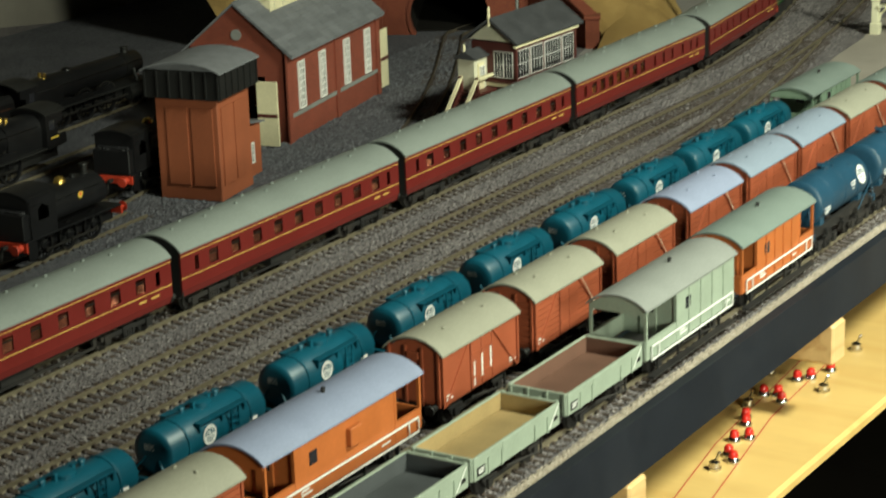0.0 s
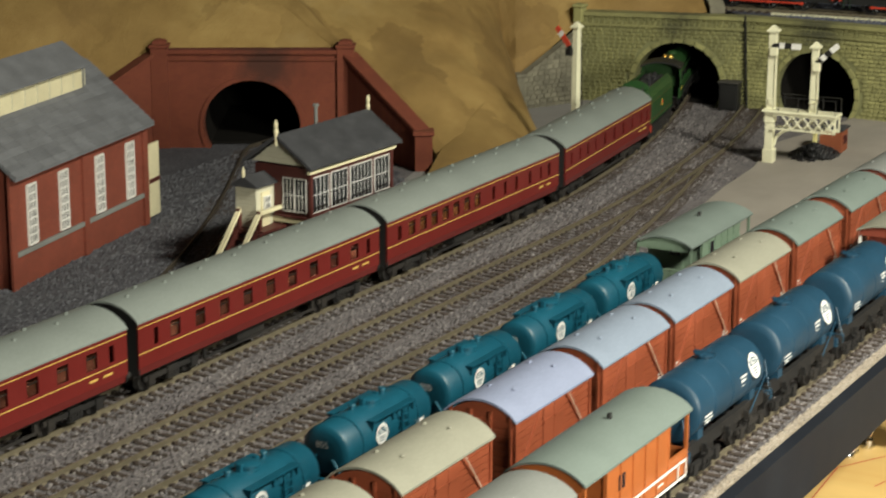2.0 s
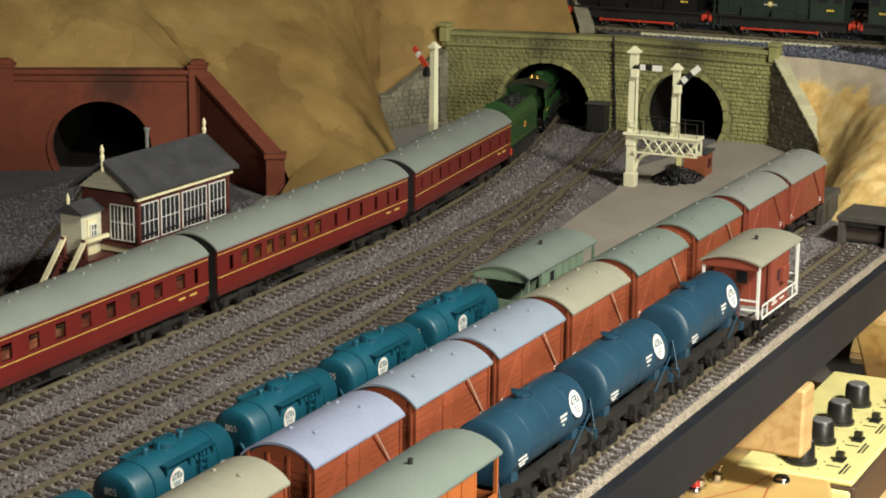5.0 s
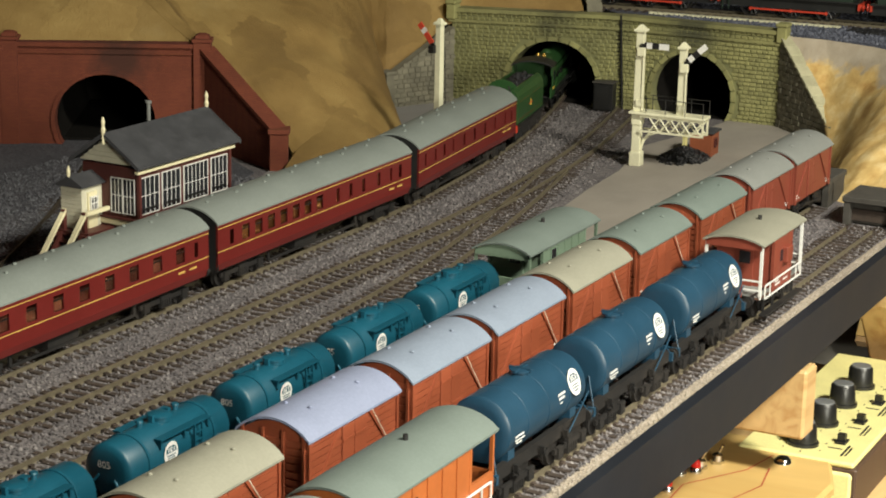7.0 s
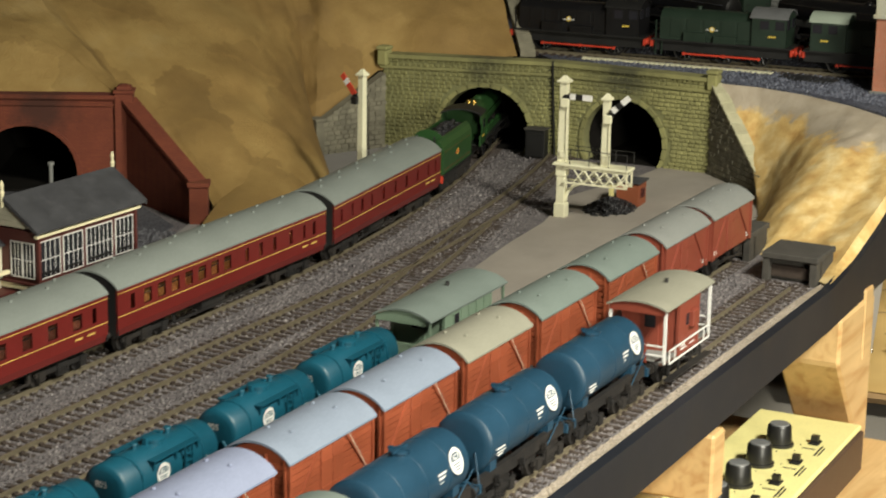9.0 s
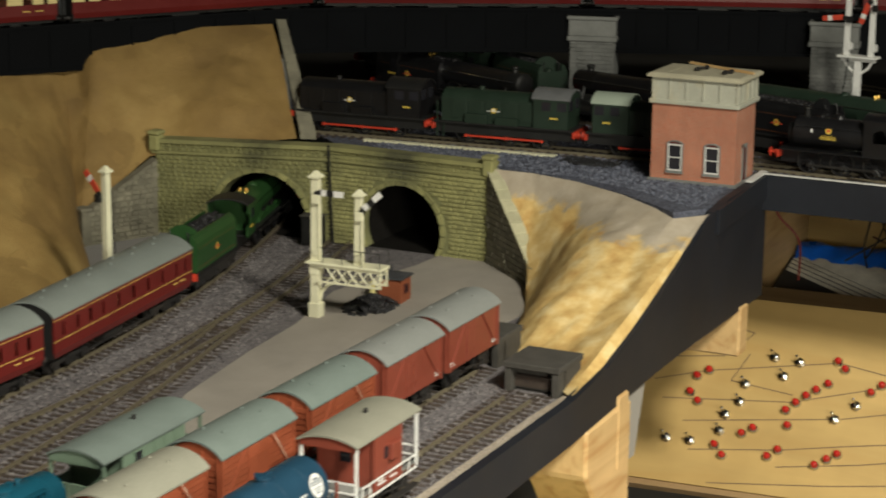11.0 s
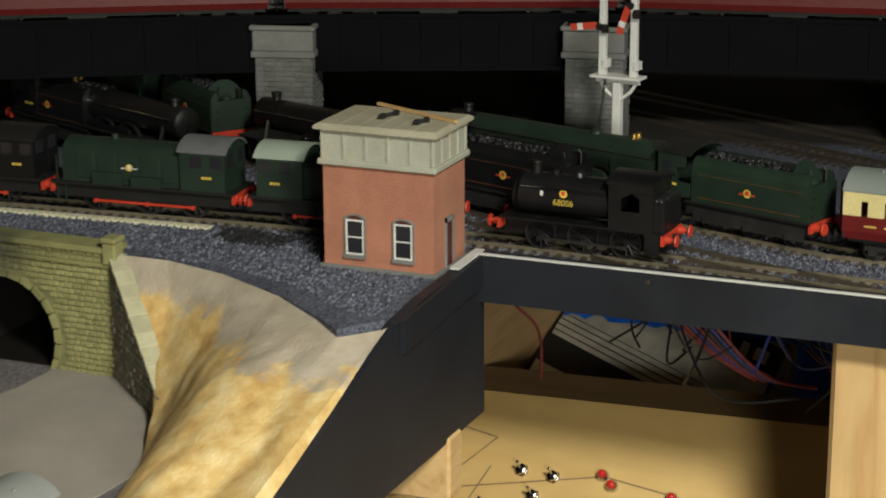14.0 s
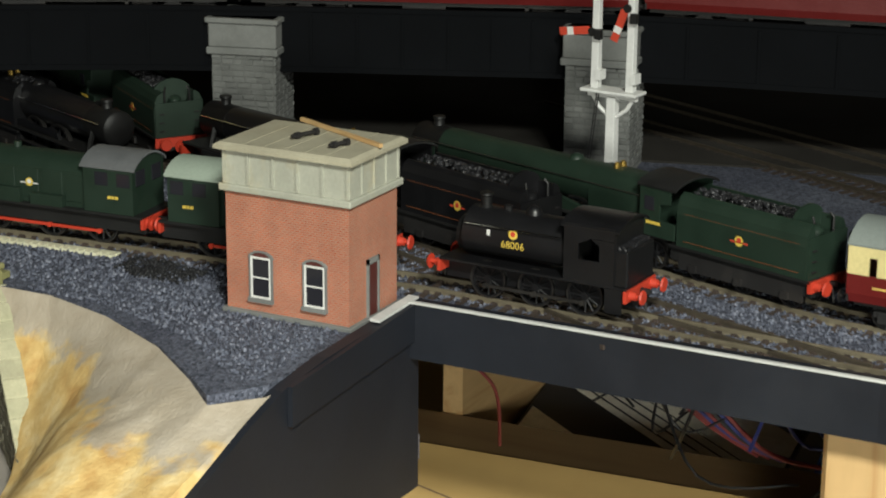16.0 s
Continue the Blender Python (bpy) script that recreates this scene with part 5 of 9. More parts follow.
def open_wagon(inside, label, half=0.0345):
    wide, z0, z1 = 0.0152, 0.0132, 0.0238
    t = thing("open_wagon", pose(0, 0, 0), label, "open wagon", "open wagons on the front siding")
    underframe(t, half, 0.0122, 0.040, CHASSIS)
    part("floor", G().box(-half + 0.0008, half - 0.0008, -wide + 0.0008, wide - 0.0008, z0 + 0.0012, z0 + 0.0022), inside, t)
    for s in (-1, 1):
        ws = part("side", G().box(-half, half, s * wide - 0.0007, s * wide + 0.0007, z0, z1), WAGON_GREY, t, bevel=0.0002)
        part("side_lining", G().box(-half + 0.0008, half - 0.0008, s * (wide - 0.0009) - 0.0001, s * (wide - 0.0009) + 0.0001, z0 + 0.0023, z1 - 0.0006), inside, t)
        we = part("end", G().box(s * half - 0.0007, s * half + 0.0007, -wide, wide, z0, z1), WAGON_GREY, t, bevel=0.0002)
        part("end_lining", G().box(s * (half - 0.0009) - 0.0001, s * (half - 0.0009) + 0.0001, -wide + 0.0012, wide - 0.0012, z0 + 0.0023, z1 - 0.0006), inside, t)
        for y in (-0.0140, -0.0050, 0.0050, 0.0140):
            part("end_stanchion", G().box(s * half, s * (half + 0.0013), y - 0.0007, y + 0.0007, z0, z1 + 0.0002), WAGON_GREY, we)
        for x in (-0.026, -0.0145, 0.0145, 0.026):
            part("side_knee", G().prism([(x - 0.0006, z0), (x + 0.0006, z0), (x + 0.0004, z1 - 0.003), (x - 0.0004, z1 - 0.003)], "y", s * (wide + 0.0006), s * (wide + 0.0012)), WAGON_GREY, ws)
        part("door", G().box(-0.0135, 0.0135, s * (wide + 0.0006) - 0.0003, s * (wide + 0.0006) + 0.0003, z0 + 0.0006, z1 - 0.0006), WAGON_GREY, t, bevel=0.0001)
        part("number_patch", G().box(-half + 0.002, -half + 0.0085, s * (wide + 0.0008), s * (wide + 0.001), z0 + 0.0018, z0 + 0.0058), BLACKPAINT, t)
        bars(t, [(-half + 0.003, z0 + 0.003, 0.004, 0.0007), (-half + 0.003, z0 + 0.0044, 0.0045, 0.0006)], s * (wide + 0.00105))
        bars(t, [(half - 0.006, z0 + 0.0035, 0.0036, 0.0018)], s * (wide + 0.0008), BLACKPAINT)
        part("stripe", G().prism([(half - 0.0012, z1 - 0.001), (half - 0.0018, z1 - 0.001), (half - 0.010, z0 + 0.001), (half - 0.0094, z0 + 0.001)], "y", s * (wide + 0.0007), s * (wide + 0.0009)), DECAL, t)
    return t


def brake_van(body, roof_mat, label, length=0.098, ver=2, veranda=0.018, rail_mat=DECAL, solebar=CHASSIS, stove=True, footboard=True, duckets=True, panels=5, roof_rise=0.0062, ev=0.0390, railed=False):
    """A goods brake van: cabin with open verandas, bowed roof, handrails, duckets and step boards."""
    half, wide, z0 = length / 2, 0.0150, 0.0132
    t = thing("brake_van", pose(0, 0, 0), label, "brake van", "brake vans")
    underframe(t, half, 0.0122, length * 0.62, solebar)
    ca = -half + veranda
    cb = half - veranda if ver == 2 else half - 0.0006
    shell = G()
    for s in (-1, 1):
        shell.box(ca, cb, s * wide - 0.0006, s * wide + 0.0006, z0, ev)
    shell.prism(bowed(wide, z0, ev, roof_rise - 0.001), "x", ca, ca + 0.0012)
    shell.prism(bowed(wide, z0, ev, roof_rise - 0.001), "x", cb - 0.0012, cb)
    part("cabin", shell, body, t)
    part("floor", G().box(-half, half, -wide, wide, z0 - 0.0004, z0 + 0.0008), BROWN_IN, t)
    ends = ((-1, ca),) if ver == 1 else ((-1, ca), (1, cb))
    for s in (-1, 1):
        for k in range(1, panels):
            x = ca + (cb - ca) * k / panels
            part("side_strap", G().box(x - 0.0005, x + 0.0005, s * (wide + 0.0006), s * (wide + 0.0011), z0, ev - 0.0005), body, t)
        for e, c in ends:
            xe = e * half
            if not railed:
                part("veranda_side", G().box(min(xe, c), max(xe, c), s * wide - 0.0006, s * wide + 0.0006, z0, z0 + 0.0098), body, t)
            part("veranda_post", G().box(min(xe, xe - e * 0.0014), max(xe, xe - e * 0.0014), s * wide - 0.0007, s * wide + 0.0007, z0 if railed else z0 + 0.0098, ev + 0.0004), rail_mat if railed else body, t)
            part("side_opening_frame", G().box(c - 0.0008, c + 0.0008, s * wide - 0.0008, s * wide + 0.0008, z0, ev), body, t)
        rows = G().box(-half + 0.004, half - 0.004, s * (wide + 0.0016) - 0.0003, s * (wide + 0.0016) + 0.0003, z0 + 0.0062, z0 + 0.0070)
        rows.box(-half + 0.004, half - 0.004, s * (wide + 0.0016) - 0.0003, s * (wide + 0.0016) + 0.0003, z0 - 0.0006, z0 + 0.0002)
        for x in (-half + 0.004, -half + 0.012, half - 0.012, half - 0.004):
            rows.box(x - 0.0003, x + 0.0003, s * (wide + 0.0016) - 0.0003, s * (wide + 0.0016) + 0.0003, z0 - 0.0006, z0 + 0.0070)
        part("handrail", rows, rail_mat, t)
        if duckets:
            x = (ca + cb) / 2 + 0.004
            part("ducket", G().prism([(x - 0.0045, z0 + 0.0125), (x + 0.0045, z0 + 0.0125), (x + 0.0045, z0 + 0.021), (x - 0.0045, z0 + 0.021)], "y", s * wide, s * (wide + 0.0034)).turn(Matrix.Identity(4)), body, t, bevel=0.0004)
        part("cabin_window", G().box(ca + 0.010, ca + 0.0155, s * (wide + 0.0004), s * (wide + 0.0009), z0 + 0.0140, z0 + 0.0200), DARK_GLASS, t)
        if footboard:
            part("step_board", G().box(-half + 0.003, half - 0.003, s * 0.0158 - 0.0024, s * 0.0158 + 0.0016, 0.0036, 0.0046), CHASSIS, t)
            for x in (-half * 0.7, -half * 0.25, half * 0.25, half * 0.7):
                part("step_hanger", G().box(x - 0.0006, x + 0.0006, s * 0.0140 - 0.0006, s * 0.0140 + 0.0006, 0.0040, 0.0125), CHASSIS, t)
        bars(t, [(ca + 0.003, z0 + 0.0022, 0.008, 0.0010), (ca + 0.003, z0 + 0.0040, 0.006, 0.0008), (cb - 0.012, z0 + 0.0025, 0.007, 0.0008)], s * (wide + 0.0007))
    for e, c in ends:
        xe = e * half
        if railed:
            part("end_rail", G().box(xe - 0.0004, xe + 0.0004, -wide, wide, z0 + 0.0090, z0 + 0.0098).box(xe - 0.0004, xe + 0.0004, -wide, wide, z0 + 0.0042, z0 + 0.0049), rail_mat, t)
            part("veranda_floor", G().box(min(c, xe), max(c, xe), -wide, wide, z0 + 0.0008, z0 + 0.0014), PIER_STONE, t)
        else:
            part("veranda_end", G().box(xe - 0.0006, xe + 0.0006, -wide, wide, z0, z0 + 0.0098), body, t)
        part("end_beam", G().prism(bowed(wide, ev - 0.0025, ev, roof_rise - 0.001), "x", xe - 0.0006, xe + 0.0006), body, t)
        for y in (-0.005, 0.005):
            part("end_post", G().box(xe, xe + e * 0.0008, y - 0.0006, y + 0.0006, z0, z0 + 0.0098), body, t)
        part("cabin_door", G().box(c - e * 0.0002, c + e * 0.0010, -0.0045, 0.0045, z0 + 0.0008, z0 + 0.0225), body, t)
        part("door_window", G().box(c, c + e * 0.0013, -0.0030, 0.0030, z0 + 0.0135, z0 + 0.0200), DARK_GLASS, t)
    part("roof", arc_roof(half + 0.0016, wide + 0.0016, ev + 0.0006, roof_rise), roof_mat, t, smooth=True)
    if stove:
        part("chimney", G().cyl((0.006, 0, ev + roof_rise - 0.001), (0.006, 0, ev + roof_rise + 0.0028), 0.0010, n=10), CHASSIS, t)
    return t


# teal tanks, brake van on the tank siding
first = teal_tank()
te = [0.0490, -0.0320, -0.1140, -0.1980, -0.2865, -0.3750, -0.4660, -0.5555, -0.6450, -0.7350]
first.matrix_basis = pose(te[0] + 0.008, y_a(te[0]), RAIL_TOP)
for x in te[1:]:
    copy_thing(first, pose(x + 0.008, y_a(x), RAIL_TOP))
b = brake_van(BRAKE_GREEN, ROOF_GREEN, "grey-green brake van with open veranda behind the tank wagons", 0.088, veranda=0.017, rail_mat=BRAKE_GREEN, duckets=False, panels=6, roof_rise=0.0048, ev=0.0358)
b.matrix_basis = pose(0.1550, y_a(0.155) - 0.001, RAIL_TOP, 0, 0, 0.5)

# vans on the middle siding, from far to near
order = [(0.420, ROOF_GREY, False, False, "red-brown goods van with plain sides and a grey roof"), (0.341, ROOF_GREY, False, False, "red-brown goods van with plain sides and a grey roof"),
         (0.257, ROOF_GREEN, True, False, "brown planked goods van with a green-grey roof"), (0.170, ROOF_GREEN, True, False, "brown planked goods van with a green-grey roof"),
         (0.087, ROOF_BEIGE, True, False, "brown planked goods van with a beige roof"), (0.006, ROOF_BLUE, True, False, "brown planked goods van with a blue-grey roof"),
         (-0.073, ROOF_BLUE, True, False, "brown planked goods van with a blue-grey roof"), (-0.155, ROOF_LAV, True, False, "brown planked goods van with a lavender roof"),
         (-0.245, ROOF_BEIGE, True, False, "brown planked goods van with a beige roof"), (-0.332, ROOF_BEIGE, True, False, "brown planked goods van with a beige roof"),
         (-0.419, ROOF_BEIGE, False, True, "brown goods van with three white bars and a beige roof")]
made = {}
for x, rf, planked, white, label in order:
    key = (rf.name, planked, white)
    if key in made:
        copy_thing(made[key], pose(x, Y_B, RAIL_TOP))
    else:
        made[key] = van(rf, label, planked, BAUXITE if planked or white else BAUXITE_DARK, white)
        made[key].matrix_basis = pose(x, Y_B, RAIL_TOP)
b = brake_van(ORANGE, ROOF_LAV, "orange-brown brake van with a lavender roof and open verandas", 0.118, veranda=0.021, panels=1)
b.matrix_basis = pose(-0.537, Y_B - 0.003, RAIL_TOP)
copy_thing(made[(ROOF_BEIGE.name, True, False)], pose(-0.645, Y_B - 0.003, RAIL_TOP))

# front siding, from far to near
b = brake_van(BAUXITE_DARK, ROOF_BEIGE, "small red-brown brake van with white handrails and open verandas", 0.066, veranda=0.019, railed=True, panels=1, footboard=True, roof_rise=0.0036, ev=0.0415)
b.matrix_basis = pose(0.2050, Y_C, RAIL_TOP)
tank = blue_tank()
tank.matrix_basis = pose(0.1115, Y_C, RAIL_TOP)
copy_thing(tank, pose(0.0118, Y_C, RAIL_TOP))
copy_thing(tank, pose(-0.0836, Y_C, RAIL_TOP))
b = brake_van(ORANGE, ROOF_GREEN, "orange brake van with a grey-green roof, blue frame and white rails", 0.098, veranda=0.020, ver=2, solebar=CHASSIS_BLUE, panels=5, duckets=False)
b.matrix_basis = pose(-0.1920, Y_C - 0.002, RAIL_TOP)
b = brake_van(WAGON_GREY, ROOF_GREY, "pale green-grey brake van with a deep open veranda and white rails", 0.103, veranda=0.034, ver=1, solebar=CHASSIS_BLUE, panels=5, duckets=False)
b.matrix_basis = pose(-0.3045, Y_C - 0.003, RAIL_TOP)
o = open_wagon(BROWN_IN, "pale green-grey open wagon, empty, brown inside", 0.0375)
o.matrix_basis = pose(-0.3985, Y_C - 0.003, RAIL_TOP)
o = open_wagon(TAN_IN, "pale green-grey open wagon, empty, tan inside", 0.0375)
o.matrix_basis = pose(-0.4835, Y_C - 0.004, RAIL_TOP)
o = open_wagon(DARK_IN, "pale green-grey open wagon, empty, dark inside", 0.0375)
o.matrix_basis = pose(-0.5635, Y_C - 0.004, RAIL_TOP)


# ---- coaches and locomotives ----
def on_path(fn, x, half, z=RAIL_TOP):
    """The pose of a vehicle whose bogies stand half a length ahead of and behind x on y = fn(x)."""
    a, b = fn(x - half), fn(x + half)
    return pose(x, (a + b) / 2, z, 0, 0, math.degrees(math.atan2(b - a, 2 * half)))


def coach(label, lower=CRIMSON, upper=None, windows=(), half=0.1085, group="passenger train", lined=True, lamps=False):
    wide, z0, ev = 0.0176, 0.0125, 0.0385
    t = thing("passenger_coach", pose(0, 0, 0), label, "coach", group)
    for x in (-half * 0.70, half * 0.70):
        bogie(t, x, 0.034, 0.0060)
    part("underframe", G().box(-half + 0.002, half - 0.002, -0.0125, 0.0125, 0.0100, 0.0126), CHASSIS, t)
    for s in (-1, 1):
        part("truss", G().box(-0.050, -0.048, s * 0.012 - 0.0005, s * 0.012 + 0.0005, 0.005, 0.011).box(0.048, 0.050, s * 0.012 - 0.0005, s * 0.012 + 0.0005, 0.005, 0.011).box(-0.049, 0.049, s * 0.012 - 0.0005, s * 0.012 + 0.0005, 0.0042, 0.0055), CHASSIS, t)
    part("battery_box", G().box(-0.020, 0.004, -0.0115, 0.0115, 0.0045, 0.0102), CHASSIS, t)
    part("dynamo", G().cyl((0.018, 0, 0.0075), (0.030, 0, 0.0075), 0.003), CHASSIS, t)
    up = upper or lower
    lo_z, wa, wb = z0 + 0.0105, z0 + 0.0125, z0 + 0.0205
    inner = G()
    for s in (-1, 1):
        part("lower_side", G().prism([(s * (wide - 0.0012), z0), (s * wide, z0 + 0.004), (s * wide, wa), (s * (wide - 0.0012), wa)], "x", -half, half), lower, t)
        part("cantrail", G().box(-half, half, min(s * wide, s * (wide - 0.0012)), max(s * wide, s * (wide - 0.0012)), wb, ev), up, t)
        xs = [-half]
        for wx, ww in windows:
            xs += [wx - ww / 2, wx + ww / 2]
        xs.append(half)
        for xa, xb in zip(xs[::2], xs[1::2]):
            part("window_pillar", G().box(xa, xb, min(s * wide, s * (wide - 0.0012)), max(s * wide, s * (wide - 0.0012)), wa, wb), up, t)
        for wx, ww in windows:
            w = part("window", G().box(wx - ww / 2, wx + ww / 2, min(s * (wide - 0.0009), s * (wide - 0.0006)), max(s * (wide - 0.0009), s * (wide - 0.0006)), wa, wb), CLEAR, t)
            if ww > 0.006:
                part("window_bar", G().box(wx - ww / 2, wx + ww / 2, min(s * (wide - 0.0006), s * (wide - 0.0002)), max(s * (wide - 0.0006), s * (wide - 0.0002)), wb - 0.0026, wb - 0.0021), CHROME, w)
            if lamps and ww > 0.006:
                part("table_lamp", G().turned([(0, 0.0006), (0.003, 0.0006), (0.003, 0.0015), (0.0055, 0.0008)], (wx, s * (wide - 0.005), wa - 0.001), "z", 8), SEAT, t)
        if lined:
            for z, h in ((wa - 0.0022, 0.00045), (wb + 0.0024, 0.0004)):
                part("lining", G().box(-half, half, min(s * (wide + 0.00002), s * (wide + 0.00014)), max(s * (wide + 0.00002), s * (wide + 0.00014)), z, z + h), LINING, t)
        bars(t, [(half - 0.028, z0 + 0.0070, 0.0060, 0.0010), (half - 0.018, z0 + 0.0070, 0.0065, 0.0010)], s * (wide + 0.00005), LINING)
    part("seats", G().box(-half + 0.02, half - 0.02, -0.0155, -0.003, z0 + 0.001, wb - 0.0022).box(-half + 0.02, half - 0.02, 0.003, 0.0155, z0 + 0.001, wb - 0.0022), SEAT if lamps else COACH_IN, t)
    part("partition", G().box(-half + 0.001, half - 0.001, -0.0004, 0.0004, z0, ev), SEAT if lamps else COACH_IN, t)
    for sx in (-1, 1):
        part("end", G().prism(bowed(wide - 0.0002, z0, ev, 0.0068), "x", sx * half, sx * (half - 0.0010)), BLACKPAINT, t)
        part("gangway", G().box(min(sx * half, sx * (half + 0.0046)), max(sx * half, sx * (half + 0.0046)), -0.0066, 0.0066, z0 + 0.0005, ev + 0.0020), BLACKPAINT, t, bevel=0.0012)
        part("gangway_door", G().box(min(sx * (half + 0.0044), sx * (half + 0.0050)), max(sx * (half + 0.0044), sx * (half + 0.0050)), -0.0052, 0.0052, z0 + 0.0016, ev - 0.0004), CAB_GREY, t, bevel=0.0008)
        g = G().turned([(0.0, 0.0017), (0.0024, 0.0015), (0.0024, 0.0009), (0.0046, 0.0009), (0.0046, 0.0030), (0.0052, 0.0026)], (0, 0, 0), "x", 10)
        for sy in (-1, 1):
            part("buffer", G().add(g.v, g.f).turn(pose(sx * half, sy * 0.0110, 0.0125, 0, 0, 0 if sx > 0 else 180)), CHASSIS, t)
    part("roof", arc_roof(half + 0.0004, wide + 0.0003, ev, 0.0078, n=16), COACH_ROOF, t, smooth=True)
    k = -half + 0.012
    i = 0
    while k < half - 0.008:
        y = 0.0035 if i % 2 else -0.0030
        part("roof_vent", G().turned([(0, 0.0010), (0.0009, 0.0010), (0.0012, 0.0005)], (k, y, ev + 0.0074), "z", 8), COACH_ROOF, t)
        k += 0.0145
        i += 1
    return t


def clear_pane():
    m, nt, b = nodes_of("coach_window_pane")
    b.inputs["Base Color"].default_value = (0.9, 0.9, 0.88, 1)
    b.inputs["Roughness"].default_value = 0.06
    b.inputs["Transmission Weight"].default_value = 1.0
    b.inputs["IOR"].default_value = 1.1
    return m


CLEAR = clear_pane()
full_brake = [(-0.112, 0.003), (-0.088, 0.003), (-0.066, 0.004), (-0.044, 0.003), (-0.016, 0.004), (0.012, 0.004), (0.040, 0.004), (0.068, 0.003), (0.096, 0.003), (0.115, 0.003)]
diner = [(-0.112, 0.0045), (-0.0955, 0.0085), (-0.0800, 0.0085), (-0.0645, 0.0085), (-0.0490, 0.0085), (-0.0335, 0.0085), (-0.0180, 0.0085), (-0.0025, 0.0085), (0.022, 0.004), (0.040, 0.004), (0.058, 0.004), (0.080, 0.004), (0.098, 0.003), (0.112, 0.004)]
corridor = [(-0.112, 0.004), (-0.094, 0.009), (-0.070, 0.009), (-0.046, 0.009), (-0.022, 0.009), (0.002, 0.009), (0.026, 0.009), (0.050, 0.009), (0.074, 0.009), (0.098, 0.009), (0.115, 0.004)]
full_brake = [(x * 0.72, w) for x, w in full_brake]
diner = [(x * 0.845, w * 0.88) for x, w in diner]
corridor = [(x * 0.845, w * 0.88) for x, w in corridor]
HB = 0.076
c1 = coach("maroon parcels coach with few windows and a grey roof", windows=full_brake, half=0.0925)
c1.matrix_basis = on_path(y_m2, 0.3925, 0.065)
c2 = coach("maroon dining coach with lamplit tables and a grey roof", windows=diner, lamps=True)
c2.matrix_basis = on_path(y_m2, 0.183, HB)
c3 = coach("maroon corridor coach with a grey roof", windows=corridor)
c3.matrix_basis = on_path(y_m2, -0.0425, HB)
copy_thing(c3, on_path(y_m2, -0.268, HB))
copy_thing(c3, on_path(y_m2, -0.4935, HB))


def spoked(t, x, y, r, material=LOCO_BLACK, name="driving_wheel", spokes=12):
    s = 1 if y > 0 else -1
    g = G()
    g.turned([(-0.0010, r * 0.84), (-0.0010, r), (0.0010, r), (0.0010, r * 0.84), (-0.0010, r * 0.84)], (x, y, r), "y", 24, caps=False)
    for k in range(spokes):
        a = 2 * math.pi * k / spokes
        g.cyl((x, y, r), (x + r * 0.86 * math.cos(a), y, r + r * 0.86 * math.sin(a)), 0.0005, n=5)
    g.cyl((x, y - 0.0014, r), (x, y + 0.0014, r), r * 0.2, n=12)
    w = part(name, g, material, t)
    part("tyre", G().turned([(-0.0011, r * 0.93), (-0.0012, r), (0.0012, r), (0.0011, r * 0.93)], (x, y, r), "y", 24, caps=False), WHEEL_STEEL, w)
    return w


def side_rods(t, xs, r, red=False):
    for s in (-1, 1):
        g = G().box(min(xs) - 0.001, max(xs) + 0.001, s * 0.0112 - 0.0004, s * 0.0112 + 0.0004, r - 0.0030, r - 0.0016)
        for x in xs:
            g.cyl((x, s * 0.0104, r - 0.0023), (x, s * 0.0122, r - 0.0023), 0.0013, n=10)
        part("coupling_rod", g, BUFFER_RED if red else WHEEL_STEEL, t)


def buffer_beam(t, x, sx):
    b = part("buffer_beam", G().box(min(x, x + sx * 0.0016), max(x, x + sx * 0.0016), -0.0150, 0.0150, 0.0108, 0.0160), BUFFER_RED, t)
    for sy in (-1, 1):
        g = G().turned([(0.0, 0.0022), (0.0030, 0.0018), (0.0030, 0.0010), (0.0055, 0.0010), (0.0055, 0.0034), (0.0063, 0.0030)], (0, 0, 0), "x", 12)
        part("buffer", g.turn(pose(x + sx * 0.0016, sy * 0.0108, 0.0134, 0, 0, 0 if sx > 0 else 180)), BUFFER_RED, b)
    part("coupling_hook", G().box(min(x, x + sx * 0.006), max(x, x + sx * 0.006), -0.001, 0.001, 0.0120, 0.0140).path([(x + sx * 0.004, 0.002, 0.012), (x + sx * 0.005, 0.002, 0.005)], 0.0006), CHASSIS, b)


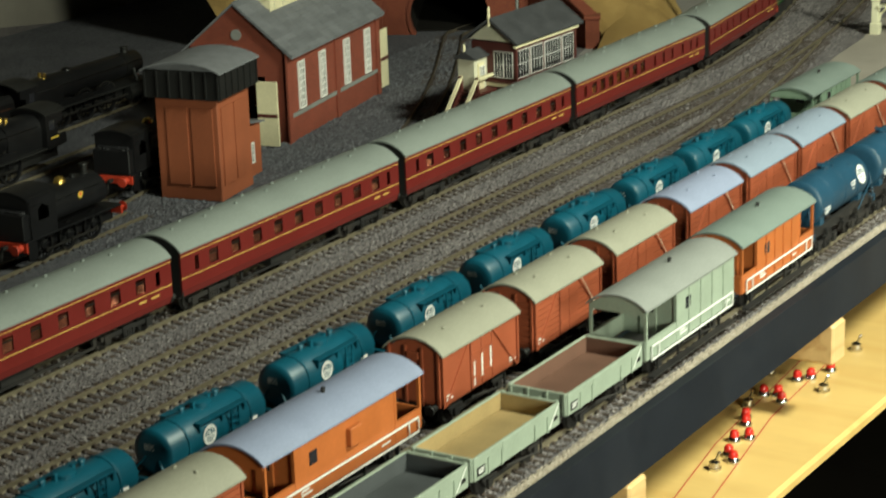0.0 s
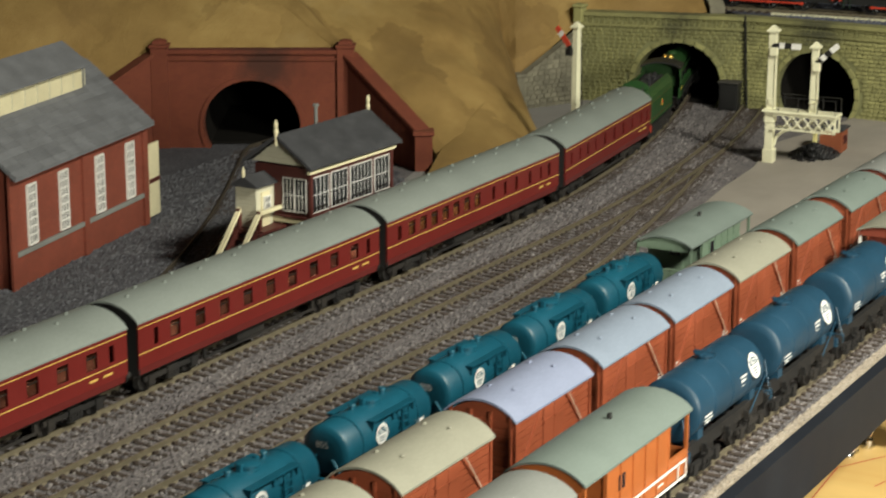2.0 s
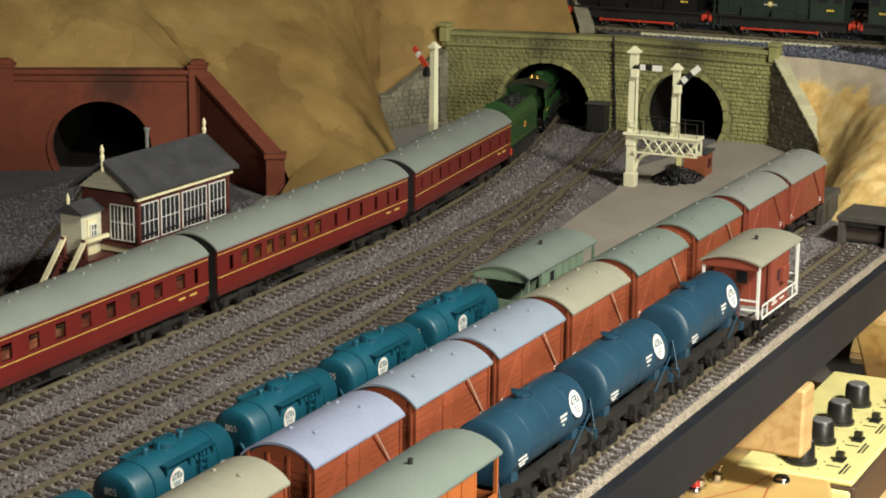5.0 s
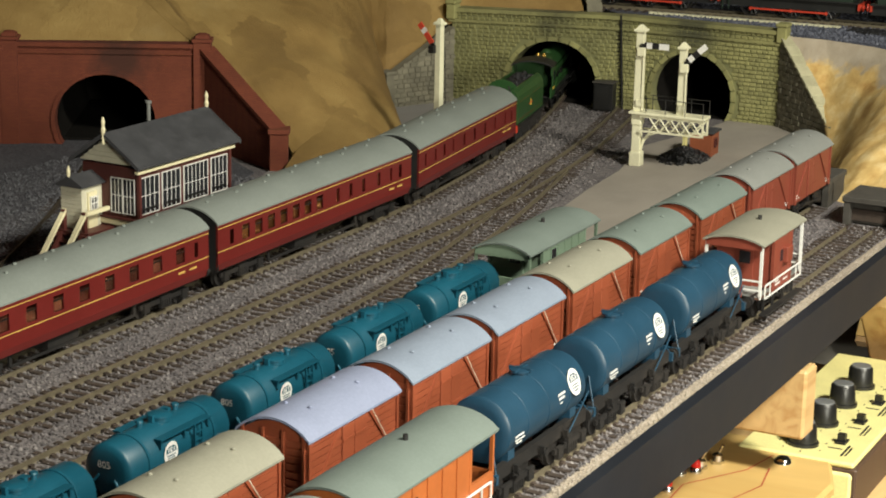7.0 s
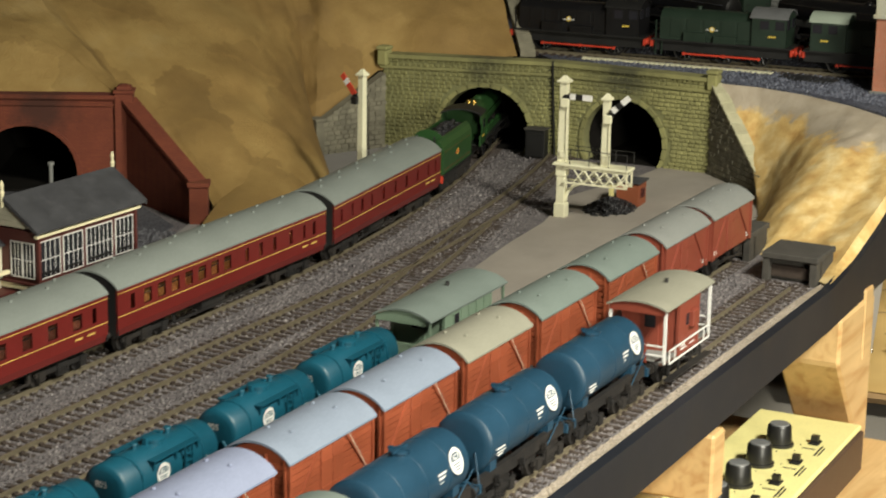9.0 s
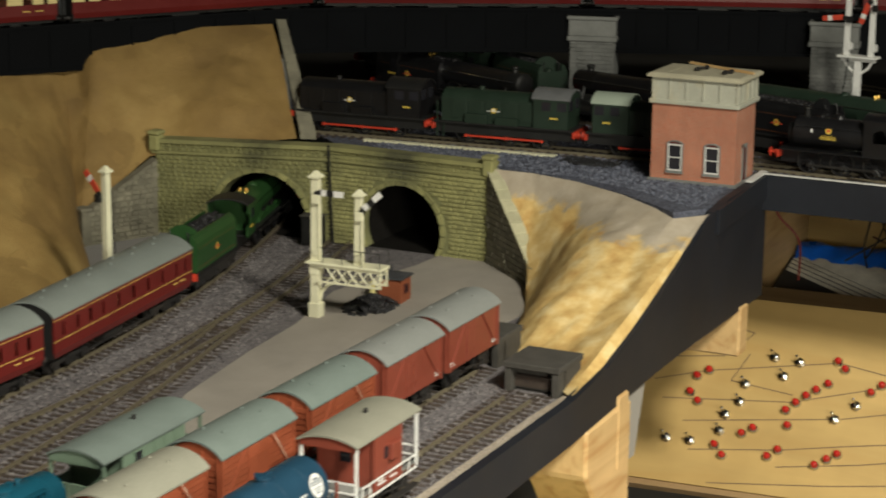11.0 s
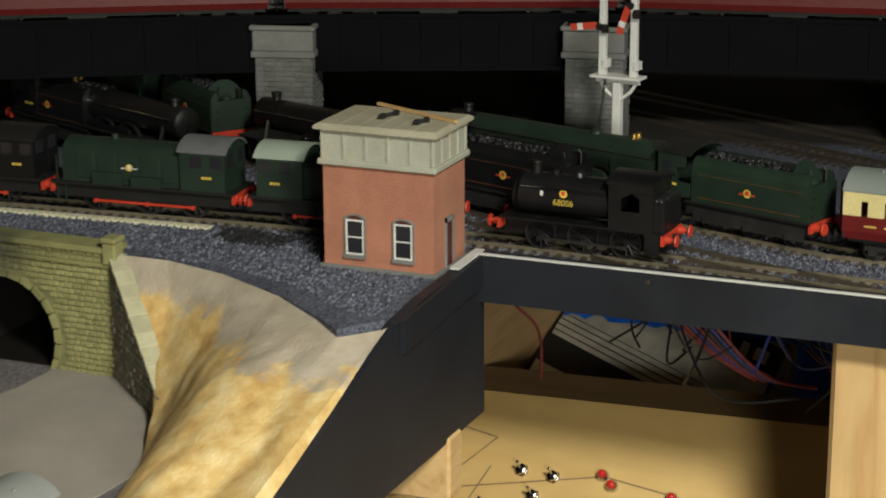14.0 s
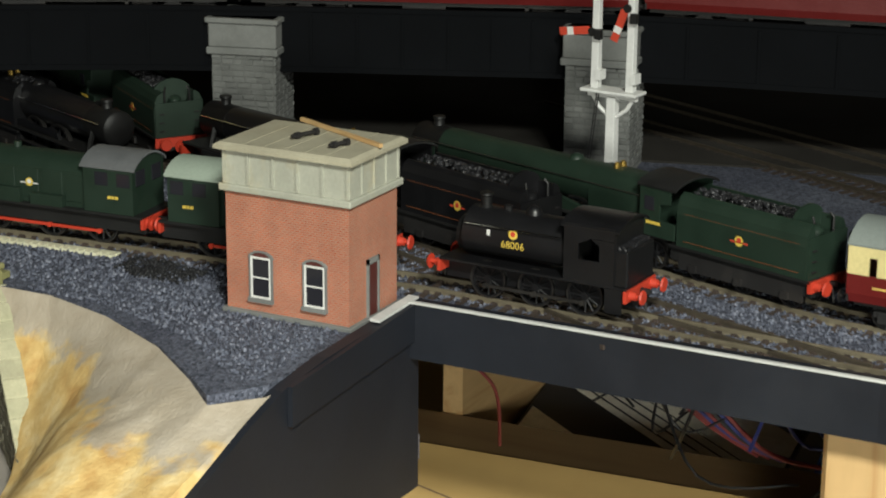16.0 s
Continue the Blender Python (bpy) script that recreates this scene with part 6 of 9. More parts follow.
def express(body, label, pacific=False, lined=True, group="locomotives"):
    """A tender engine, smokebox end at +x: boiler, cab, running plate, wheels."""
    hl = 0.084 if not pacific else 0.096
    t = thing("steam_locomotive", pose(0, 0, 0), label, "locomotive", group)
    z, r, dr = 0.0305, 0.0092, 0.0128
    cab0, cab1 = -hl, -hl + 0.021
    fb1, sb0, sb1 = cab1 + 0.036, hl - 0.030, hl - 0.010
    part("frame", G().box(-hl, hl - 0.001, -0.0065, 0.0065, 0.0075, 0.0175), BLACKPAINT, t)
    part("running_plate", G().box(-hl + 0.004, hl - 0.001, -0.0150, 0.0150, 0.0170, 0.0182), BLACKPAINT, t, bevel=0.0003)
    part("firebox", G().rings([[(x, k * yy, zz) for yy, zz in [(0.0105, 0.018), (0.0112, z), (0.0098, z + 0.007), (0.006, z + 0.0102), (0.0, z + 0.0112), (-0.006, z + 0.0102), (-0.0098, z + 0.007), (-0.0112, z), (-0.0105, 0.018)] for k in (1,)] for x in (cab1 - 0.001, fb1)]), body, t, smooth=True)
    part("boiler", G().turned([(fb1 - 0.001, 0.0108), (sb0, r + 0.0003)], (0, 0, z), "x", 26), body, t, smooth=True)
    for k in range(1, 4):
        x = fb1 + (sb0 - fb1) * k / 4
        part("boiler_band", G().turned([(x - 0.0004, r + 0.0012 - 0.0003 * k), (x + 0.0004, r + 0.0012 - 0.0003 * k)], (0, 0, z), "x", 26), LINING if lined else BLACKPAINT, t)
    part("smokebox", G().turned([(sb0, r + 0.0005), (sb1, r + 0.0005), (sb1 + 0.0006, r), (sb1 + 0.0020, r * 0.6), (sb1 + 0.0024, 0.001)], (0, 0, z), "x", 26), SMOKEBOX, t, smooth=True)
    part("chimney", G().turned([(0, 0.0038), (0.0012, 0.0028), (0.0045, 0.0027), (0.0050, 0.0034), (0.0062, 0.0032)], (sb0 + 0.009, 0, z + r - 0.0012), "z", 16), SMOKEBOX, t, smooth=True)
    part("dome", G().turned([(0, 0.0044), (0.0012, 0.0040), (0.0026, 0.0032), (0.0034, 0.0016), (0.0036, 0.0004)], (fb1 + 0.018, 0, z + r - 0.0002), "z", 16), body, t, smooth=True)
    part("safety_valve", G().turned([(0, 0.0016), (0.0026, 0.0014), (0.0030, 0.0006)], (fb1 - 0.010, 0.0022, z + 0.0108), "z", 10).turned([(0, 0.0016), (0.0026, 0.0014), (0.0030, 0.0006)], (fb1 - 0.010, -0.0022, z + 0.0108), "z", 10), BRASS, t)
    cabg = G()
    for s in (-1, 1):
        cabg.prism([(cab0, 0.0178), (cab1, 0.0178), (cab1, 0.0420), (cab0 + 0.003, 0.0420), (cab0 + 0.003, 0.0345), (cab0 + 0.009, 0.0335), (cab0 + 0.009, 0.0260), (cab0, 0.0255)], "y", s * 0.0148 - 0.0005, s * 0.0148 + 0.0005)
    cabg.prism(bowed(0.0146, 0.0180, 0.0415, 0.0030), "x", cab1 - 0.0012, cab1)
    part("cab", cabg, body, t)
    part("cab_roof", arc_roof(0.0115, 0.0158, 0.0418, 0.0040).turn(pose((cab0 + cab1) / 2 + 0.0005, 0, 0)), BLACKPAINT, t, smooth=True)
    for s in (-1, 1):
        part("cab_window", G().box(cab1 - 0.0085, cab1 - 0.0030, s * 0.0152 - 0.0004, s * 0.0152 + 0.0004, 0.0300, 0.0365), DARK_GLASS, t)
        bars(t, [(cab0 + 0.0085, 0.0235, 0.0085, 0.0014)], s * 0.01535, YELLOW_PRINT)
        part("splasher", G().prism([(-0.038, 0.0182), (0.032, 0.0182), (0.030, 0.0215), (0.022, 0.0235), (0.014, 0.0215), (0.004, 0.0215), (-0.004, 0.0238), (-0.012, 0.0215), (-0.022, 0.0238), (-0.034, 0.0215)], "y", s * 0.0112 - 0.0012, s * 0.0112 + 0.0012), body, t)
        part("cylinder", G().cyl((hl - 0.036, s * 0.0128, 0.0110), (hl - 0.019, s * 0.0128, 0.0110), 0.0044, n=16).box(hl - 0.036, hl - 0.019, s * 0.0128 - 0.0030, s * 0.0128 + 0.0030, 0.0110, 0.0172), BLACKPAINT, t)
        part("piston_rod", G().box(-0.012, hl - 0.036, s * 0.0128 - 0.0005, s * 0.0128 + 0.0005, 0.0104, 0.0116), WHEEL_STEEL, t)
        part("steam_pipe", G().path([(sb0 + 0.008, s * 0.0085, z - 0.002), (sb0 + 0.008, s * 0.0115, 0.0180)], 0.0015), BLACKPAINT, t)
        part("handrail", G().path([(cab1 + 0.004, s * 0.0112, z + 0.0035), (sb1 - 0.002, s * 0.0105, z + 0.0035)], 0.0003), CHROME, t)
        if pacific:
            part("smoke_deflector", G().box(sb0 - 0.002, sb1 + 0.003, s * 0.0140 - 0.0003, s * 0.0140 + 0.0003, 0.0182, 0.0345), body, t)
        for x in (-0.030, 0.0, 0.026):
            spoked(t, x, s * 0.0080, dr)
        for x in (hl - 0.024, hl - 0.010):
            spoked(t, x, s * 0.0080, 0.0062, name="bogie_wheel", spokes=8)
        if pacific:
            spoked(t, -hl + 0.016, s * 0.0080, 0.0068, name="trailing_wheel", spokes=8)
    side_rods(t, [-0.030, 0.0, 0.026], dr)
    buffer_beam(t, hl - 0.001, 1)
    return t


def tender(body, label, hl=0.043, coal=True, group="locomotives"):
    t = thing("tender", pose(0, 0, 0), label, "tender", group)
    part("frame", G().box(-hl, hl, -0.0128, 0.0128, 0.0085, 0.0150), BLACKPAINT, t)
    part("running_plate", G().box(-hl, hl, -0.0150, 0.0150, 0.0150, 0.0160), BLACKPAINT, t)
    part("tank", G().prism([(-0.0140, 0.0160), (-0.0142, 0.0310), (-0.0136, 0.0355), (-0.0120, 0.0390), (-0.0098, 0.0405), (-0.0088, 0.0405), (-0.0088, 0.0330), (0.0088, 0.0330), (0.0088, 0.0405), (0.0098, 0.0405), (0.0120, 0.0390), (0.0136, 0.0355), (0.0142, 0.0310), (0.0140, 0.0160)], "x", -hl + 0.003, hl - 0.004), body, t)
    part("end_plate", G().box(-hl + 0.002, -hl + 0.0032, -0.0138, 0.0138, 0.0160, 0.0350), body, t)
    for sy in (-1, 1):
        part("lining", G().box(-hl + 0.007, hl - 0.008, sy * 0.01412, sy * 0.01424, 0.0186, 0.0189).box(-hl + 0.007, hl - 0.008, sy * 0.01382, sy * 0.01412, 0.0315, 0.0318), LINING_DIM, t)
        cm = part("crest", G().turned([(-0.0001, 0.0024), (0.0001, 0.0024)], (0, sy * 0.0141, 0.0258), "y", 16), YELLOW_PRINT, t)
        part("crest_centre", G().turned([(-0.0002, 0.0013), (0.0002, 0.0013)], (0, sy * 0.0141, 0.0262), "y", 12).box(-0.0050, 0.0050, sy * 0.0141 - 0.0001, sy * 0.0141 + 0.0001, 0.0248, 0.0257), SIGNAL_RED, cm)
        part("axle_frame", G().box(-hl + 0.005, hl - 0.005, sy * 0.0125 - 0.0006, sy * 0.0125 + 0.0006, 0.0050, 0.0125), CHASSIS, t)
        for x in (-0.026, 0.0, 0.026):
            spoked(t, x, sy * 0.0080, 0.0068, name="tender_wheel", spokes=10)
            part("axle_box", G().box(x - 0.002, x + 0.002, sy * 0.0136 - 0.0008, sy * 0.0136 + 0.0008, 0.0050, 0.0085), CHASSIS, t)
        for k in range(3):
            part("rear_step", G().box(-hl + 0.0012, -hl + 0.0022, sy * 0.010 - 0.0014, sy * 0.010 + 0.0014, 0.019 + 0.0048 * k, 0.0196 + 0.0048 * k), CHASSIS, t)
    rr = random.Random(11)
    lump = G()
    if coal:
        for _ in range(260):
            x, y = rr.uniform(-hl + 0.016, hl - 0.006), rr.uniform(-0.0080, 0.0080)
            zc = 0.0360 + 0.0040 * (1 - (y / 0.0095) ** 2) + 0.0010 * rr.random()
            lump.ball((x, y, zc), rr.uniform(0.0009, 0.0018), rr.uniform(0.6, 1.0), 6)
        lump.box(-hl + 0.016, hl - 0.005, -0.0084, 0.0084, 0.0325, 0.0365)
    else:
        lump.box(-hl + 0.006, hl - 0.006, -0.0084, 0.0084, 0.0325, 0.0345)
    part("coal_load", lump, COAL, t)
    part("filler_dome", G().turned([(0, 0.0036), (0.0030, 0.0036), (0.0046, 0.0018), (0.0048, 0.0004)], (-hl + 0.009, 0, 0.0325), "z", 14), body, t, smooth=True)
    part("bulkhead", G().prism(bowed(0.0100, 0.0325, 0.0415, 0.0045), "x", -hl + 0.013, -hl + 0.0145), body, t)
    for sy in (-1, 1):
        part("vent_pipe", G().path([(-hl + 0.005, sy * 0.0072, 0.033), (-hl + 0.005, sy * 0.0072, 0.0405), (-hl + 0.0065, sy * 0.0062, 0.0425)], 0.0006), BLACKPAINT, t)
    buffer_beam(t, -hl + 0.001, -1)
    return t


def saddle_tank(label, number, dome=LOCO_BLACK):
    hl = 0.046
    t = thing("steam_locomotive", pose(0, 0, 0), label, "locomotive", "locomotives")
    part("frame", G().box(-hl, hl, -0.0070, 0.0070, 0.0065, 0.0165), LOCO_BLACK, t)
    part("running_plate", G().box(-hl, hl, -0.0148, 0.0148, 0.0160, 0.0172), LOCO_BLACK, t, bevel=0.0003)
    zc = 0.0285
    part("saddle", G().rings([[(x, 0.0122 * math.cos(a), zc + 0.0112 * math.sin(a)) for a in [radians(-35 + 250 * i / 18) for i in range(19)]] for x in (-0.016, 0.036)]), LOCO_BLACK, t, smooth=True)
    part("boiler", G().turned([(-0.018, 0.0085), (0.0375, 0.0085), (0.041, 0.0080), (0.0425, 0.0040)], (0, 0, zc - 0.002), "x", 20), SMOKEBOX, t, smooth=True)
    part("chimney", G().turned([(0, 0.0034), (0.001, 0.0025), (0.0050, 0.0025), (0.0056, 0.0032), (0.0066, 0.0030)], (0.030, 0, zc + 0.0108), "z", 14), SMOKEBOX, t, smooth=True)
    part("dome", G().turned([(0, 0.0038), (0.0016, 0.0035), (0.0032, 0.0024), (0.0040, 0.0006)], (0.006, 0, zc + 0.0108), "z", 14), dome, t, smooth=True)
    part("filler", G().turned([(0, 0.0020), (0.0020, 0.0020), (0.0024, 0.0012)], (0.019, 0, zc + 0.0109), "z", 12), LOCO_BLACK, t)
    cg = G()
    for s in (-1, 1):
        cg.prism([(-0.040, 0.0170), (-0.016, 0.0170), (-0.016, 0.0425), (-0.040, 0.0425), (-0.040, 0.0370), (-0.0290, 0.0370), (-0.0230, 0.0340), (-0.0230, 0.0270), (-0.0330, 0.0270), (-0.0330, 0.0340), (-0.0290, 0.0368), (-0.040, 0.0368)], "y", s * 0.0140 - 0.0005, s * 0.0140 + 0.0005)
    cg.prism(bowed(0.0138, 0.0170, 0.0415, 0.0028), "x", -0.0172, -0.0160)
    cg.prism(bowed(0.0138, 0.0170, 0.0415, 0.0028), "x", -0.0405, -0.0393)
    part("cab", cg, LOCO_BLACK, t)
    part("cab_roof", arc_roof(0.0140, 0.0150, 0.0418, 0.0038).turn(pose(-0.0285, 0, 0)), LOCO_BLACK, t, smooth=True)
    part("bunker", G().box(-hl, -0.040, -0.0135, 0.0135, 0.0170, 0.0330), LOCO_BLACK, t, bevel=0.0006)
    part("bunker_coal", G().box(-hl + 0.001, -0.040, -0.011, 0.011, 0.0325, 0.0345), COAL, t)
    for s in (-1, 1):
        cm = part("crest", G().turned([(-0.0001, 0.0022), (0.0001, 0.0022)], (0.010, s * 0.0123, 0.0322), "y", 16), YELLOW_PRINT, t)
        part("crest_centre", G().turned([(-0.0002, 0.0012), (0.0002, 0.0012)], (0.010, s * 0.0123, 0.0324), "y", 10), SIGNAL_RED, cm)
        for x in (-0.024, 0.0, 0.024):
            spoked(t, x, s * 0.0080, 0.0088)
        part("handrail", G().path([(-0.014, s * 0.0128, 0.0345), (0.034, s * 0.0128, 0.0345)], 0.0003), CHROME, t)
        part("step", G().box(-0.044, -0.036, s * 0.0140 - 0.0004, s * 0.0140 + 0.0004, 0.0050, 0.0160), LOCO_BLACK, t)
    if number:
        writing("engine_number", number, 0.0046, pose(0.010, 0.0126, 0.0272, 90, 0, 180), YELLOW_PRINT, t, "yellow engine number")
    if number:
        part("white_patch", G().box(0.0215, 0.0230, 0.0122, 0.0125, 0.0302, 0.0328), DECAL, t)
    side_rods(t, [-0.024, 0.0, 0.024], 0.0088)
    buffer_beam(t, hl - 0.001, 1)
    buffer_beam(t, -hl + 0.001, -1)
    return t


def diesel_shunter(body, label, cabroof=CAB_GREY, number=""):
    """A centre-bonnet diesel shunter, cab at -x."""
    hl = 0.056
    t = thing("diesel_shunter", pose(0, 0, 0), label, "locomotive", "locomotives")
    part("frame", G().box(-hl, hl, -0.0120, 0.0120, 0.0080, 0.0160), BLACKPAINT, t)
    part("running_plate", G().box(-hl, hl, -0.0155, 0.0155, 0.0158, 0.0170), BLACKPAINT, t)
    part("bonnet", G().prism(bowed(0.0118, 0.0170, 0.0345, 0.0062), "x", -0.024, hl - 0.006), body, t, smooth=True)
    part("cab", G().prism(bowed(0.0146, 0.0170, 0.0400, 0.0050), "x", -hl + 0.005, -0.024), body, t)
    part("cab_roof", arc_roof(0.0150, 0.0152, 0.0396, 0.0060).turn(pose(-0.0375, 0, 0)), cabroof, t, smooth=True)
    for s in (-1, 1):
        for x in (-0.046, -0.034):
            part("cab_window", G().box(x - 0.0035, x + 0.0035, s * 0.0146 - 0.0003, s * 0.0146 + 0.0003, 0.0305, 0.0370), DARK_GLASS, t)
        for k in range(5):
            x = -0.018 + 0.0135 * k
            part("bonnet_door", G().box(x - 0.0058, x + 0.0058, s * 0.0118 - 0.0004, s * 0.0118 + 0.0004, 0.0195, 0.0335), body, t, bevel=0.0002)
        part("battery_box", G().box(0.012, 0.030, s * 0.0138 - 0.0016, s * 0.0138 + 0.0016, 0.0170, 0.0240), body, t)
        part("foot_box", G().box(-0.012, 0.006, s * 0.0138 - 0.0016, s * 0.0138 + 0.0016, 0.0170, 0.0225), body, t)
        for x in (-0.030, -0.002, 0.030):
            spoked(t, x, s * 0.0080, 0.0092)
        cm = part("crest", G().turned([(-0.0001, 0.0021), (0.0001, 0.0021)], (0.008, s * 0.0124, 0.0270), "y", 14), YELLOW_PRINT, t)
        part("crest_centre", G().turned([(-0.0002, 0.0012), (0.0002, 0.0012)], (0.008, s * 0.0124, 0.0272), "y", 10).box(0.003, 0.013, s * 0.0124 - 0.0001, s * 0.0124 + 0.0001, 0.0262, 0.0268), DECAL, cm)
        bars(t, [(-0.0430, 0.0242, 0.0018, 0.0014), (-0.0408, 0.0242, 0.0014, 0.0014), (-0.0390, 0.0242, 0.0018, 0.0014)], s * 0.0147, YELLOW_PRINT)
        part("ladder", G().box(hl - 0.004, hl - 0.003, s * 0.0138 - 0.0003, s * 0.0138 + 0.0003, 0.0050, 0.0320).box(hl - 0.009, hl - 0.008, s * 0.0138 - 0.0003, s * 0.0138 + 0.0003, 0.0050, 0.0170), body, t)
    for x in (-0.052,):
        for y in (-0.0075, 0.0075):
            part("end_window", G().box(-hl + 0.0046, -hl + 0.0052, y - 0.0040, y + 0.0040, 0.0305, 0.0380), DARK_GLASS, t)
    part("exhaust", G().turned([(0, 0.0020), (0.003, 0.0020)], (0.022, 0, 0.0400), "z", 10), body, t)
    part("radiator", G().box(hl - 0.0062, hl - 0.0052, -0.0085, 0.0085, 0.0190, 0.0360), BLACKPAINT, t)
    side_rods(t, [-0.030, -0.002, 0.030], 0.0088, red=True)
    buffer_beam(t, hl - 0.001, 1)
    buffer_beam(t, -hl + 0.001, -1)
    return t


# the moving train's engine, at the tunnel
e = express(LOCO_GREEN, "dark green express steam engine running into the tunnel")
e.matrix_basis = on_path(y_m2, 0.680, 0.055)
tn = tender(LOCO_GREEN, "dark green tender with crest and coal, behind the engine")
tn.matrix_basis = on_path(y_m2, 0.542, 0.028)

# engine yard on the lower board
pn = saddle_tank("black tank engine with brass dome, bunker first, in the yard", "", BRASS)
pn.matrix_basis = pose(-0.302, 0.343, RAIL_TOP, 0, 0, 3)
copy_thing(pn, pose(-0.157, 0.392, RAIL_TOP, 0, 0, 11))
k1 = express(LOCO_BLACK, "black steam engine with brass safety valves", lined=False)
k1.matrix_basis = pose(-0.235, 0.478, RAIL_TOP, 0, 0, 183.5)
kt = tender(LOCO_BLACK, "black tender coupled to a steam engine")
kt.matrix_basis = pose(-0.169, 0.546, RAIL_TOP, 0, 0, 2.9)
copy_thing(k1, pose(-0.039, 0.557, RAIL_TOP, 0, 0, 2.9))
copy_thing(k1, pose(-0.314, 0.535, RAIL_TOP, 0, 0, 2.9))

# upper yard
U = Z_UP + 0.003


def upper(fn, y0, y1, label, dim=False):
    """A track on the upper board: x = fn(y)."""
    return track(lambda s: fn(s), y0, y1, label, (9, 9) if dim else (-0.36, 0.1), Z_UP, Matrix(((0, 1, 0, 0), (1, 0, 0, 0), (0, 0, 1, 0), (0, 0, 0, 1))), rail=RAIL_DIM if dim else None)


def x_front(y):
    return 0.7800 - 0.080 * y + (0.128 * (y + 0.095) if y < -0.095 else 0.0)


def x_second(y):
    return 0.8305 + (0.34 if y > -0.272 else 0.065) * (y + 0.272)


def x_third(y):
    return 0.8400 + 0.34 * (y + 0.083)


upper(x_front, -0.95, 0.32, "upper yard track along the board edge")
upper(x_second, -0.95, 0.20, "second track of the upper yard")
upper(x_third, -0.30, 0.28, "third track of the upper yard", True)
upper(lambda y: 0.914 + 0.47 * (y - 0.119), -0.20, 0.34, "track under the viaduct", True)
upper(lambda y: 1.074 + 0.47 * (y + 0.166), -0.60, 0.02, "far track behind the viaduct", True)
upper(lambda y: 1.129 + 0.47 * (y + 0.166), -0.70, 0.02, "far track behind the viaduct", True)


def across(fn, y, half, flip=False, z=U):
    """Vehicles on the upper board; +x of the vehicle points to +y, or to -y when flipped."""
    a, b = fn(y - half), fn(y + half)
    h = math.degrees(math.atan2(2 * half, b - a))
    return pose((a + b) / 2, y, z, 0, 0, h + (180 if flip else 0))


d1 = diesel_shunter(LOCO_BLACK, "black diesel shunter with red buffer beams", BLACKPAINT)
d1.matrix_basis = across(x_front, 0.2228, 0.03)
d2 = diesel_shunter(LOCO_DARK_GREEN, "dark green diesel shunter with a grey cab roof")
d2.matrix_basis = across(x_front, 0.1056, 0.03)
d3 = diesel_shunter(LOCO_DARK_GREEN, "small dark green shunter with a pale cab roof", ROOF_PALE)
d3.matrix_basis = across(x_front, -0.0150, 0.03, True)
s1 = saddle_tank("black saddle tank engine with yellow number 68006", "68006")
s1.matrix_basis = across(x_front, -0.1504, 0.02)
p1 = express(LOCO_DARK_GREEN, "dark green pacific engine behind the saddle tank", True)
p1.matrix_basis = across(x_second, -0.1021, 0.05)
pt = tender(LOCO_DARK_GREEN, "dark green tender with crest and glossy coal", hl=0.040)
pt.matrix_basis = across(x_second, -0.2275, 0.025)
copy_thing(kt, across(x_third, -0.0913, 0.025))
copy_thing(k1, across(x_third, 0.0308, 0.05))
copy_thing(k1, pose(0.885, 0.198, U, 0, 0, 247))
copy_thing(pt, pose(0.931, 0.158, U, 0, 0, 54))
copy_thing(p1, pose(0.990, 0.277, U, 0, 0, 61))
copy_thing(kt, pose(0.905, 0.246, U, 0, 0, 247))
cc = coach("carmine and cream coach at the end of the upper track", CARMINE, COACH_CREAM, corridor, group="coaches", lined=False)
cc.matrix_basis = across(x_second, -0.3880, 0.09)
strip = G().box(0.0, 0.004, 0.0, 0.155, 0, 0.0012)
for k in range(36):
    strip.box(-0.0035, 0.0005, 0.0005 + 0.0043 * k, 0.0030 + 0.0043 * k, 0, 0.0016)
solid("edge_strip", strip, SIGNAL_CREAM, "cream toothed strip of bare sleeper webs beside the track", "strip", m=pose(0.7570, 0.061, Z_UP, 0, 0, 4.4))


def via_pose(s, half, off=0.001):
    """A coach standing on the viaduct, s metres along its line."""
    ds = [0.0]
    for a, b in zip(VLINE, VLINE[1:]):
        ds.append(ds[-1] + (b - a).length)

    def at(q):
        for i in range(len(ds) - 1):
            if ds[i + 1] >= q:
                return VLINE[i].lerp(VLINE[i + 1], (q - ds[i]) / (ds[i + 1] - ds[i]))
        return VLINE[-1]

    a, b = at(s - half), at(s + half)
    d = b - a
    m = (a + b) / 2
    return pose(m.x, m.y, 0.1465, 0, 0, math.degrees(math.atan2(d.y, d.x)))


v1 = coach("carmine and cream coach on the viaduct", CARMINE, COACH_CREAM, corridor, half=0.1065, group="viaduct coaches", lined=False)
v1.matrix_basis = via_pose(0.924, 0.075)
for s in (0.4725, 0.6975, 1.1485, 1.372, 1.597):
    copy_thing(v1, via_pose(s, 0.075))


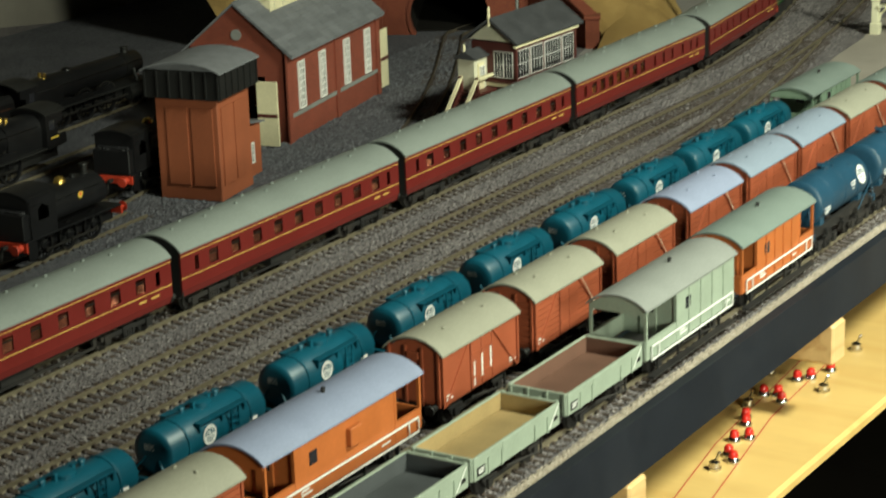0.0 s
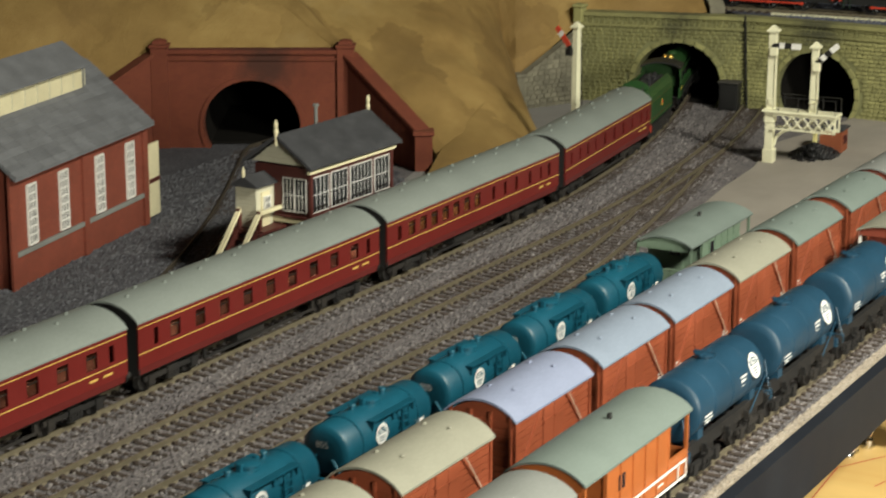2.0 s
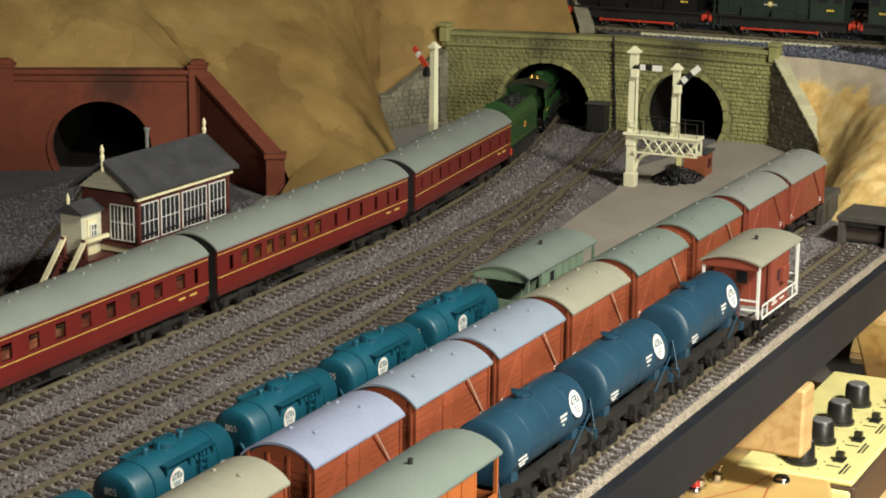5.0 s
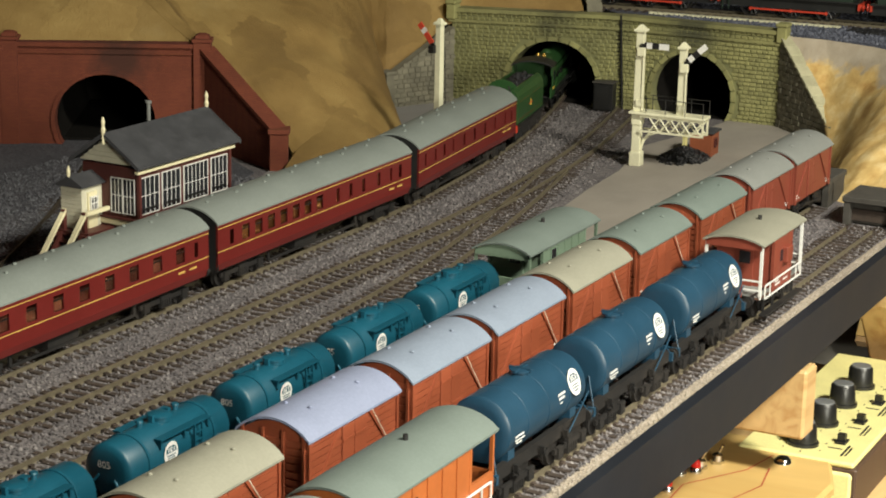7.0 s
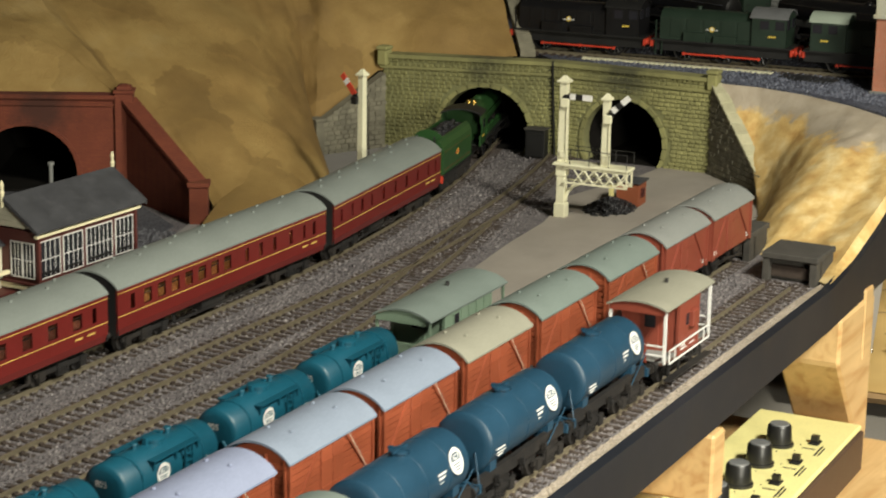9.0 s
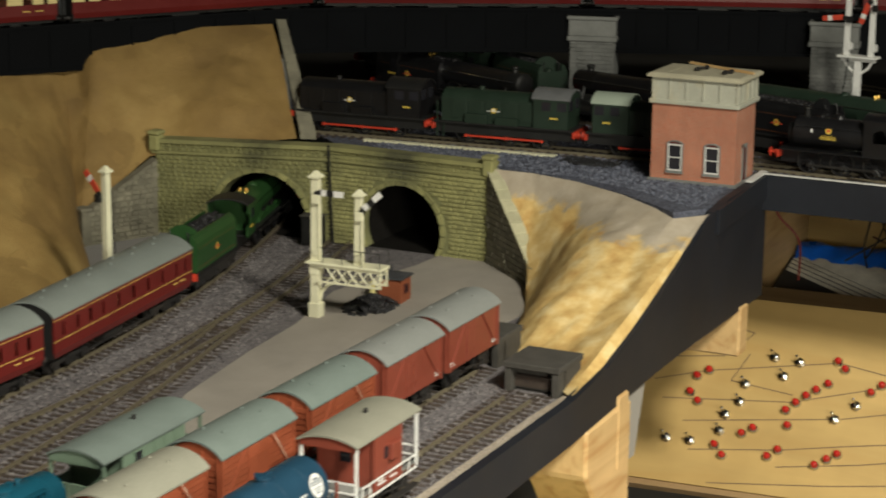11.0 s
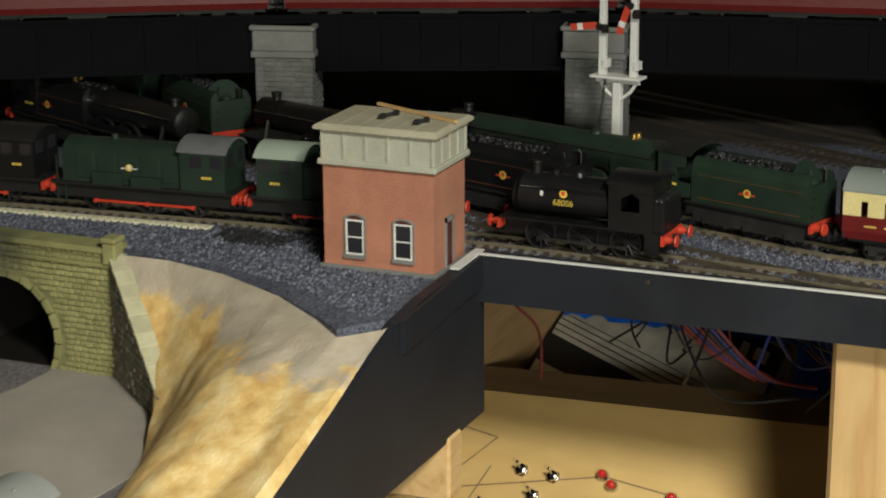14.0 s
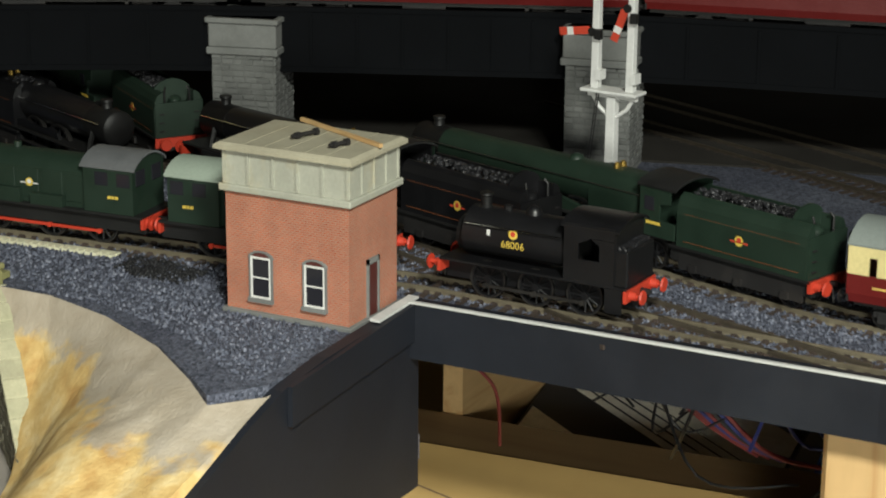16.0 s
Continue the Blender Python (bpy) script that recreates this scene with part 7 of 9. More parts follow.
# ---- buildings, signals and lineside things ----
def sash(t, m, w, h, cols, rows, bar=0.0007, frame_mat=WHITE, glass=DARK_GLASS, name="window", deep=0.0012):
    """A window in a wall: m places its lower left corner, local x along the wall, y out of it, z up."""
    o = part(name, G().box(0, w, -0.0002, 0.0002, 0, h).turn(m), glass, t)
    f = G().box(-bar, w + bar, -0.0002, deep, -bar, 0).box(-bar, w + bar, -0.0002, deep, h, h + bar).box(-bar, 0, -0.0002, deep, 0, h).box(w, w + bar, -0.0002, deep, 0, h)
    part("frame", f.turn(m), frame_mat, o)
    for k in range(1, cols):
        part("glazing_bar", G().box(w * k / cols - bar * 0.35, w * k / cols + bar * 0.35, 0, deep * 0.8, 0, h).turn(m), frame_mat, o)
    for k in range(1, rows):
        part("glazing_bar", G().box(0, w, 0, deep * 0.75, h * k / rows - bar * 0.35, h * k / rows + bar * 0.35).turn(m), frame_mat, o)
    return o


def front(x, y, z):
    """Wall facing -y."""
    return pose(x, y, z) @ Matrix(((1, 0, 0, 0), (0, -1, 0, 0), (0, 0, 1, 0), (0, 0, 0, 1)))


def west(x, y, z):
    """Wall facing -x; local x runs to +y."""
    return Matrix(((0, -1, 0, x), (1, 0, 0, y), (0, 0, 1, z), (0, 0, 0, 1)))


def south(x, y, z):
    """Wall facing -y; local x runs to +x."""
    return front(x, y, z)


# signal box
sb = thing("signal_box", pose(0.0690, 0.2320, 0.001, 0, 0, -2.5), "signal box with brick base, cream boarding and maroon glazed upper floor", "signal box")
LX, DY = 0.0820, 0.0380
part("base_wall", G().box(0, LX, 0, DY, 0, 0.0305), BOX_BRICK, sb)
part("plinth_line", G().box(-0.0004, LX + 0.0004, -0.0004, DY, 0.0120, 0.0132), BLUE_LINE, sb)
part("base_rail", G().box(-0.0010, LX + 0.0010, -0.0010, DY + 0.001, 0.0305, 0.0335), MAROON, sb)
part("cream_band", G().box(-0.0016, LX + 0.0016, -0.0016, DY + 0.001, 0.0335, 0.0368), CREAM, sb, bevel=0.0003)
part("band_rail", G().box(-0.0020, LX + 0.0020, -0.0020, DY + 0.001, 0.0368, 0.0378), MAROON, sb)
part("room_wall", G().box(0.0004, LX - 0.0004, 0.0006, DY, 0.0375, 0.0655), MAROON, sb)
for x in (0.0125, 0.0375, 0.0615):
    sash(sb, south(x, -0.0003, 0.0140), 0.0048, 0.0070, 2, 2, 0.0006)
for k in range(6):
    part("locking_vent", G().box(0.012 + 0.0118 * k, 0.0150 + 0.0118 * k, -0.0030, 0.0, 0.0003, 0.0062), PIER_STONE, sb)
part("vent_sill", G().box(0.010, LX - 0.004, -0.0034, 0.0, 0.0062, 0.0072), PIER_STONE, sb)
for x, w in ((0.0016, 0.0155), (0.0205, 0.0155), (0.0398, 0.0215), (0.0650, 0.0145)):
    o = sash(sb, south(x, -0.0001, 0.0405), w, 0.0195, 6 if w > 0.02 else 4, 2, 0.00050, deep=0.0004)
    part("lower_rail", G().box(x + w * 0.08, x + w * 0.92, -0.0009, -0.0005, 0.0425, 0.0436), BLACKPAINT, o)
for y in (0.0030, 0.0110):
    sash(sb, west(-0.0001, y, 0.0405), 0.0070, 0.0185, 3, 2, 0.00050, deep=0.0004)
part("corner_post", G().box(-0.0008, 0.0010, -0.0012, 0.0006, 0.0375, 0.0660), MAROON, sb)
part("corner_post", G().box(LX - 0.0010, LX + 0.0008, -0.0012, 0.0006, 0.0375, 0.0660), MAROON, sb)
part("eaves_board", G().box(-0.003, LX + 0.003, -0.0022, 0.0, 0.0632, 0.0648), CREAM, sb)
RZ, EZ, OV = 0.0840, 0.0690, 0.0045
for e in (0.0, LX):
    gb = part("gable", G().prism([(-0.0010, EZ - 0.002), (DY + 0.001, EZ - 0.002), (DY / 2, RZ - 0.002)], "x", e - 0.0008, e + 0.0008), OFFWHITE, sb)
    for k in range(6):
        z = EZ - 0.001 + k * 0.0026
        f = 1 - (z + 0.0030 - EZ) / (RZ - EZ)
        if f > 0.1:
            part("board", G().box(e - 0.0014 if e == 0 else e + 0.0006, e - 0.0006 if e == 0 else e + 0.0014, DY / 2 - DY / 2 * f, DY / 2 + DY / 2 * f, z, z + 0.0021), OFFWHITE, gb)
for s in (-1, 1):
    ye = -OV if s < 0 else DY + OV
    ze = EZ - 0.0015
    g = G().rings([[(x, DY / 2, RZ), (x, ye, ze), (x, ye, ze - 0.0012), (x, DY / 2, RZ - 0.0012)] for x in (-0.0050, LX + 0.0050)])
    part("roof_slope", g, SLATE, sb)
    for e in (-0.0052, LX + 0.0052):
        g = G().rings([[(e - 0.0006, DY / 2, RZ + 0.0003), (e + 0.0006, DY / 2, RZ + 0.0003), (e + 0.0006, DY / 2, RZ - 0.0020), (e - 0.0006, DY / 2, RZ - 0.0020)], [(e - 0.0006, ye, ze + 0.0003), (e + 0.0006, ye, ze + 0.0003), (e + 0.0006, ye, ze - 0.0020), (e - 0.0006, ye, ze - 0.0020)]])
        part("bargeboard", g, SLATE, sb)
for e in (-0.0052, LX + 0.0052):
    part("finial", G().turned([(-0.006, 0.0008), (0.0, 0.0010), (0.002, 0.0014), (0.0035, 0.0008), (0.006, 0.0012), (0.0085, 0.0004)], (e, DY / 2, RZ), "z", 8), CREAM, sb)
part("stovepipe", G().cyl((0.040, DY * 0.62, RZ - 0.006), (0.040, DY * 0.62, RZ + 0.009), 0.0011, n=10).turned([(0, 0.0018), (0.0014, 0.0018)], (0.040, DY * 0.62, RZ + 0.0085), "z", 10), PIER_STONE, sb)
# porch and stairs at the near end
PZ = 0.0325
part("porch_floor", G().box(-0.0230, 0.0, 0.0160, 0.0390, PZ - 0.0015, PZ), MAROON, sb)
part("porch_wall", G().box(-0.0170, 0.0, 0.0250, 0.0385, PZ, PZ + 0.0235), OFFWHITE, sb)
for k in range(10):
    part("board", G().box(-0.0174, -0.0168, 0.0246, 0.0387, PZ + 0.0004 + 0.0022 * k, PZ + 0.0022 + 0.0022 * k), OFFWHITE, sb)
part("porch_door", G().box(-0.0125, -0.0050, 0.0240, 0.0251, PZ, PZ + 0.0195), CREAM, sb)
sash(sb, south(-0.0110, 0.0238, PZ + 0.0100), 0.0045, 0.0065, 2, 2, 0.0006)
part("porch_roof", G().rings([[(x, 0.0225, PZ + 0.0240), (x, 0.0318, PZ + 0.0290), (x, 0.0405, PZ + 0.0240), (x, 0.0405, PZ + 0.0230), (x, 0.0225, PZ + 0.0230)] for x in (-0.0195, 0.001)]), SLATE, sb)
part("porch_finial", G().turned([(0, 0.0008), (0.003, 0.0011), (0.006, 0.0003)], (-0.0190, 0.0318, PZ + 0.0285), "z", 8), CREAM, sb)
for x in (-0.024, -0.002):
    for y in (0.0175, 0.0370):
        part("porch_post", G().box(x - 0.0010, x + 0.0010, y - 0.0010, y + 0.0010, 0, PZ - 0.001), MAROON, sb)
part("locker", G().box(-0.0120, -0.0006, 0.0170, 0.0370, 0.0, 0.0240), MAROON, sb)
for y in (0.0200, 0.0340):
    g = G().rings([[(-0.0490, y - 0.0010, 0.0), (-0.0490, y + 0.0010, 0.0), (-0.0490, y + 0.0010, 0.0045), (-0.0490, y - 0.0010, 0.0045)], [(-0.0210, y - 0.0010, PZ - 0.003), (-0.0210, y + 0.0010, PZ - 0.003), (-0.0210, y + 0.0010, PZ + 0.0015), (-0.0210, y - 0.0010, PZ + 0.0015)]])
    part("stringer", g, MAROON, sb)
    part("newel", G().box(-0.0505, -0.0480, y - 0.0012, y + 0.0012, 0, 0.0115), MAROON, sb)
    part("newel", G().box(-0.0222, -0.0200, y - 0.0012, y + 0.0012, PZ - 0.002, PZ + 0.0110), MAROON, sb)
    g = G().rings([[(-0.0495, y - 0.0013, 0.0098), (-0.0495, y + 0.0013, 0.0098), (-0.0495, y + 0.0013, 0.0122), (-0.0495, y - 0.0013, 0.0122)], [(-0.0205, y - 0.0013, PZ + 0.0090), (-0.0205, y + 0.0013, PZ + 0.0090), (-0.0205, y + 0.0013, PZ + 0.0114), (-0.0205, y - 0.0013, PZ + 0.0114)]])
    part("handrail", g, CREAM, sb)
part("handrail", G().box(-0.0215, -0.0010, 0.0187, 0.0207, PZ + 0.0088, PZ + 0.0108), CREAM, sb)
for k in range(9):
    x = -0.0480 + 0.0030 * k
    part("tread", G().box(x, x + 0.0036, 0.0200, 0.0340, 0.0030 + 0.0034 * k, 0.0037 + 0.0034 * k), MAROON, sb)

# engine shed
sh = thing("engine_shed", pose(-0.0240, 0.3675, 0.001, 0, 0, 10.5), "red brick engine shed with grey roof, clerestory and tall white windows", "engine shed")
SL, SW, SE, SR = 0.163, 0.078, 0.0680, 0.1010
part("side_wall", G().box(0, SL, 0, 0.003, 0, SE), SHED_BRICK, sh)
part("side_wall", G().box(0, SL, SW - 0.003, SW, 0, SE), SHED_BRICK, sh)
for e in (0.0, SL - 0.003):
    part("gable_wall", G().prism([(0, 0), (0.018, 0), (0.018, 0.048), (SW - 0.018, 0.048), (SW - 0.018, 0), (SW, 0), (SW, SE), (SW / 2, SR), (0, SE)], "x", e, e + 0.003), SHED_BRICK, sh)
part("dark_interior", G().box(0.004, SL - 0.004, 0.004, SW - 0.004, 0.0, 0.002), INSIDE_SHADE, sh)
part("string_course", G().box(-0.0005, SL + 0.0005, -0.0014, 0.0, 0.0180, 0.0206), PIER_STONE, sh)
for x in (0.0, SL / 2 + 0.003, SL):
    part("buttress", G().box(x - 0.003, x + 0.003, -0.0016, 0.0, 0, SE - 0.002), SHED_BRICK, sh)
for x in (0.0175, 0.0545, 0.0990, 0.1385):
    sash(sh, south(x, -0.0004, 0.0225), 0.0085, 0.0330, 3, 7, 0.0009)
part("gable_badge", G().turned([(-0.0008, 0.0040), (0.0, 0.0040)], (0, SW / 2, 0.078), "x", 16), PIER_STONE, sh)
for s in (-1, 1):
    ye = -0.006 if s < 0 else SW + 0.006
    z = SE - 0.004
    part("roof_deck", G().rings([[(x, SW / 2, SR + 0.001), (x, ye, z), (x, ye, z - 0.0014), (x, SW / 2, SR - 0.0006)] for x in (-0.004, SL + 0.004)]), GREY_TILE, sh)
    if s < 0:
        n = 13
        for k in range(n):
            a, b = k / n, (k + 1.15) / n
            pa, pb = (ye + (SW / 2 - ye) * a, z + (SR - z) * a), (ye + (SW / 2 - ye) * b, z + (SR - z) * b)
            for i in range(11):
                xa, xb = -0.004 + (SL + 0.008) * i / 11 + 0.0002, -0.004 + (SL + 0.008) * (i + 1) / 11 - 0.0002
                part("roof_tile", G().rings([[(x, pa[0] - 0.0004, pa[1] + 0.0013), (x, pb[0], pb[1] + 0.0009), (x, pb[0], pb[1] + 0.0004), (x, pa[0] - 0.0004, pa[1] + 0.0004)] for x in (xa, xb)]), GREY_TILE, sh)
part("clerestory", G().box(0.028, SL - 0.030, SW / 2 - 0.0145, SW / 2 + 0.0145, SR - 0.0120, SR + 0.0040), CREAM, sh)
for k in range(8):
    x = 0.034 + 0.0145 * k
    part("louvre", G().box(x, x + 0.0004, SW / 2 - 0.0152, SW / 2 - 0.0144, SR - 0.010, SR + 0.0040), OFFWHITE, sh)
for s in (-1, 1):
    yb = SW / 2 + s * 0.0185
    part("clerestory_roof", G().rings([[(x, SW / 2, SR + 0.0165), (x, yb, SR + 0.0035), (x, yb, SR + 0.0022), (x, SW / 2, SR + 0.0150)] for x in (0.024, SL - 0.026)]), GREY_TILE, sh)
for x, y, w in ((-0.0150, 0.010, 1), (SL + 0.003, 0.004, 1)):
    d = part("shed_door", G().box(x, x + 0.0016, y - 0.008, y + 0.008, 0.001, 0.048) if x < 0 else G().box(x, x + 0.014, -0.0020, -0.0004, 0.004, 0.050), CREAM, sh)
    part("door_brace", (G().box(x - 0.0004, x, y - 0.008, y + 0.008, 0.022, 0.0245) if x < 0 else G().box(x, x + 0.014, -0.0026, -0.0020, 0.0255, 0.0280)), MAROON, d)

# coaling stage with water tank
cs = thing("coaling_stage", pose(-0.1720, 0.3160, 0.001, 0, 0, 10.5) @ Matrix.Diagonal((0.97, 0.97, 1.04, 1)), "orange-brown brick coaling stage under a black water tank", "coaling stage")
CW = 0.047
part("tower", G().box(0, CW, 0, CW, 0, 0.0665), STAGE_BRICK, cs, bevel=0.0006)
for x in (0.004, 0.023):
    part("panel", G().box(x, x + 0.016, -0.0008, 0.0, 0.010, 0.060), STAGE_BRICK, cs)
for y in (0.004, 0.023):
    part("panel", G().box(-0.0008, 0.0, y, y + 0.016, 0.010, 0.060), STAGE_BRICK, cs)
part("tank", G().box(-0.0045, CW + 0.0045, -0.0045, CW + 0.0045, 0.066, 0.0845), BLACKPAINT, cs, bevel=0.0004)
for k in range(7):
    u = -0.004 + (CW + 0.008) * k / 6
    part("tank_rib", G().box(u - 0.0006, u + 0.0006, -0.0056, -0.0045, 0.067, 0.084), BLACKPAINT, cs)
    part("tank_rib", G().box(-0.0056, -0.0045, u - 0.0006, u + 0.0006, 0.067, 0.084), BLACKPAINT, cs)
part("tank_cover", arc_roof(CW / 2 + 0.0065, CW / 2 + 0.0065, 0.0840, 0.0060).turn(pose(CW / 2, CW / 2, 0)), GREY_TILE, cs, smooth=True)
part("cover_body", G().prism(bowed(CW / 2 + 0.004, 0.0835, 0.0840, 0.0050), "x", -0.004, CW + 0.004).turn(pose(0, CW / 2, 0)), GREY_TILE, cs)
an = part("annexe", G().box(CW, CW + 0.034, 0.010, CW - 0.004, 0, 0.034), STAGE_BRICK, cs)
part("annexe_roof", G().rings([[(CW, y, 0.040), (CW + 0.037, y, 0.0345), (CW + 0.037, y, 0.0335), (CW, y, 0.039)] for y in (0.007, CW - 0.001)]), GREY_TILE, an)
sash(cs, south(CW + 0.012, 0.0097, 0.010), 0.0085, 0.0120, 3, 3, 0.0008)

# water tower on the upper board
wt = thing("water_tower", pose(0.7150, -0.0905, Z_UP) @ Matrix.Diagonal((0.925, 0.905, 1.07, 1)), "orange brick water tower with riveted grey tank and weathered lid", "water tower")
WX, WY = 0.046, 0.068
part("base_slab", G().box(-0.002, WX + 0.002, -0.002, WY + 0.002, -0.001, 0.0018), PIER_STONE, wt, bevel=0.0003)
part("brick_body", G().box(0, WX, 0, WY, 0.0018, 0.0535), TOWER_BRICK, wt)
part("cornice", G().box(-0.0025, WX + 0.0025, -0.0025, WY + 0.0025, 0.0515, 0.0545), TANK_GREY, wt, bevel=0.0005)
part("tank", G().box(-0.0005, WX + 0.0005, -0.0005, WY + 0.0005, 0.0545, 0.0690), TANK_GREY, wt)
for k in range(6):
    y = WY * k / 5
    part("tank_rib", G().box(-0.0013, -0.0005, y - 0.0006, y + 0.0006, 0.0548, 0.0688), TANK_GREY, wt)
    for j in range(6):
        part("rivet", G().ball((-0.0010, y + (0.0014 if k < 5 else -0.0014), 0.0562 + 0.0022 * j), 0.0003, 1, 6), TANK_GREY, wt)
for k in range(5):
    x = WX * k / 4
    part("tank_rib", G().box(x - 0.0006, x + 0.0006, -0.0013, -0.0005, 0.0548, 0.0688), TANK_GREY, wt)
part("lid", G().rings([[(-0.004 + k, -0.004 + k, z), (WX + 0.004 - k, -0.004 + k, z), (WX + 0.004 - k, WY + 0.004 - k, z), (-0.004 + k, WY + 0.004 - k, z)] for k, z in ((0, 0.0690), (0, 0.0706), (0.0022, 0.0718))]), TANK_LID, wt)
for k in range(1, 6):
    part("lid_seam", G().box(-0.002, WX + 0.002, WY * k / 6 - 0.0002, WY * k / 6 + 0.0002, 0.0718, 0.0720), TANK_LID, wt)
for y in (0.0135, 0.0435):
    o = sash(wt, west(-0.0003, y, 0.0085), 0.0095, 0.0160, 1, 2, 0.0008, deep=0.0010)
    part("sill", G().box(-0.0022, 0.0, y - 0.002, y + 0.0115, 0.0060, 0.0078), PIER_STONE, o)
    g = G().rings([[(u, y + 0.00475 - rr * math.cos(math.pi * i / 9), 0.0248 + 0.45 * rr * math.sin(math.pi * i / 9)) for u, rr in ((-0.0012, 0.0054), (-0.0012, 0.0070), (0.0, 0.0070), (0.0, 0.0054))] for i in range(10)])
    part("arch_lintel", g, PIER_STONE, o)
    part("jamb", G().box(-0.0012, 0.0, y - 0.0018, y - 0.0009, 0.0078, 0.0248).box(-0.0012, 0.0, y + 0.0104, y + 0.0113, 0.0078, 0.0248), PIER_STONE, o)
    part("shade", G().box(-0.0007, -0.0001, y, y + 0.0095, 0.0245, 0.0270), MAROON, o)
d = part("door", G().box(0.0175, 0.0260, -0.0006, 0.0, 0.0018, 0.0240), MAROON, wt)
part("door_frame", G().box(0.0163, 0.0175, -0.0012, 0.0, 0.0018, 0.0262).box(0.0260, 0.0272, -0.0012, 0.0, 0.0018, 0.0262).box(0.0163, 0.0272, -0.0012, 0.0, 0.0240, 0.0262), PIER_STONE, d)
for x, y, ry, big in ((0.7358, -0.0561, -17, 1.1), (0.7279, -0.0778, -20, 0.72)):
    b = thing("bolt", pose(x, y, Z_UP + 0.0785, 0, 0, ry), "small dark metal bolt lying on the tank lid", "bolt", "loose bolts")
    part("shank", G().cyl((-0.006 * big, 0, 0), (0.006 * big, 0, 0), 0.0009, n=10), CHASSIS, b)
    part("head", G().cyl((0.006 * big, 0, 0.0), (0.006 * big + 0.0018, 0, 0.0), 0.0018, n=6), CHASSIS, b)
    part("nut", G().cyl((-0.004 * big, 0, 0.0), (-0.004 * big + 0.0022, 0, 0.0), 0.0017, n=6), CHASSIS, b)
solid("matchstick", G().box(-0.0305, 0.0305, -0.0009, 0.0009, 0.0, 0.0016), PINE, "long pale wooden stick lying across the tank lid", "stick", m=pose(0.7492, -0.0670, Z_UP + 0.0771, 0, 0, 64.6))


def arm(t, m, red=True):
    o = part("signal_arm", G().box(0.0, 0.0170, -0.0004, 0.0004, -0.0020, 0.0020).turn(m), SIGNAL_RED if red else BLACKPAINT, t, "red arm with white band" if red else "black and white arm")
    if red:
        part("arm_band", G().box(0.0090, 0.0125, -0.0006, 0.0006, -0.0020, 0.0020).turn(m), WHITE, o)
    else:
        part("arm_band", G().box(0.0015, 0.0055, -0.0006, 0.0006, -0.0020, 0.0020).box(0.0105, 0.0172, -0.0006, 0.0006, -0.0020, 0.0020).turn(m), WHITE, o)
    part("spectacle", G().turned([(-0.0005, 0.0022), (0.0005, 0.0022)], (-0.0015, 0, -0.0010), "y", 12).turn(m), BLACKPAINT, o)
    return o


def post(t, x, y, z0, z1, w, material, cap=True):
    g = G().rings([[(x - k, y - k, z), (x + k, y - k, z), (x + k, y + k, z), (x - k, y + k, z)] for k, z in ((w, z0), (w * 0.86, z1))])
    o = part("post", g, material, t, bevel=0.0002)
    if cap:
        part("post_cap", G().rings([[(x - k, y - k, z), (x + k, y - k, z), (x + k, y + k, z), (x - k, y + k, z)] for k, z in ((w * 1.35, z1), (w * 1.35, z1 + 0.0012), (w * 0.9, z1 + 0.0022), (w * 0.3, z1 + 0.0045))]), material, o)
    return o


# bracket signal: local x across the track towards the platform end
bs = thing("bracket_signal", pose(0.5040, 0.1240, 0.001, 0, 0, -88), "cream bracket signal with two posts, platform and black and white arms", "signal")
post(bs, 0, 0, 0, 0.0935, 0.0030, SIGNAL_CREAM)
part("footing", G().box(-0.0040, 0.0040, -0.0040, 0.0040, 0, 0.0100).box(-0.0036, 0.0036, -0.0036, 0.0036, 0.0290, 0.0375), SIGNAL_CREAM, bs, bevel=0.0004)
part("platform", G().box(-0.0045, 0.0500, -0.0070, 0.0070, 0.0370, 0.0388), SIGNAL_CREAM, bs, bevel=0.0003)
post(bs, 0.0310, 0, 0.0388, 0.0840, 0.0026, SIGNAL_CREAM)
tr = G()
for y in (-0.0050, 0.0050):
    tr.box(0.003, 0.0490, y - 0.0005, y + 0.0005, 0.0352, 0.0370).box(0.003, 0.0490, y - 0.0005, y + 0.0005, 0.0250, 0.0262)
    tr.box(0.0480, 0.0492, y - 0.0005, y + 0.0005, 0.0250, 0.0370)
    for k in range(5):
        a, b = 0.010 + 0.0076 * k, 0.010 + 0.0076 * (k + 1)
        tr.cyl((a, y, 0.0256), (b, y, 0.0356), 0.0005, n=6).cyl((a, y, 0.0356), (b, y, 0.0256), 0.0005, n=6)
part("truss", tr, SIGNAL_CREAM, bs)
part("curved_brace", G().path([(0.003, 0, 0.0120), (0.0045, 0, 0.0180), (0.0085, 0, 0.0225), (0.0140, 0, 0.0250)], 0.0012), SIGNAL_CREAM, bs)
for x, z, tilt in ((0.0, 0.0845, 0), (0.0310, 0.0760, -42)):
    arm(bs, pose(x + 0.004, -0.0035, z, 0, tilt, 0), red=False)
    part("lamp", G().box(x - 0.001, x + 0.0050, -0.0055, -0.0030, z - 0.0075, z - 0.0015), SIGNAL_CREAM, bs, bevel=0.0004)
    part("counterweight", G().box(x - 0.0008, x + 0.0036, -0.0040, -0.0026, z - 0.042 if x == 0 else z - 0.034, z - 0.038 if x == 0 else z - 0.030), SIGNAL_CREAM, bs)
    part("pull_rod", G().path([(x + 0.0032, -0.0034, 0.040), (x + 0.0032, -0.0034, z)], 0.0003), SIGNAL_CREAM, bs)
hr = G()
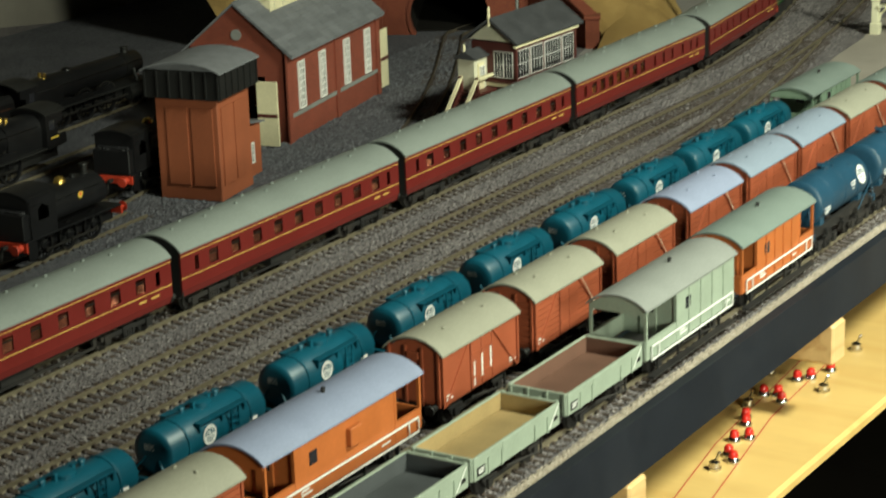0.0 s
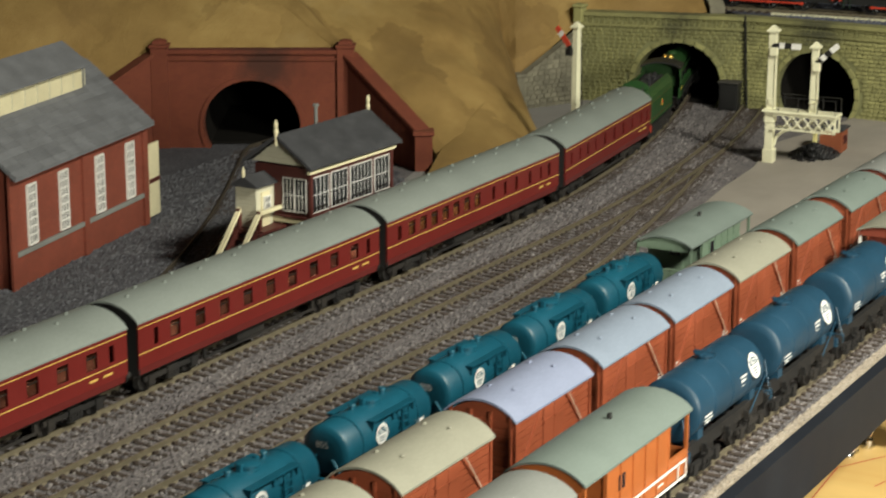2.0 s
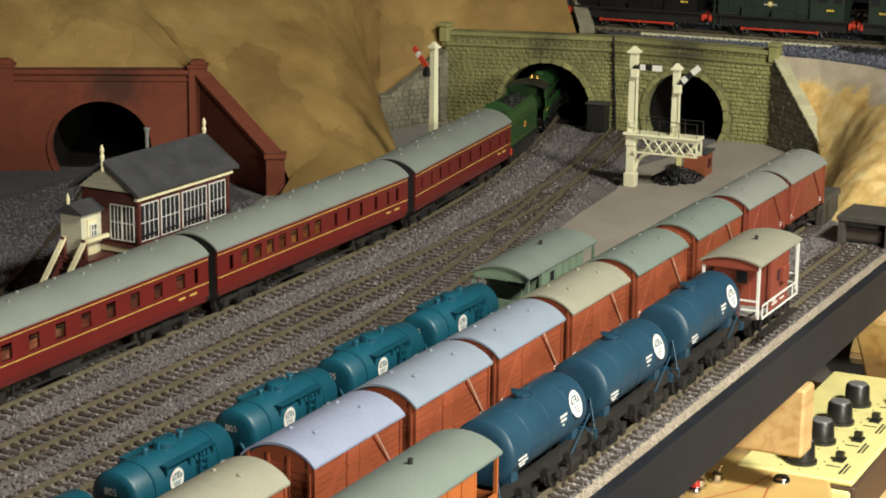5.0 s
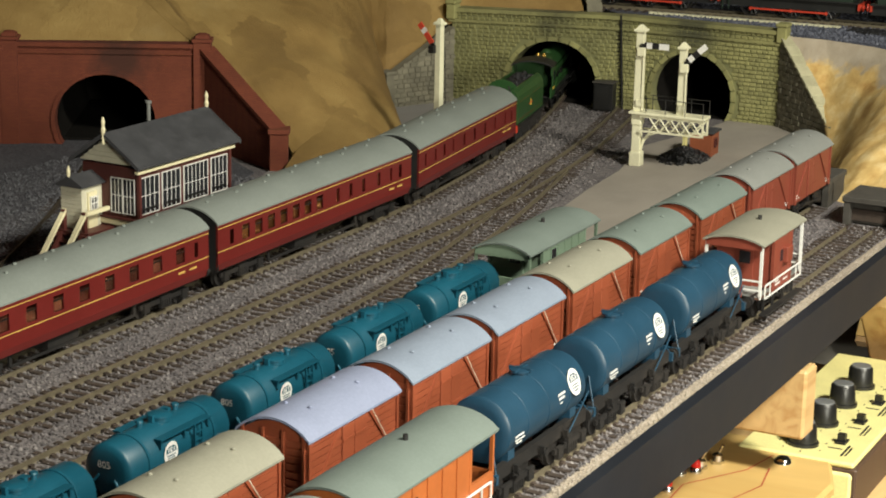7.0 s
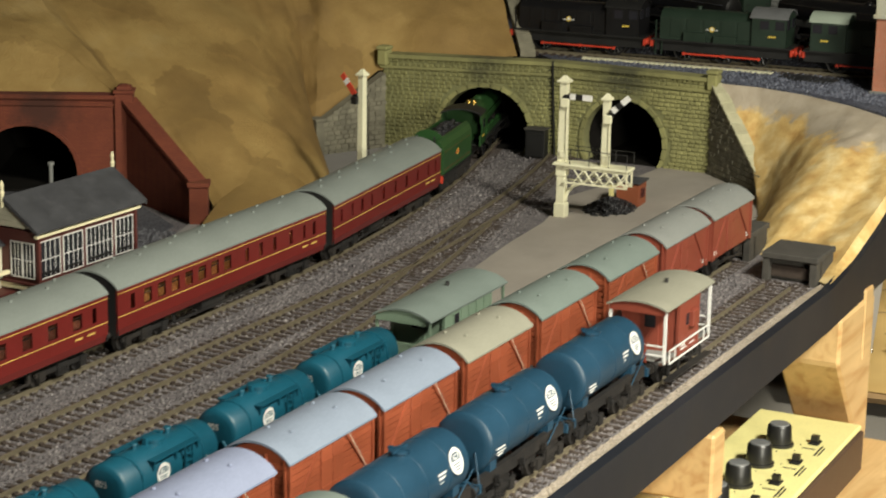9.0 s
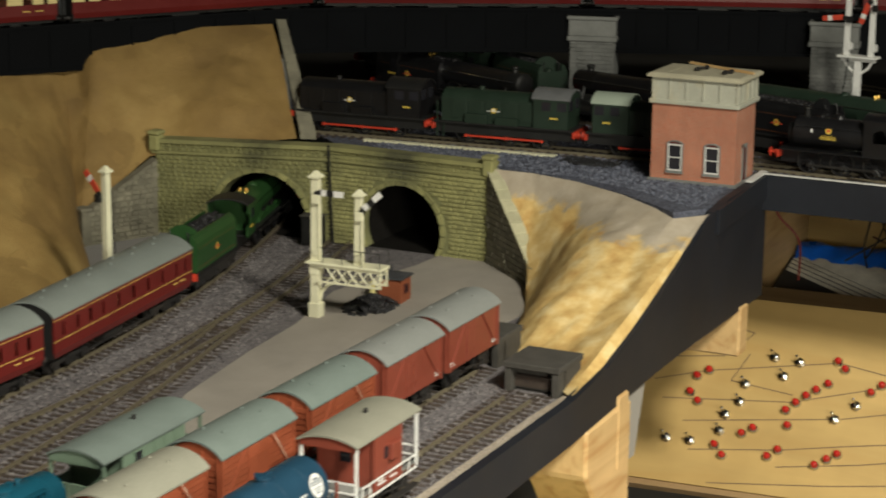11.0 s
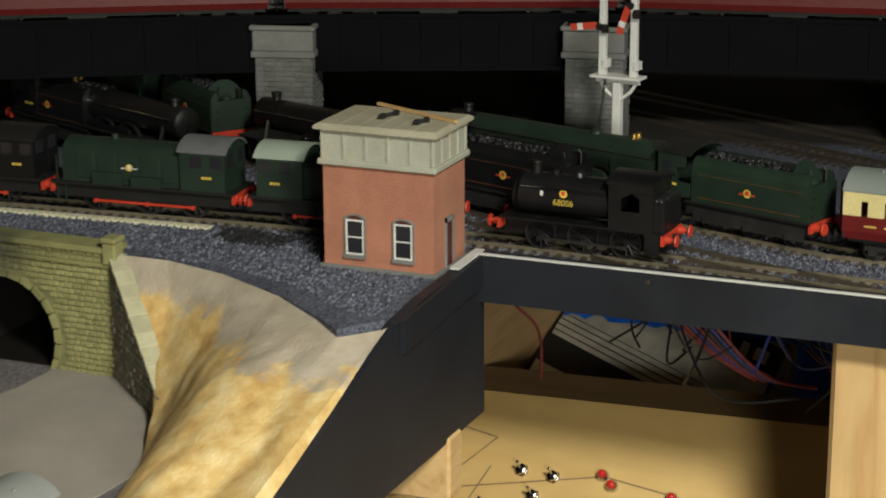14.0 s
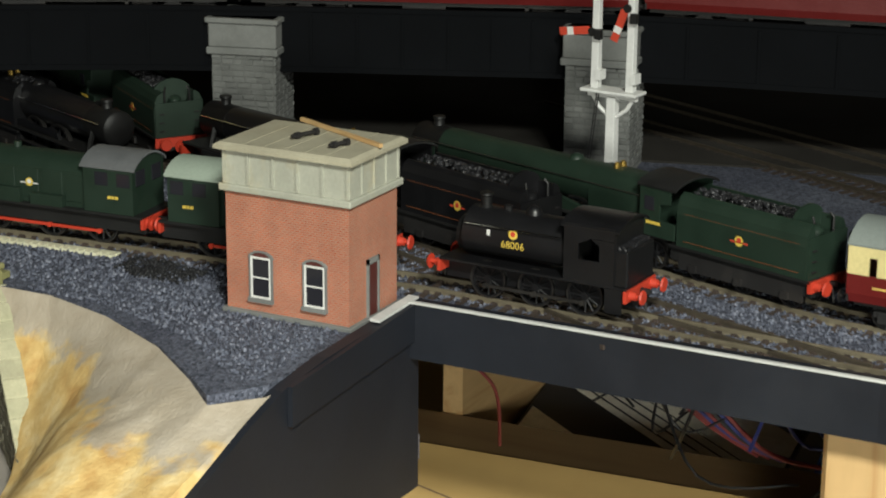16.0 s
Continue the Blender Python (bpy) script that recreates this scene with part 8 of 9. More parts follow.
for y in (-0.0068, 0.0068):
    hr.path([(0.006, y, 0.0488), (0.049, y, 0.0488)], 0.0003)
    for x in (0.008, 0.022, 0.036, 0.049):
        hr.path([(x, y, 0.0388), (x, y, 0.0490)], 0.0003)
part("handrail", hr, BLACKPAINT, bs)

ss = thing("signal_post", pose(0.4535, 0.2525, 0.001, 0, 0, 80), "tall cream signal post with a raised red arm", "signal")
post(ss, 0, 0, 0, 0.0930, 0.0025, SIGNAL_CREAM)
arm(ss, pose(0.004, 0.0032, 0.0800, 0, -48, 0))
part("lamp", G().box(0.001, 0.0055, 0.0028, 0.0058, 0.0735, 0.0785), BLACKPAINT, ss)
la = G()
for x in (-0.0014, 0.0014):
    la.path([(x, -0.0075, 0), (x, -0.0040, 0.080)], 0.0003)
for k in range(24):
    la.path([(-0.0014, -0.0073 + 0.00014 * k, 0.003 + 0.0032 * k), (0.0014, -0.0073 + 0.00014 * k, 0.003 + 0.0032 * k)], 0.00025)
part("ladder", la, BLACKPAINT, ss)
part("lever_box", G().box(0.003, 0.008, 0.002, 0.006, 0, 0.008), BLACKPAINT, ss)

ws = thing("bracket_signal.001", pose(0.9398, -0.1060, Z_UP, 0, 0, -96), "white two-post bracket signal with red arms on the upper yard", "signal")
post(ws, 0.0100, 0, 0, 0.0620, 0.0028, SIGNAL_WHITE, cap=False)
part("platform", G().box(-0.0060, 0.0260, -0.0060, 0.0060, 0.0640, 0.0656), SIGNAL_WHITE, ws, bevel=0.0003)
part("bracket", G().path([(0.0100, 0, 0.0500), (0.0020, 0, 0.0560), (-0.0030, 0, 0.0640)], 0.0011).path([(0.0100, 0, 0.0500), (0.0180, 0, 0.0560), (0.0230, 0, 0.0640)], 0.0011).box(-0.004, 0.024, -0.001, 0.001, 0.0610, 0.0640), SIGNAL_WHITE, ws)
for x, h in ((0.0, 0.1130), (0.0200, 0.1230)):
    post(ws, x, 0, 0.0656, h, 0.0021, SIGNAL_WHITE)
    arm(ws, pose(x - 0.003, -0.0030, h - 0.018, 0, 8, 180) if x == 0 else pose(x - 0.003, -0.0030, h - 0.016, 0, 70, 180))
    part("lamp", G().box(x + 0.001, x + 0.0045, -0.0050, -0.0022, h - 0.022, h - 0.017), BLACKPAINT, ws)
    part("counterweight", G().box(x + 0.001, x + 0.004, -0.003, 0.003, 0.0700, 0.0750), SIGNAL_WHITE, ws)
la = G()
for y in (-0.0012, 0.0012):
    la.path([(-0.0040, y - 0.004, 0.0), (0.0035, y - 0.004, 0.0640)], 0.0003)
for k in range(16):
    la.path([(-0.0040 + 0.00044 * k, -0.0052, 0.003 + 0.0038 * k), (-0.0040 + 0.00044 * k, -0.0028, 0.003 + 0.0038 * k)], 0.00025)
part("ladder", la, BLACKPAINT, ws)

# lineside hut, coal, stop blocks, cabinet
hut = thing("lineside_hut", pose(0.5571, 0.0887, 0.001, 0, 0, 4), "small red-brown lineside hut with a dark felt roof", "hut")
part("hut_body", G().box(0, 0.018, 0, 0.016, 0, 0.0165), STAGE_BRICK, hut)
part("roof", G().rings([[(-0.0015, y, 0.0165), (0.0195, y, 0.0165), (0.0195, y, 0.0178), (0.009, y, 0.0200), (-0.0015, y, 0.0178)] for y in (-0.0015, 0.0175)]), SLATE, hut, bevel=0.0003)
sash(hut, south(0.0060, -0.0002, 0.0070), 0.0042, 0.0050, 1, 1, 0.0005, MAROON)
part("chimney", G().cyl((0.013, 0.012, 0.018), (0.013, 0.012, 0.0235), 0.0009, n=8), SLATE, hut)
rr = random.Random(4)
g = G()
for _ in range(420):
    a, q = rr.uniform(0, 6.28), rr.random() ** 0.6
    x, y = 0.024 * q * math.cos(a), 0.017 * q * math.sin(a)
    g.ball((x, y, 0.0085 * (1 - q) ** 0.8 + 0.0004), rr.uniform(0.0008, 0.0017), 0.8, 6)
g.turned([(-0.001, 0.017), (0.001, 0.015), (0.006, 0.006), (0.0075, 0.001)], (0, 0, 0), "z", 14)
tagged(solid("coal_heap", g, COAL, "heap of glossy black coal beside the signal", "coal", m=pose(0.5409, 0.1033, 0.001)), kind="stuff")
solid("marker_post", G().box(-0.0022, 0.0022, -0.0010, 0.0010, 0, 0.0145).box(-0.0030, 0.0030, -0.0014, 0.0014, 0.0145, 0.0155), YELLOW_PANEL, "short yellow marker post by the coal heap", "post", m=pose(0.5494, 0.1058, 0.001))
cabn = thing("lineside_cabinet", pose(0.6790, 0.2230, 0.001, 0, 0, 5), "dark wooden lineside cabinet between the tunnel arches", "cabinet")
part("carcass", G().box(-0.005, 0.005, -0.0080, 0.0080, 0, 0.0220), BLACKPAINT, cabn, bevel=0.0004)
part("door", G().box(-0.0058, -0.005, -0.0066, 0.0066, 0.0015, 0.0195), BLACKPAINT, cabn)
part("lid", G().box(-0.0062, 0.006, -0.0086, 0.0086, 0.0220, 0.0230), STOPBLOCK, cabn)


def stop_block(x, y, w=0.040):
    t = thing("buffer_stop", pose(x, y, 0.0), "dark timber-faced buffer stop at the end of a siding", "buffer stop", "buffer stops")
    part("block", G().box(0.010, 0.036, -w / 2, w / 2, 0, 0.0170), STOPBLOCK, t, bevel=0.0006)
    part("cap_beam", G().box(0.0, 0.037, -w / 2 - 0.001, w / 2 + 0.001, 0.0150, 0.0188), STOPBLOCK, t, bevel=0.0005)
    for s in (-1, 1):
        part("cheek", G().box(0.001, 0.012, s * w / 2 - 0.004 if s > 0 else s * w / 2, s * w / 2 if s > 0 else s * w / 2 + 0.004, 0, 0.0150), STOPBLOCK, t)
    part("sleeper_face", G().box(0.006, 0.010, -w / 2 + 0.004, w / 2 - 0.004, 0.003, 0.010), SLEEPER, t)
    return t


stop_block(0.4150, Y_C - 0.002, 0.034)
stop_block(0.4550, Y_B + 0.001, 0.032)
solid("point_motor", G().box(-0.012, 0.012, -0.003, 0.003, 0, 0.004).box(-0.008, 0.008, -0.005, 0.005, 0, 0.002), STOPBLOCK, "dark point lever box beside the hardstanding", "point lever", m=pose(0.5255, 0.0455, 0.001, 0, 0, 8))


# ---- below the boards: timber blocks, control panels, controller, cartons and wires ----
for x0, low in ((-0.405, -0.052), (-0.150, -0.052), (0.201, -0.066), (0.474, -0.060), (0.705, -0.0485)):
    y = fascia_y(x0)
    solid("timber_block", G().box(x0, x0 + 0.018, y - 0.0075, y + 0.050, low, -0.0125 if x0 > 0.3 else -0.0275), PINE, "planed pine block screwed under the baseboard", "timber block", "timber blocks", bevel=0.0015)


def lever_switch(parent_m, group):
    t = thing("toggle_switch", parent_m, "chrome toggle switch on the plywood control panel", "switch", group)
    part("nut", G().cyl((0, 0, 0.0), (0, 0, 0.0016), 0.0040, n=6), CHROME, t)
    part("bush", G().turned([(0.0016, 0.0033), (0.0046, 0.0030), (0.0054, 0.0018)], (0, 0, 0), "z", 14), CHROME, t, smooth=True)
    part("lever", G().turned([(0.0, 0.0007), (0.0050, 0.0009), (0.0062, 0.0012), (0.0070, 0.0006)], (0, 0, 0), "z", 8).turn(pose(0, 0, 0.0042, 22, 14, 0)), CHROME, t, smooth=True)
    return t


def led(parent_m, group):
    t = thing("indicator_light", parent_m, "red indicator light in a chrome bezel", "indicator light", group)
    part("bezel", G().turned([(0, 0.0037), (0.0014, 0.0037), (0.0030, 0.0029), (0.0034, 0.0023)], (0, 0, 0), "z", 16), CHROME, t, smooth=True)
    part("lens", G().turned([(0.0028, 0.0027), (0.0052, 0.0027), (0.0068, 0.0018), (0.0073, 0.0004)], (0, 0, 0), "z", 14), LED_RED, t, smooth=True)
    return t


# far panel, leaning back: s runs down the slope
SLOPE = math.degrees(math.atan(1.27))


def far_at(y, s, lift=0.0):
    """A place on the far panel; local z stands out of its face."""
    c, k = math.cos(radians(SLOPE)), math.sin(radians(SLOPE))
    return Matrix(((0, -c, -k, 0.872 - 0.074 * y - s * c - k * lift), (1, 0, 0, y), (0, -k, c, -0.097 - s * k + c * lift), (0, 0, 0, 1)))


fp = thing("control_panel", pose(0, 0, 0), "sloping plywood control panel with pencilled track lines", "control panel")
part("board", G().add([tuple(far_at(y, s, l).translation) for l in (-0.006, 0.0) for s in (-0.047, 0.113) for y in (0.043, -0.46)], [(0, 1, 3, 2), (4, 6, 7, 5), (0, 4, 5, 1), (2, 3, 7, 6), (0, 2, 6, 4), (1, 5, 7, 3)]), PLY, fp)
part("edge_strip", G().add([tuple(far_at(y, s, l).translation) for l in (-0.012, -0.001) for s in (0.1135, 0.118) for y in (0.043, -0.46)], [(0, 1, 3, 2), (4, 6, 7, 5), (0, 4, 5, 1), (2, 3, 7, 6), (0, 2, 6, 4), (1, 5, 7, 3)]), PLY_SHADED, fp)
SW = [(-0.080, 0.001), (-0.100, 0.003), (-0.090, 0.016), (-0.062, 0.026), (-0.061, 0.041), (-0.052, 0.053), (-0.051, 0.067), (-0.011, 0.078), (-0.030, 0.078), (0.025, 0.068), (-0.136, 0.046), (-0.150, 0.033), (-0.198, 0.022), (-0.204, 0.050)]
LD = [(-0.0234, 0.024), (-0.0318, 0.018), (-0.0212, 0.038), (-0.0288, 0.045), (-0.098, 0.0436), (-0.1043, 0.0365), (-0.111, 0.030), (-0.1175, 0.024), (-0.1256, 0.018), (-0.102, 0.056), (-0.1293, -0.0015), (-0.136, 0.0044)]
LD2 = [(-0.159, 0.021), (-0.166, 0.014), (-0.173, 0.0077), (-0.050, 0.079), (-0.0575, 0.0867), (-0.0686, 0.067), (-0.0765, 0.0616), (-0.092, 0.083), (-0.099, 0.0765), (-0.129, 0.085), (-0.137, 0.079), (-0.144, 0.074), (-0.215, 0.023), (-0.2215, 0.0295), (-0.234, 0.042), (-0.241, 0.050), (-0.248, 0.0585), (-0.252, 0.025), (-0.259, 0.030), (-0.242, 0.071)]
first_sw = lever_switch(far_at(*SW[0]), "panel switches")
for q in SW[1:]:
    copy_thing(first_sw, far_at(*q))
first_led = led(far_at(*LD[0]), "panel lights")
for q in LD[1:] + LD2:
    copy_thing(first_led, far_at(*q))


def pen(pts, at, material=PEN_GREY, w=0.00045, name="pencil_line"):
    g = G()
    for (ya, sa), (yb, sb_) in zip(pts, pts[1:]):
        d = Vector((yb - ya, sb_ - sa)).normalized() * w
        n = (-d.y, d.x)
        q = [(ya + n[0], sa + n[1]), (yb + n[0], sb_ + n[1]), (yb - n[0], sb_ - n[1]), (ya - n[0], sa - n[1])]
        g.add([tuple(at(y, s, 0.00025).translation) for y, s in q], [(0, 1, 2, 3)])
    return g


for pts in ([(0.01, 0.030), (-0.03, 0.018), (-0.13, -0.001), (-0.185, 0.008)], [(0.0, 0.045), (-0.10, 0.036), (-0.165, 0.016)], [(-0.02, 0.062), (-0.14, 0.045), (-0.20, 0.030), (-0.23, 0.041)], [(-0.03, 0.085), (-0.10, 0.076), (-0.15, 0.066), (-0.24, 0.050)], [(-0.06, 0.000), (-0.05, 0.024), (-0.10, 0.030)], [(-0.10, 0.090), (-0.16, 0.080), (-0.25, 0.060)], [(0.02, 0.012), (-0.04, 0.004), (-0.06, -0.018), (0.0, -0.030)], [(-0.05, 0.110), (-0.14, 0.100), (-0.24, 0.085)]):
    solid("pencil_line", pen(pts, far_at), PEN_GREY, "thin pencil line drawn on the control panel", "line", "track diagram")
# the beam's shadow on this batten is part of its colour
solid("batten", G().rings([[(x, y, -0.080), (x + 0.05, y, -0.080), (x + 0.05, y, -0.061), (x, y, -0.061)] for x, y in ((0.898, 0.030), (0.934, -0.46))]), PLY_SHADED, "brown batten, darkened for shade, behind the top of the control panel", "batten", bevel=0.002)
solid("wall_inner", G().box(0.9525, 1.1495, -0.026, -0.014, -0.110, 0.0585), PINE, "unpainted inner board below the upper yard", "board", kind="structure")
solid("timber_post", G().box(0.766, 0.810, -0.366, -0.2860, -0.40, 0.0485), PINE_UP, "planed pine leg under the lifting beam", "leg", bevel=0.0025)
solid("support_bracket", G().prism([(0.495, -0.0145), (0.540, -0.0145), (0.522, -0.065), (0.512, -0.065)], "y", -0.094, -0.090), ROOM_WALL, "grey metal bracket below the fascia", "bracket")
solid("floor_shelf", G().box(0.55, 1.75, -0.60, 0.60, -0.230, -0.212), ROOM_WALL, "grey shelf below the control panel", "shelf", kind="structure")

# near panel, flat under the front edge
def near_at(x, y, lift=0.0):
    return pose(x, y, -0.090 + lift)


g = G().prism([(-1.2, 0.06), (-1.2, -0.100), (-0.22, -0.108), (0.210, -0.116), (0.246, -0.103), (0.260, -0.078), (0.260, 0.06)], "z", -0.098, -0.090)
np_ = thing("control_panel.001", pose(0, 0, 0), "flat plywood control panel under the front edge", "control panel")
part("board", g, PLY, np_, bevel=0.002)
part("batten", G().box(-1.2, 0.10, -0.085, -0.070, -0.120, -0.0982), PINE, np_)
nsw = [(-0.235, -0.065), (-0.140, -0.043), (-0.097, -0.073), (-0.020, -0.064), (-0.084, -0.033), (0.196, -0.045), (0.209, -0.050), (0.149, -0.038)]
for q in nsw:
    copy_thing(first_sw, near_at(*q))["group"] = "front panel switches"
nld = [(-0.159, -0.050), (-0.168, -0.054), (-0.193, -0.058), (-0.186, -0.064), (-0.214, -0.064), (-0.221, -0.070), (-0.119, -0.044), (-0.116, -0.052), (-0.125, -0.058), (-0.087, -0.052), (-0.080, -0.058), (-0.063, -0.064), (0.155, -0.042), (0.181, -0.039), (0.189, -0.045), (-0.329, -0.078), (-0.338, -0.072), (-0.398, -0.083)]
for q in nld:
    copy_thing(first_led, near_at(*q))["group"] = "front panel lights"
for pts in ([(-0.330, -0.070), (-0.20, -0.050), (-0.05, -0.040)], [(-0.300, -0.085), (-0.15, -0.062), (-0.02, -0.055)], [(0.11, -0.050), (0.168, -0.046), (0.206, -0.068), (0.235, -0.073)], [(0.15, -0.073), (0.187, -0.083), (0.215, -0.078)]):
    solid("pencil_line", pen(pts, near_at, PEN), PEN, "thin red pen line drawn on the control panel", "line", "track diagram")
sc = thing("panel_screw", near_at(0.228, -0.081), "domed chrome screw in the panel corner", "screw")
part("dome", G().turned([(0, 0.0052), (0.0016, 0.0048), (0.0032, 0.0030), (0.0038, 0.0006)], (0, 0, 0), "z", 20), CHROME, sc, smooth=True)

ct = thing("train_controller", pose(0.3420, -0.077, -0.118, 0, 0, 1.0) @ Matrix.Diagonal((0.94, 1, 1, 1)), "pale yellow four-knob train controller in a brown case", "controller")
part("case", G().box(-0.108, 0.100, -0.040, 0.028, 0.0, 0.026), CASE_BROWN, ct, bevel=0.001)
part("front_plate", G().box(-0.1110, -0.108, -0.038, 0.026, 0.002, 0.024), YELLOW_PANEL, ct, bevel=0.002)
part("top_plate", G().box(-0.1085, 0.100, -0.0385, 0.028, 0.026, 0.0295), YELLOW_PANEL, ct, bevel=0.0012)
for k in range(4):
    x = -0.089 + 0.0413 * k
    kn = part("knob", G().turned([(0.0, 0.0090), (0.0018, 0.0090), (0.0022, 0.0078), (0.0120, 0.0072), (0.0132, 0.0062)], (x, -0.004, 0.0295), "z", 24), KNOB, ct, smooth=True)
    part("knob_cap", G().turned([(0.0128, 0.0063), (0.0138, 0.0058), (0.0140, 0.001)], (x, -0.004, 0.0295), "z", 24), CAB_GREY, kn, smooth=True)
    sw = part("slide_switch", G().box(x + 0.009, x + 0.018, -0.0260, -0.0195, 0.0295, 0.0310), KNOB, ct, bevel=0.0005)
    part("switch_tab", G().box(x + 0.0115, x + 0.0155, -0.0250, -0.0205, 0.0310, 0.0348), KNOB, sw)
    part("print", G().box(x - 0.010, x + 0.010, -0.0290, -0.0278, 0.02951, 0.02965).box(x - 0.009, x + 0.007, -0.0310, -0.0300, 0.02951, 0.02965).box(x + 0.001, x + 0.0025, -0.026, -0.018, 0.02951, 0.02965), CHASSIS, ct)
    for j in range(7):
        a = radians(-60 + 50 * j)
        part("dial_mark", G().box(x + 0.0135 * math.cos(a) - 0.0008, x + 0.0135 * math.cos(a) + 0.0008, -0.004 + 0.0135 * math.sin(a) - 0.0004, -0.004 + 0.0135 * math.sin(a) + 0.0004, 0.02951, 0.02965), CHASSIS, ct)
solid("shelf", G().box(0.205, 0.50, -0.150, 0.05, -0.132, -0.118), PINE, "pine shelf carrying the controller", "shelf", bevel=0.002)
solid("shelf.001", G().box(0.224, 0.50, -0.165, -0.150, -0.150, -0.112), PINE, "pine front rail of the controller shelf", "rail", bevel=0.002)
solid("timber_brace", G().prism([(0.425, -0.020), (0.498, -0.020), (0.498, -0.118), (0.480, -0.118), (0.425, -0.050)], "y", -0.100, -0.060), PINE, "pine gusset between baseboard and shelf", "gusset", bevel=0.002)

# stored cartons under the upper yard
def carton(y, w, tilt, turn):
    """A black carton, its printed face up: local x away from the batten, y across."""
    c = thing("carton", pose(0.994, y, -0.092, 0, -tilt, turn), "black carton with cream stripes and bars of print, tipped back", "carton", "stored cartons")
    ln = 0.112
    part("box", G().box(0, ln, -w / 2, w / 2, -0.122, 0), CARTON_BLACK, c, bevel=0.001)
    k = 0.62

    def band(u0, u1):
        """A slanting band of print between two offsets along the carton, cut off at its ends."""
        pts = []
        for u, ys in ((u0, (0, 1)), (u1, (1, 0))):
            for e in ys:
                yy = (e - 0.5) * (w - 0.006)
                x = u + k * (yy + w / 2)
                if x < 0.003:
                    x, yy = 0.003, min(w / 2 - 0.003, yy + (0.003 - x) / k)
                if x > ln - 0.003:
                    x, yy = ln - 0.003, max(3e-3 - w / 2, yy - (x - ln + 0.003) / k)
                pts.append((x, yy))
        if max(q[0] for q in pts) - min(q[0] for q in pts) > 0.006:
            part("stripe", G().prism(pts, "z", 0.0001, 0.0004), CARTON_PRINT, c)

    for u in (-0.130, -0.020, 0.090):
        for j in range(4):
            band(u + 0.0075 * j, u + 0.0075 * j + 0.0055)
        band(u + 0.0295, u + 0.074)
        yy = 0.010 - w / 2
        for n, wide in enumerate((0.010, 0.006, 0.013, 0.008, 0.011, 0.007)):
            x = u + 0.082 + k * (yy + w / 2)
            if 0.006 < x < ln - 0.034 and yy + wide < w / 2 - 0.012:
                part("print_bar", G().prism([(x, yy), (x + 0.016, yy), (x + 0.016 + k * wide, yy + wide), (x + k * wide, yy + wide)], "z", 0.0001, 0.0004), CARTON_PRINT, c)
            yy += wide + 0.005
    return c


carton(-0.112, 0.164, 12, 2)
solid("wall_store", G().box(1.164, 1.184, -0.60, 0.30, -0.21, 0.059), PLY, "brown board closing the space under the upper yard", "board", kind="structure")
vs, fs = [], []
for j in range(9):
    for i in range(46):
        y = -0.030 - 0.250 * i / 45
        near = 1.092 - 0.090 * glide(-y, 0.196, 0.212)
        x = near + (1.140 - near) * j / 8 + 0.003 * noise.noise(Vector((i * 0.4, j * 0.5, 3)))
        vs.append((x, y, -0.090 + 0.20 * min(x - 0.994, 0.115) + 0.006 * math.sin(math.pi * j / 8) + 0.005 * noise.noise(Vector((i * 0.33, j * 0.7, 0)))))
for j in range(8):
    for i in range(45):
        fs.append((j * 46 + i, j * 46 + i + 1, (j + 1) * 46 + i + 1, (j + 1) * 46 + i))
solid("plastic_bag", G().add(vs, fs), BAG_BLUE, "creased bright blue plastic bag lying round the carton", "plastic bag", smooth=True)


def wire(pts, material, r=0.0011, label="thin loose wire hanging under the board"):
    P = smooth_line3(pts)
    solid("wire", G().path(P, r, 5), material, label, "wire", "loose wires", smooth=True)


def smooth_line3(pts, per=6):
    out = []
    P = [Vector(p) for p in pts]
    for i in range(len(P) - 1):
        a, b, c, d = P[max(0, i - 1)], P[i], P[i + 1], P[min(len(P) - 1, i + 2)]
        for k in range(per):
            t = k / per
            out.append(0.5 * ((2 * b) + (c - a) * t + (2 * a - 5 * b + 4 * c - d) * t * t + (3 * b - a - 3 * c + d) * t ** 3))
    return out + [P[-1]]


rr = random.Random(33)
for k in range(7):
    o = 0.004 * k
    wire([(0.86, -0.155 - o * 0.6, 0.050), (0.87, -0.165 - o, 0.020), (0.885, -0.190 - o * 1.3, -0.010 - o * 0.4), (0.90, -0.215 - o * 1.5, -0.030)], (WIRE_RED, WIRE_RED, WIRE_BLUE, WIRE_RED, WIRE_BLACK, WIRE_BLUE, WIRE_RED)[k], 0.0012, "bundle wire looping down from the board")
for k in range(34):
    y = rr.uniform(-0.38, -0.11)
    x = rr.uniform(0.83, 0.95)
    w = rr.uniform(-0.07, 0.07)
    wire([(x, y, 0.055), (x + rr.uniform(-0.02, 0.02), y + w * 0.3, 0.030 + rr.uniform(-0.02, 0.02)), (x + rr.uniform(-0.02, 0.03), y + w * 0.8, rr.uniform(-0.02, 0.02)), (x + 0.02, y + w * 1.4, rr.uniform(-0.035, 0.01))], (WIRE_BLACK, WIRE_BLACK, WIRE_BLUE, WIRE_BLACK, WIRE_RED)[k % 5], rr.uniform(0.0006, 0.0011))
wire([(0.80, -0.093, 0.045), (0.81, -0.098, 0.030), (0.82, -0.110, 0.012), (0.83, -0.108, -0.02)], WIRE_RED, 0.0009)
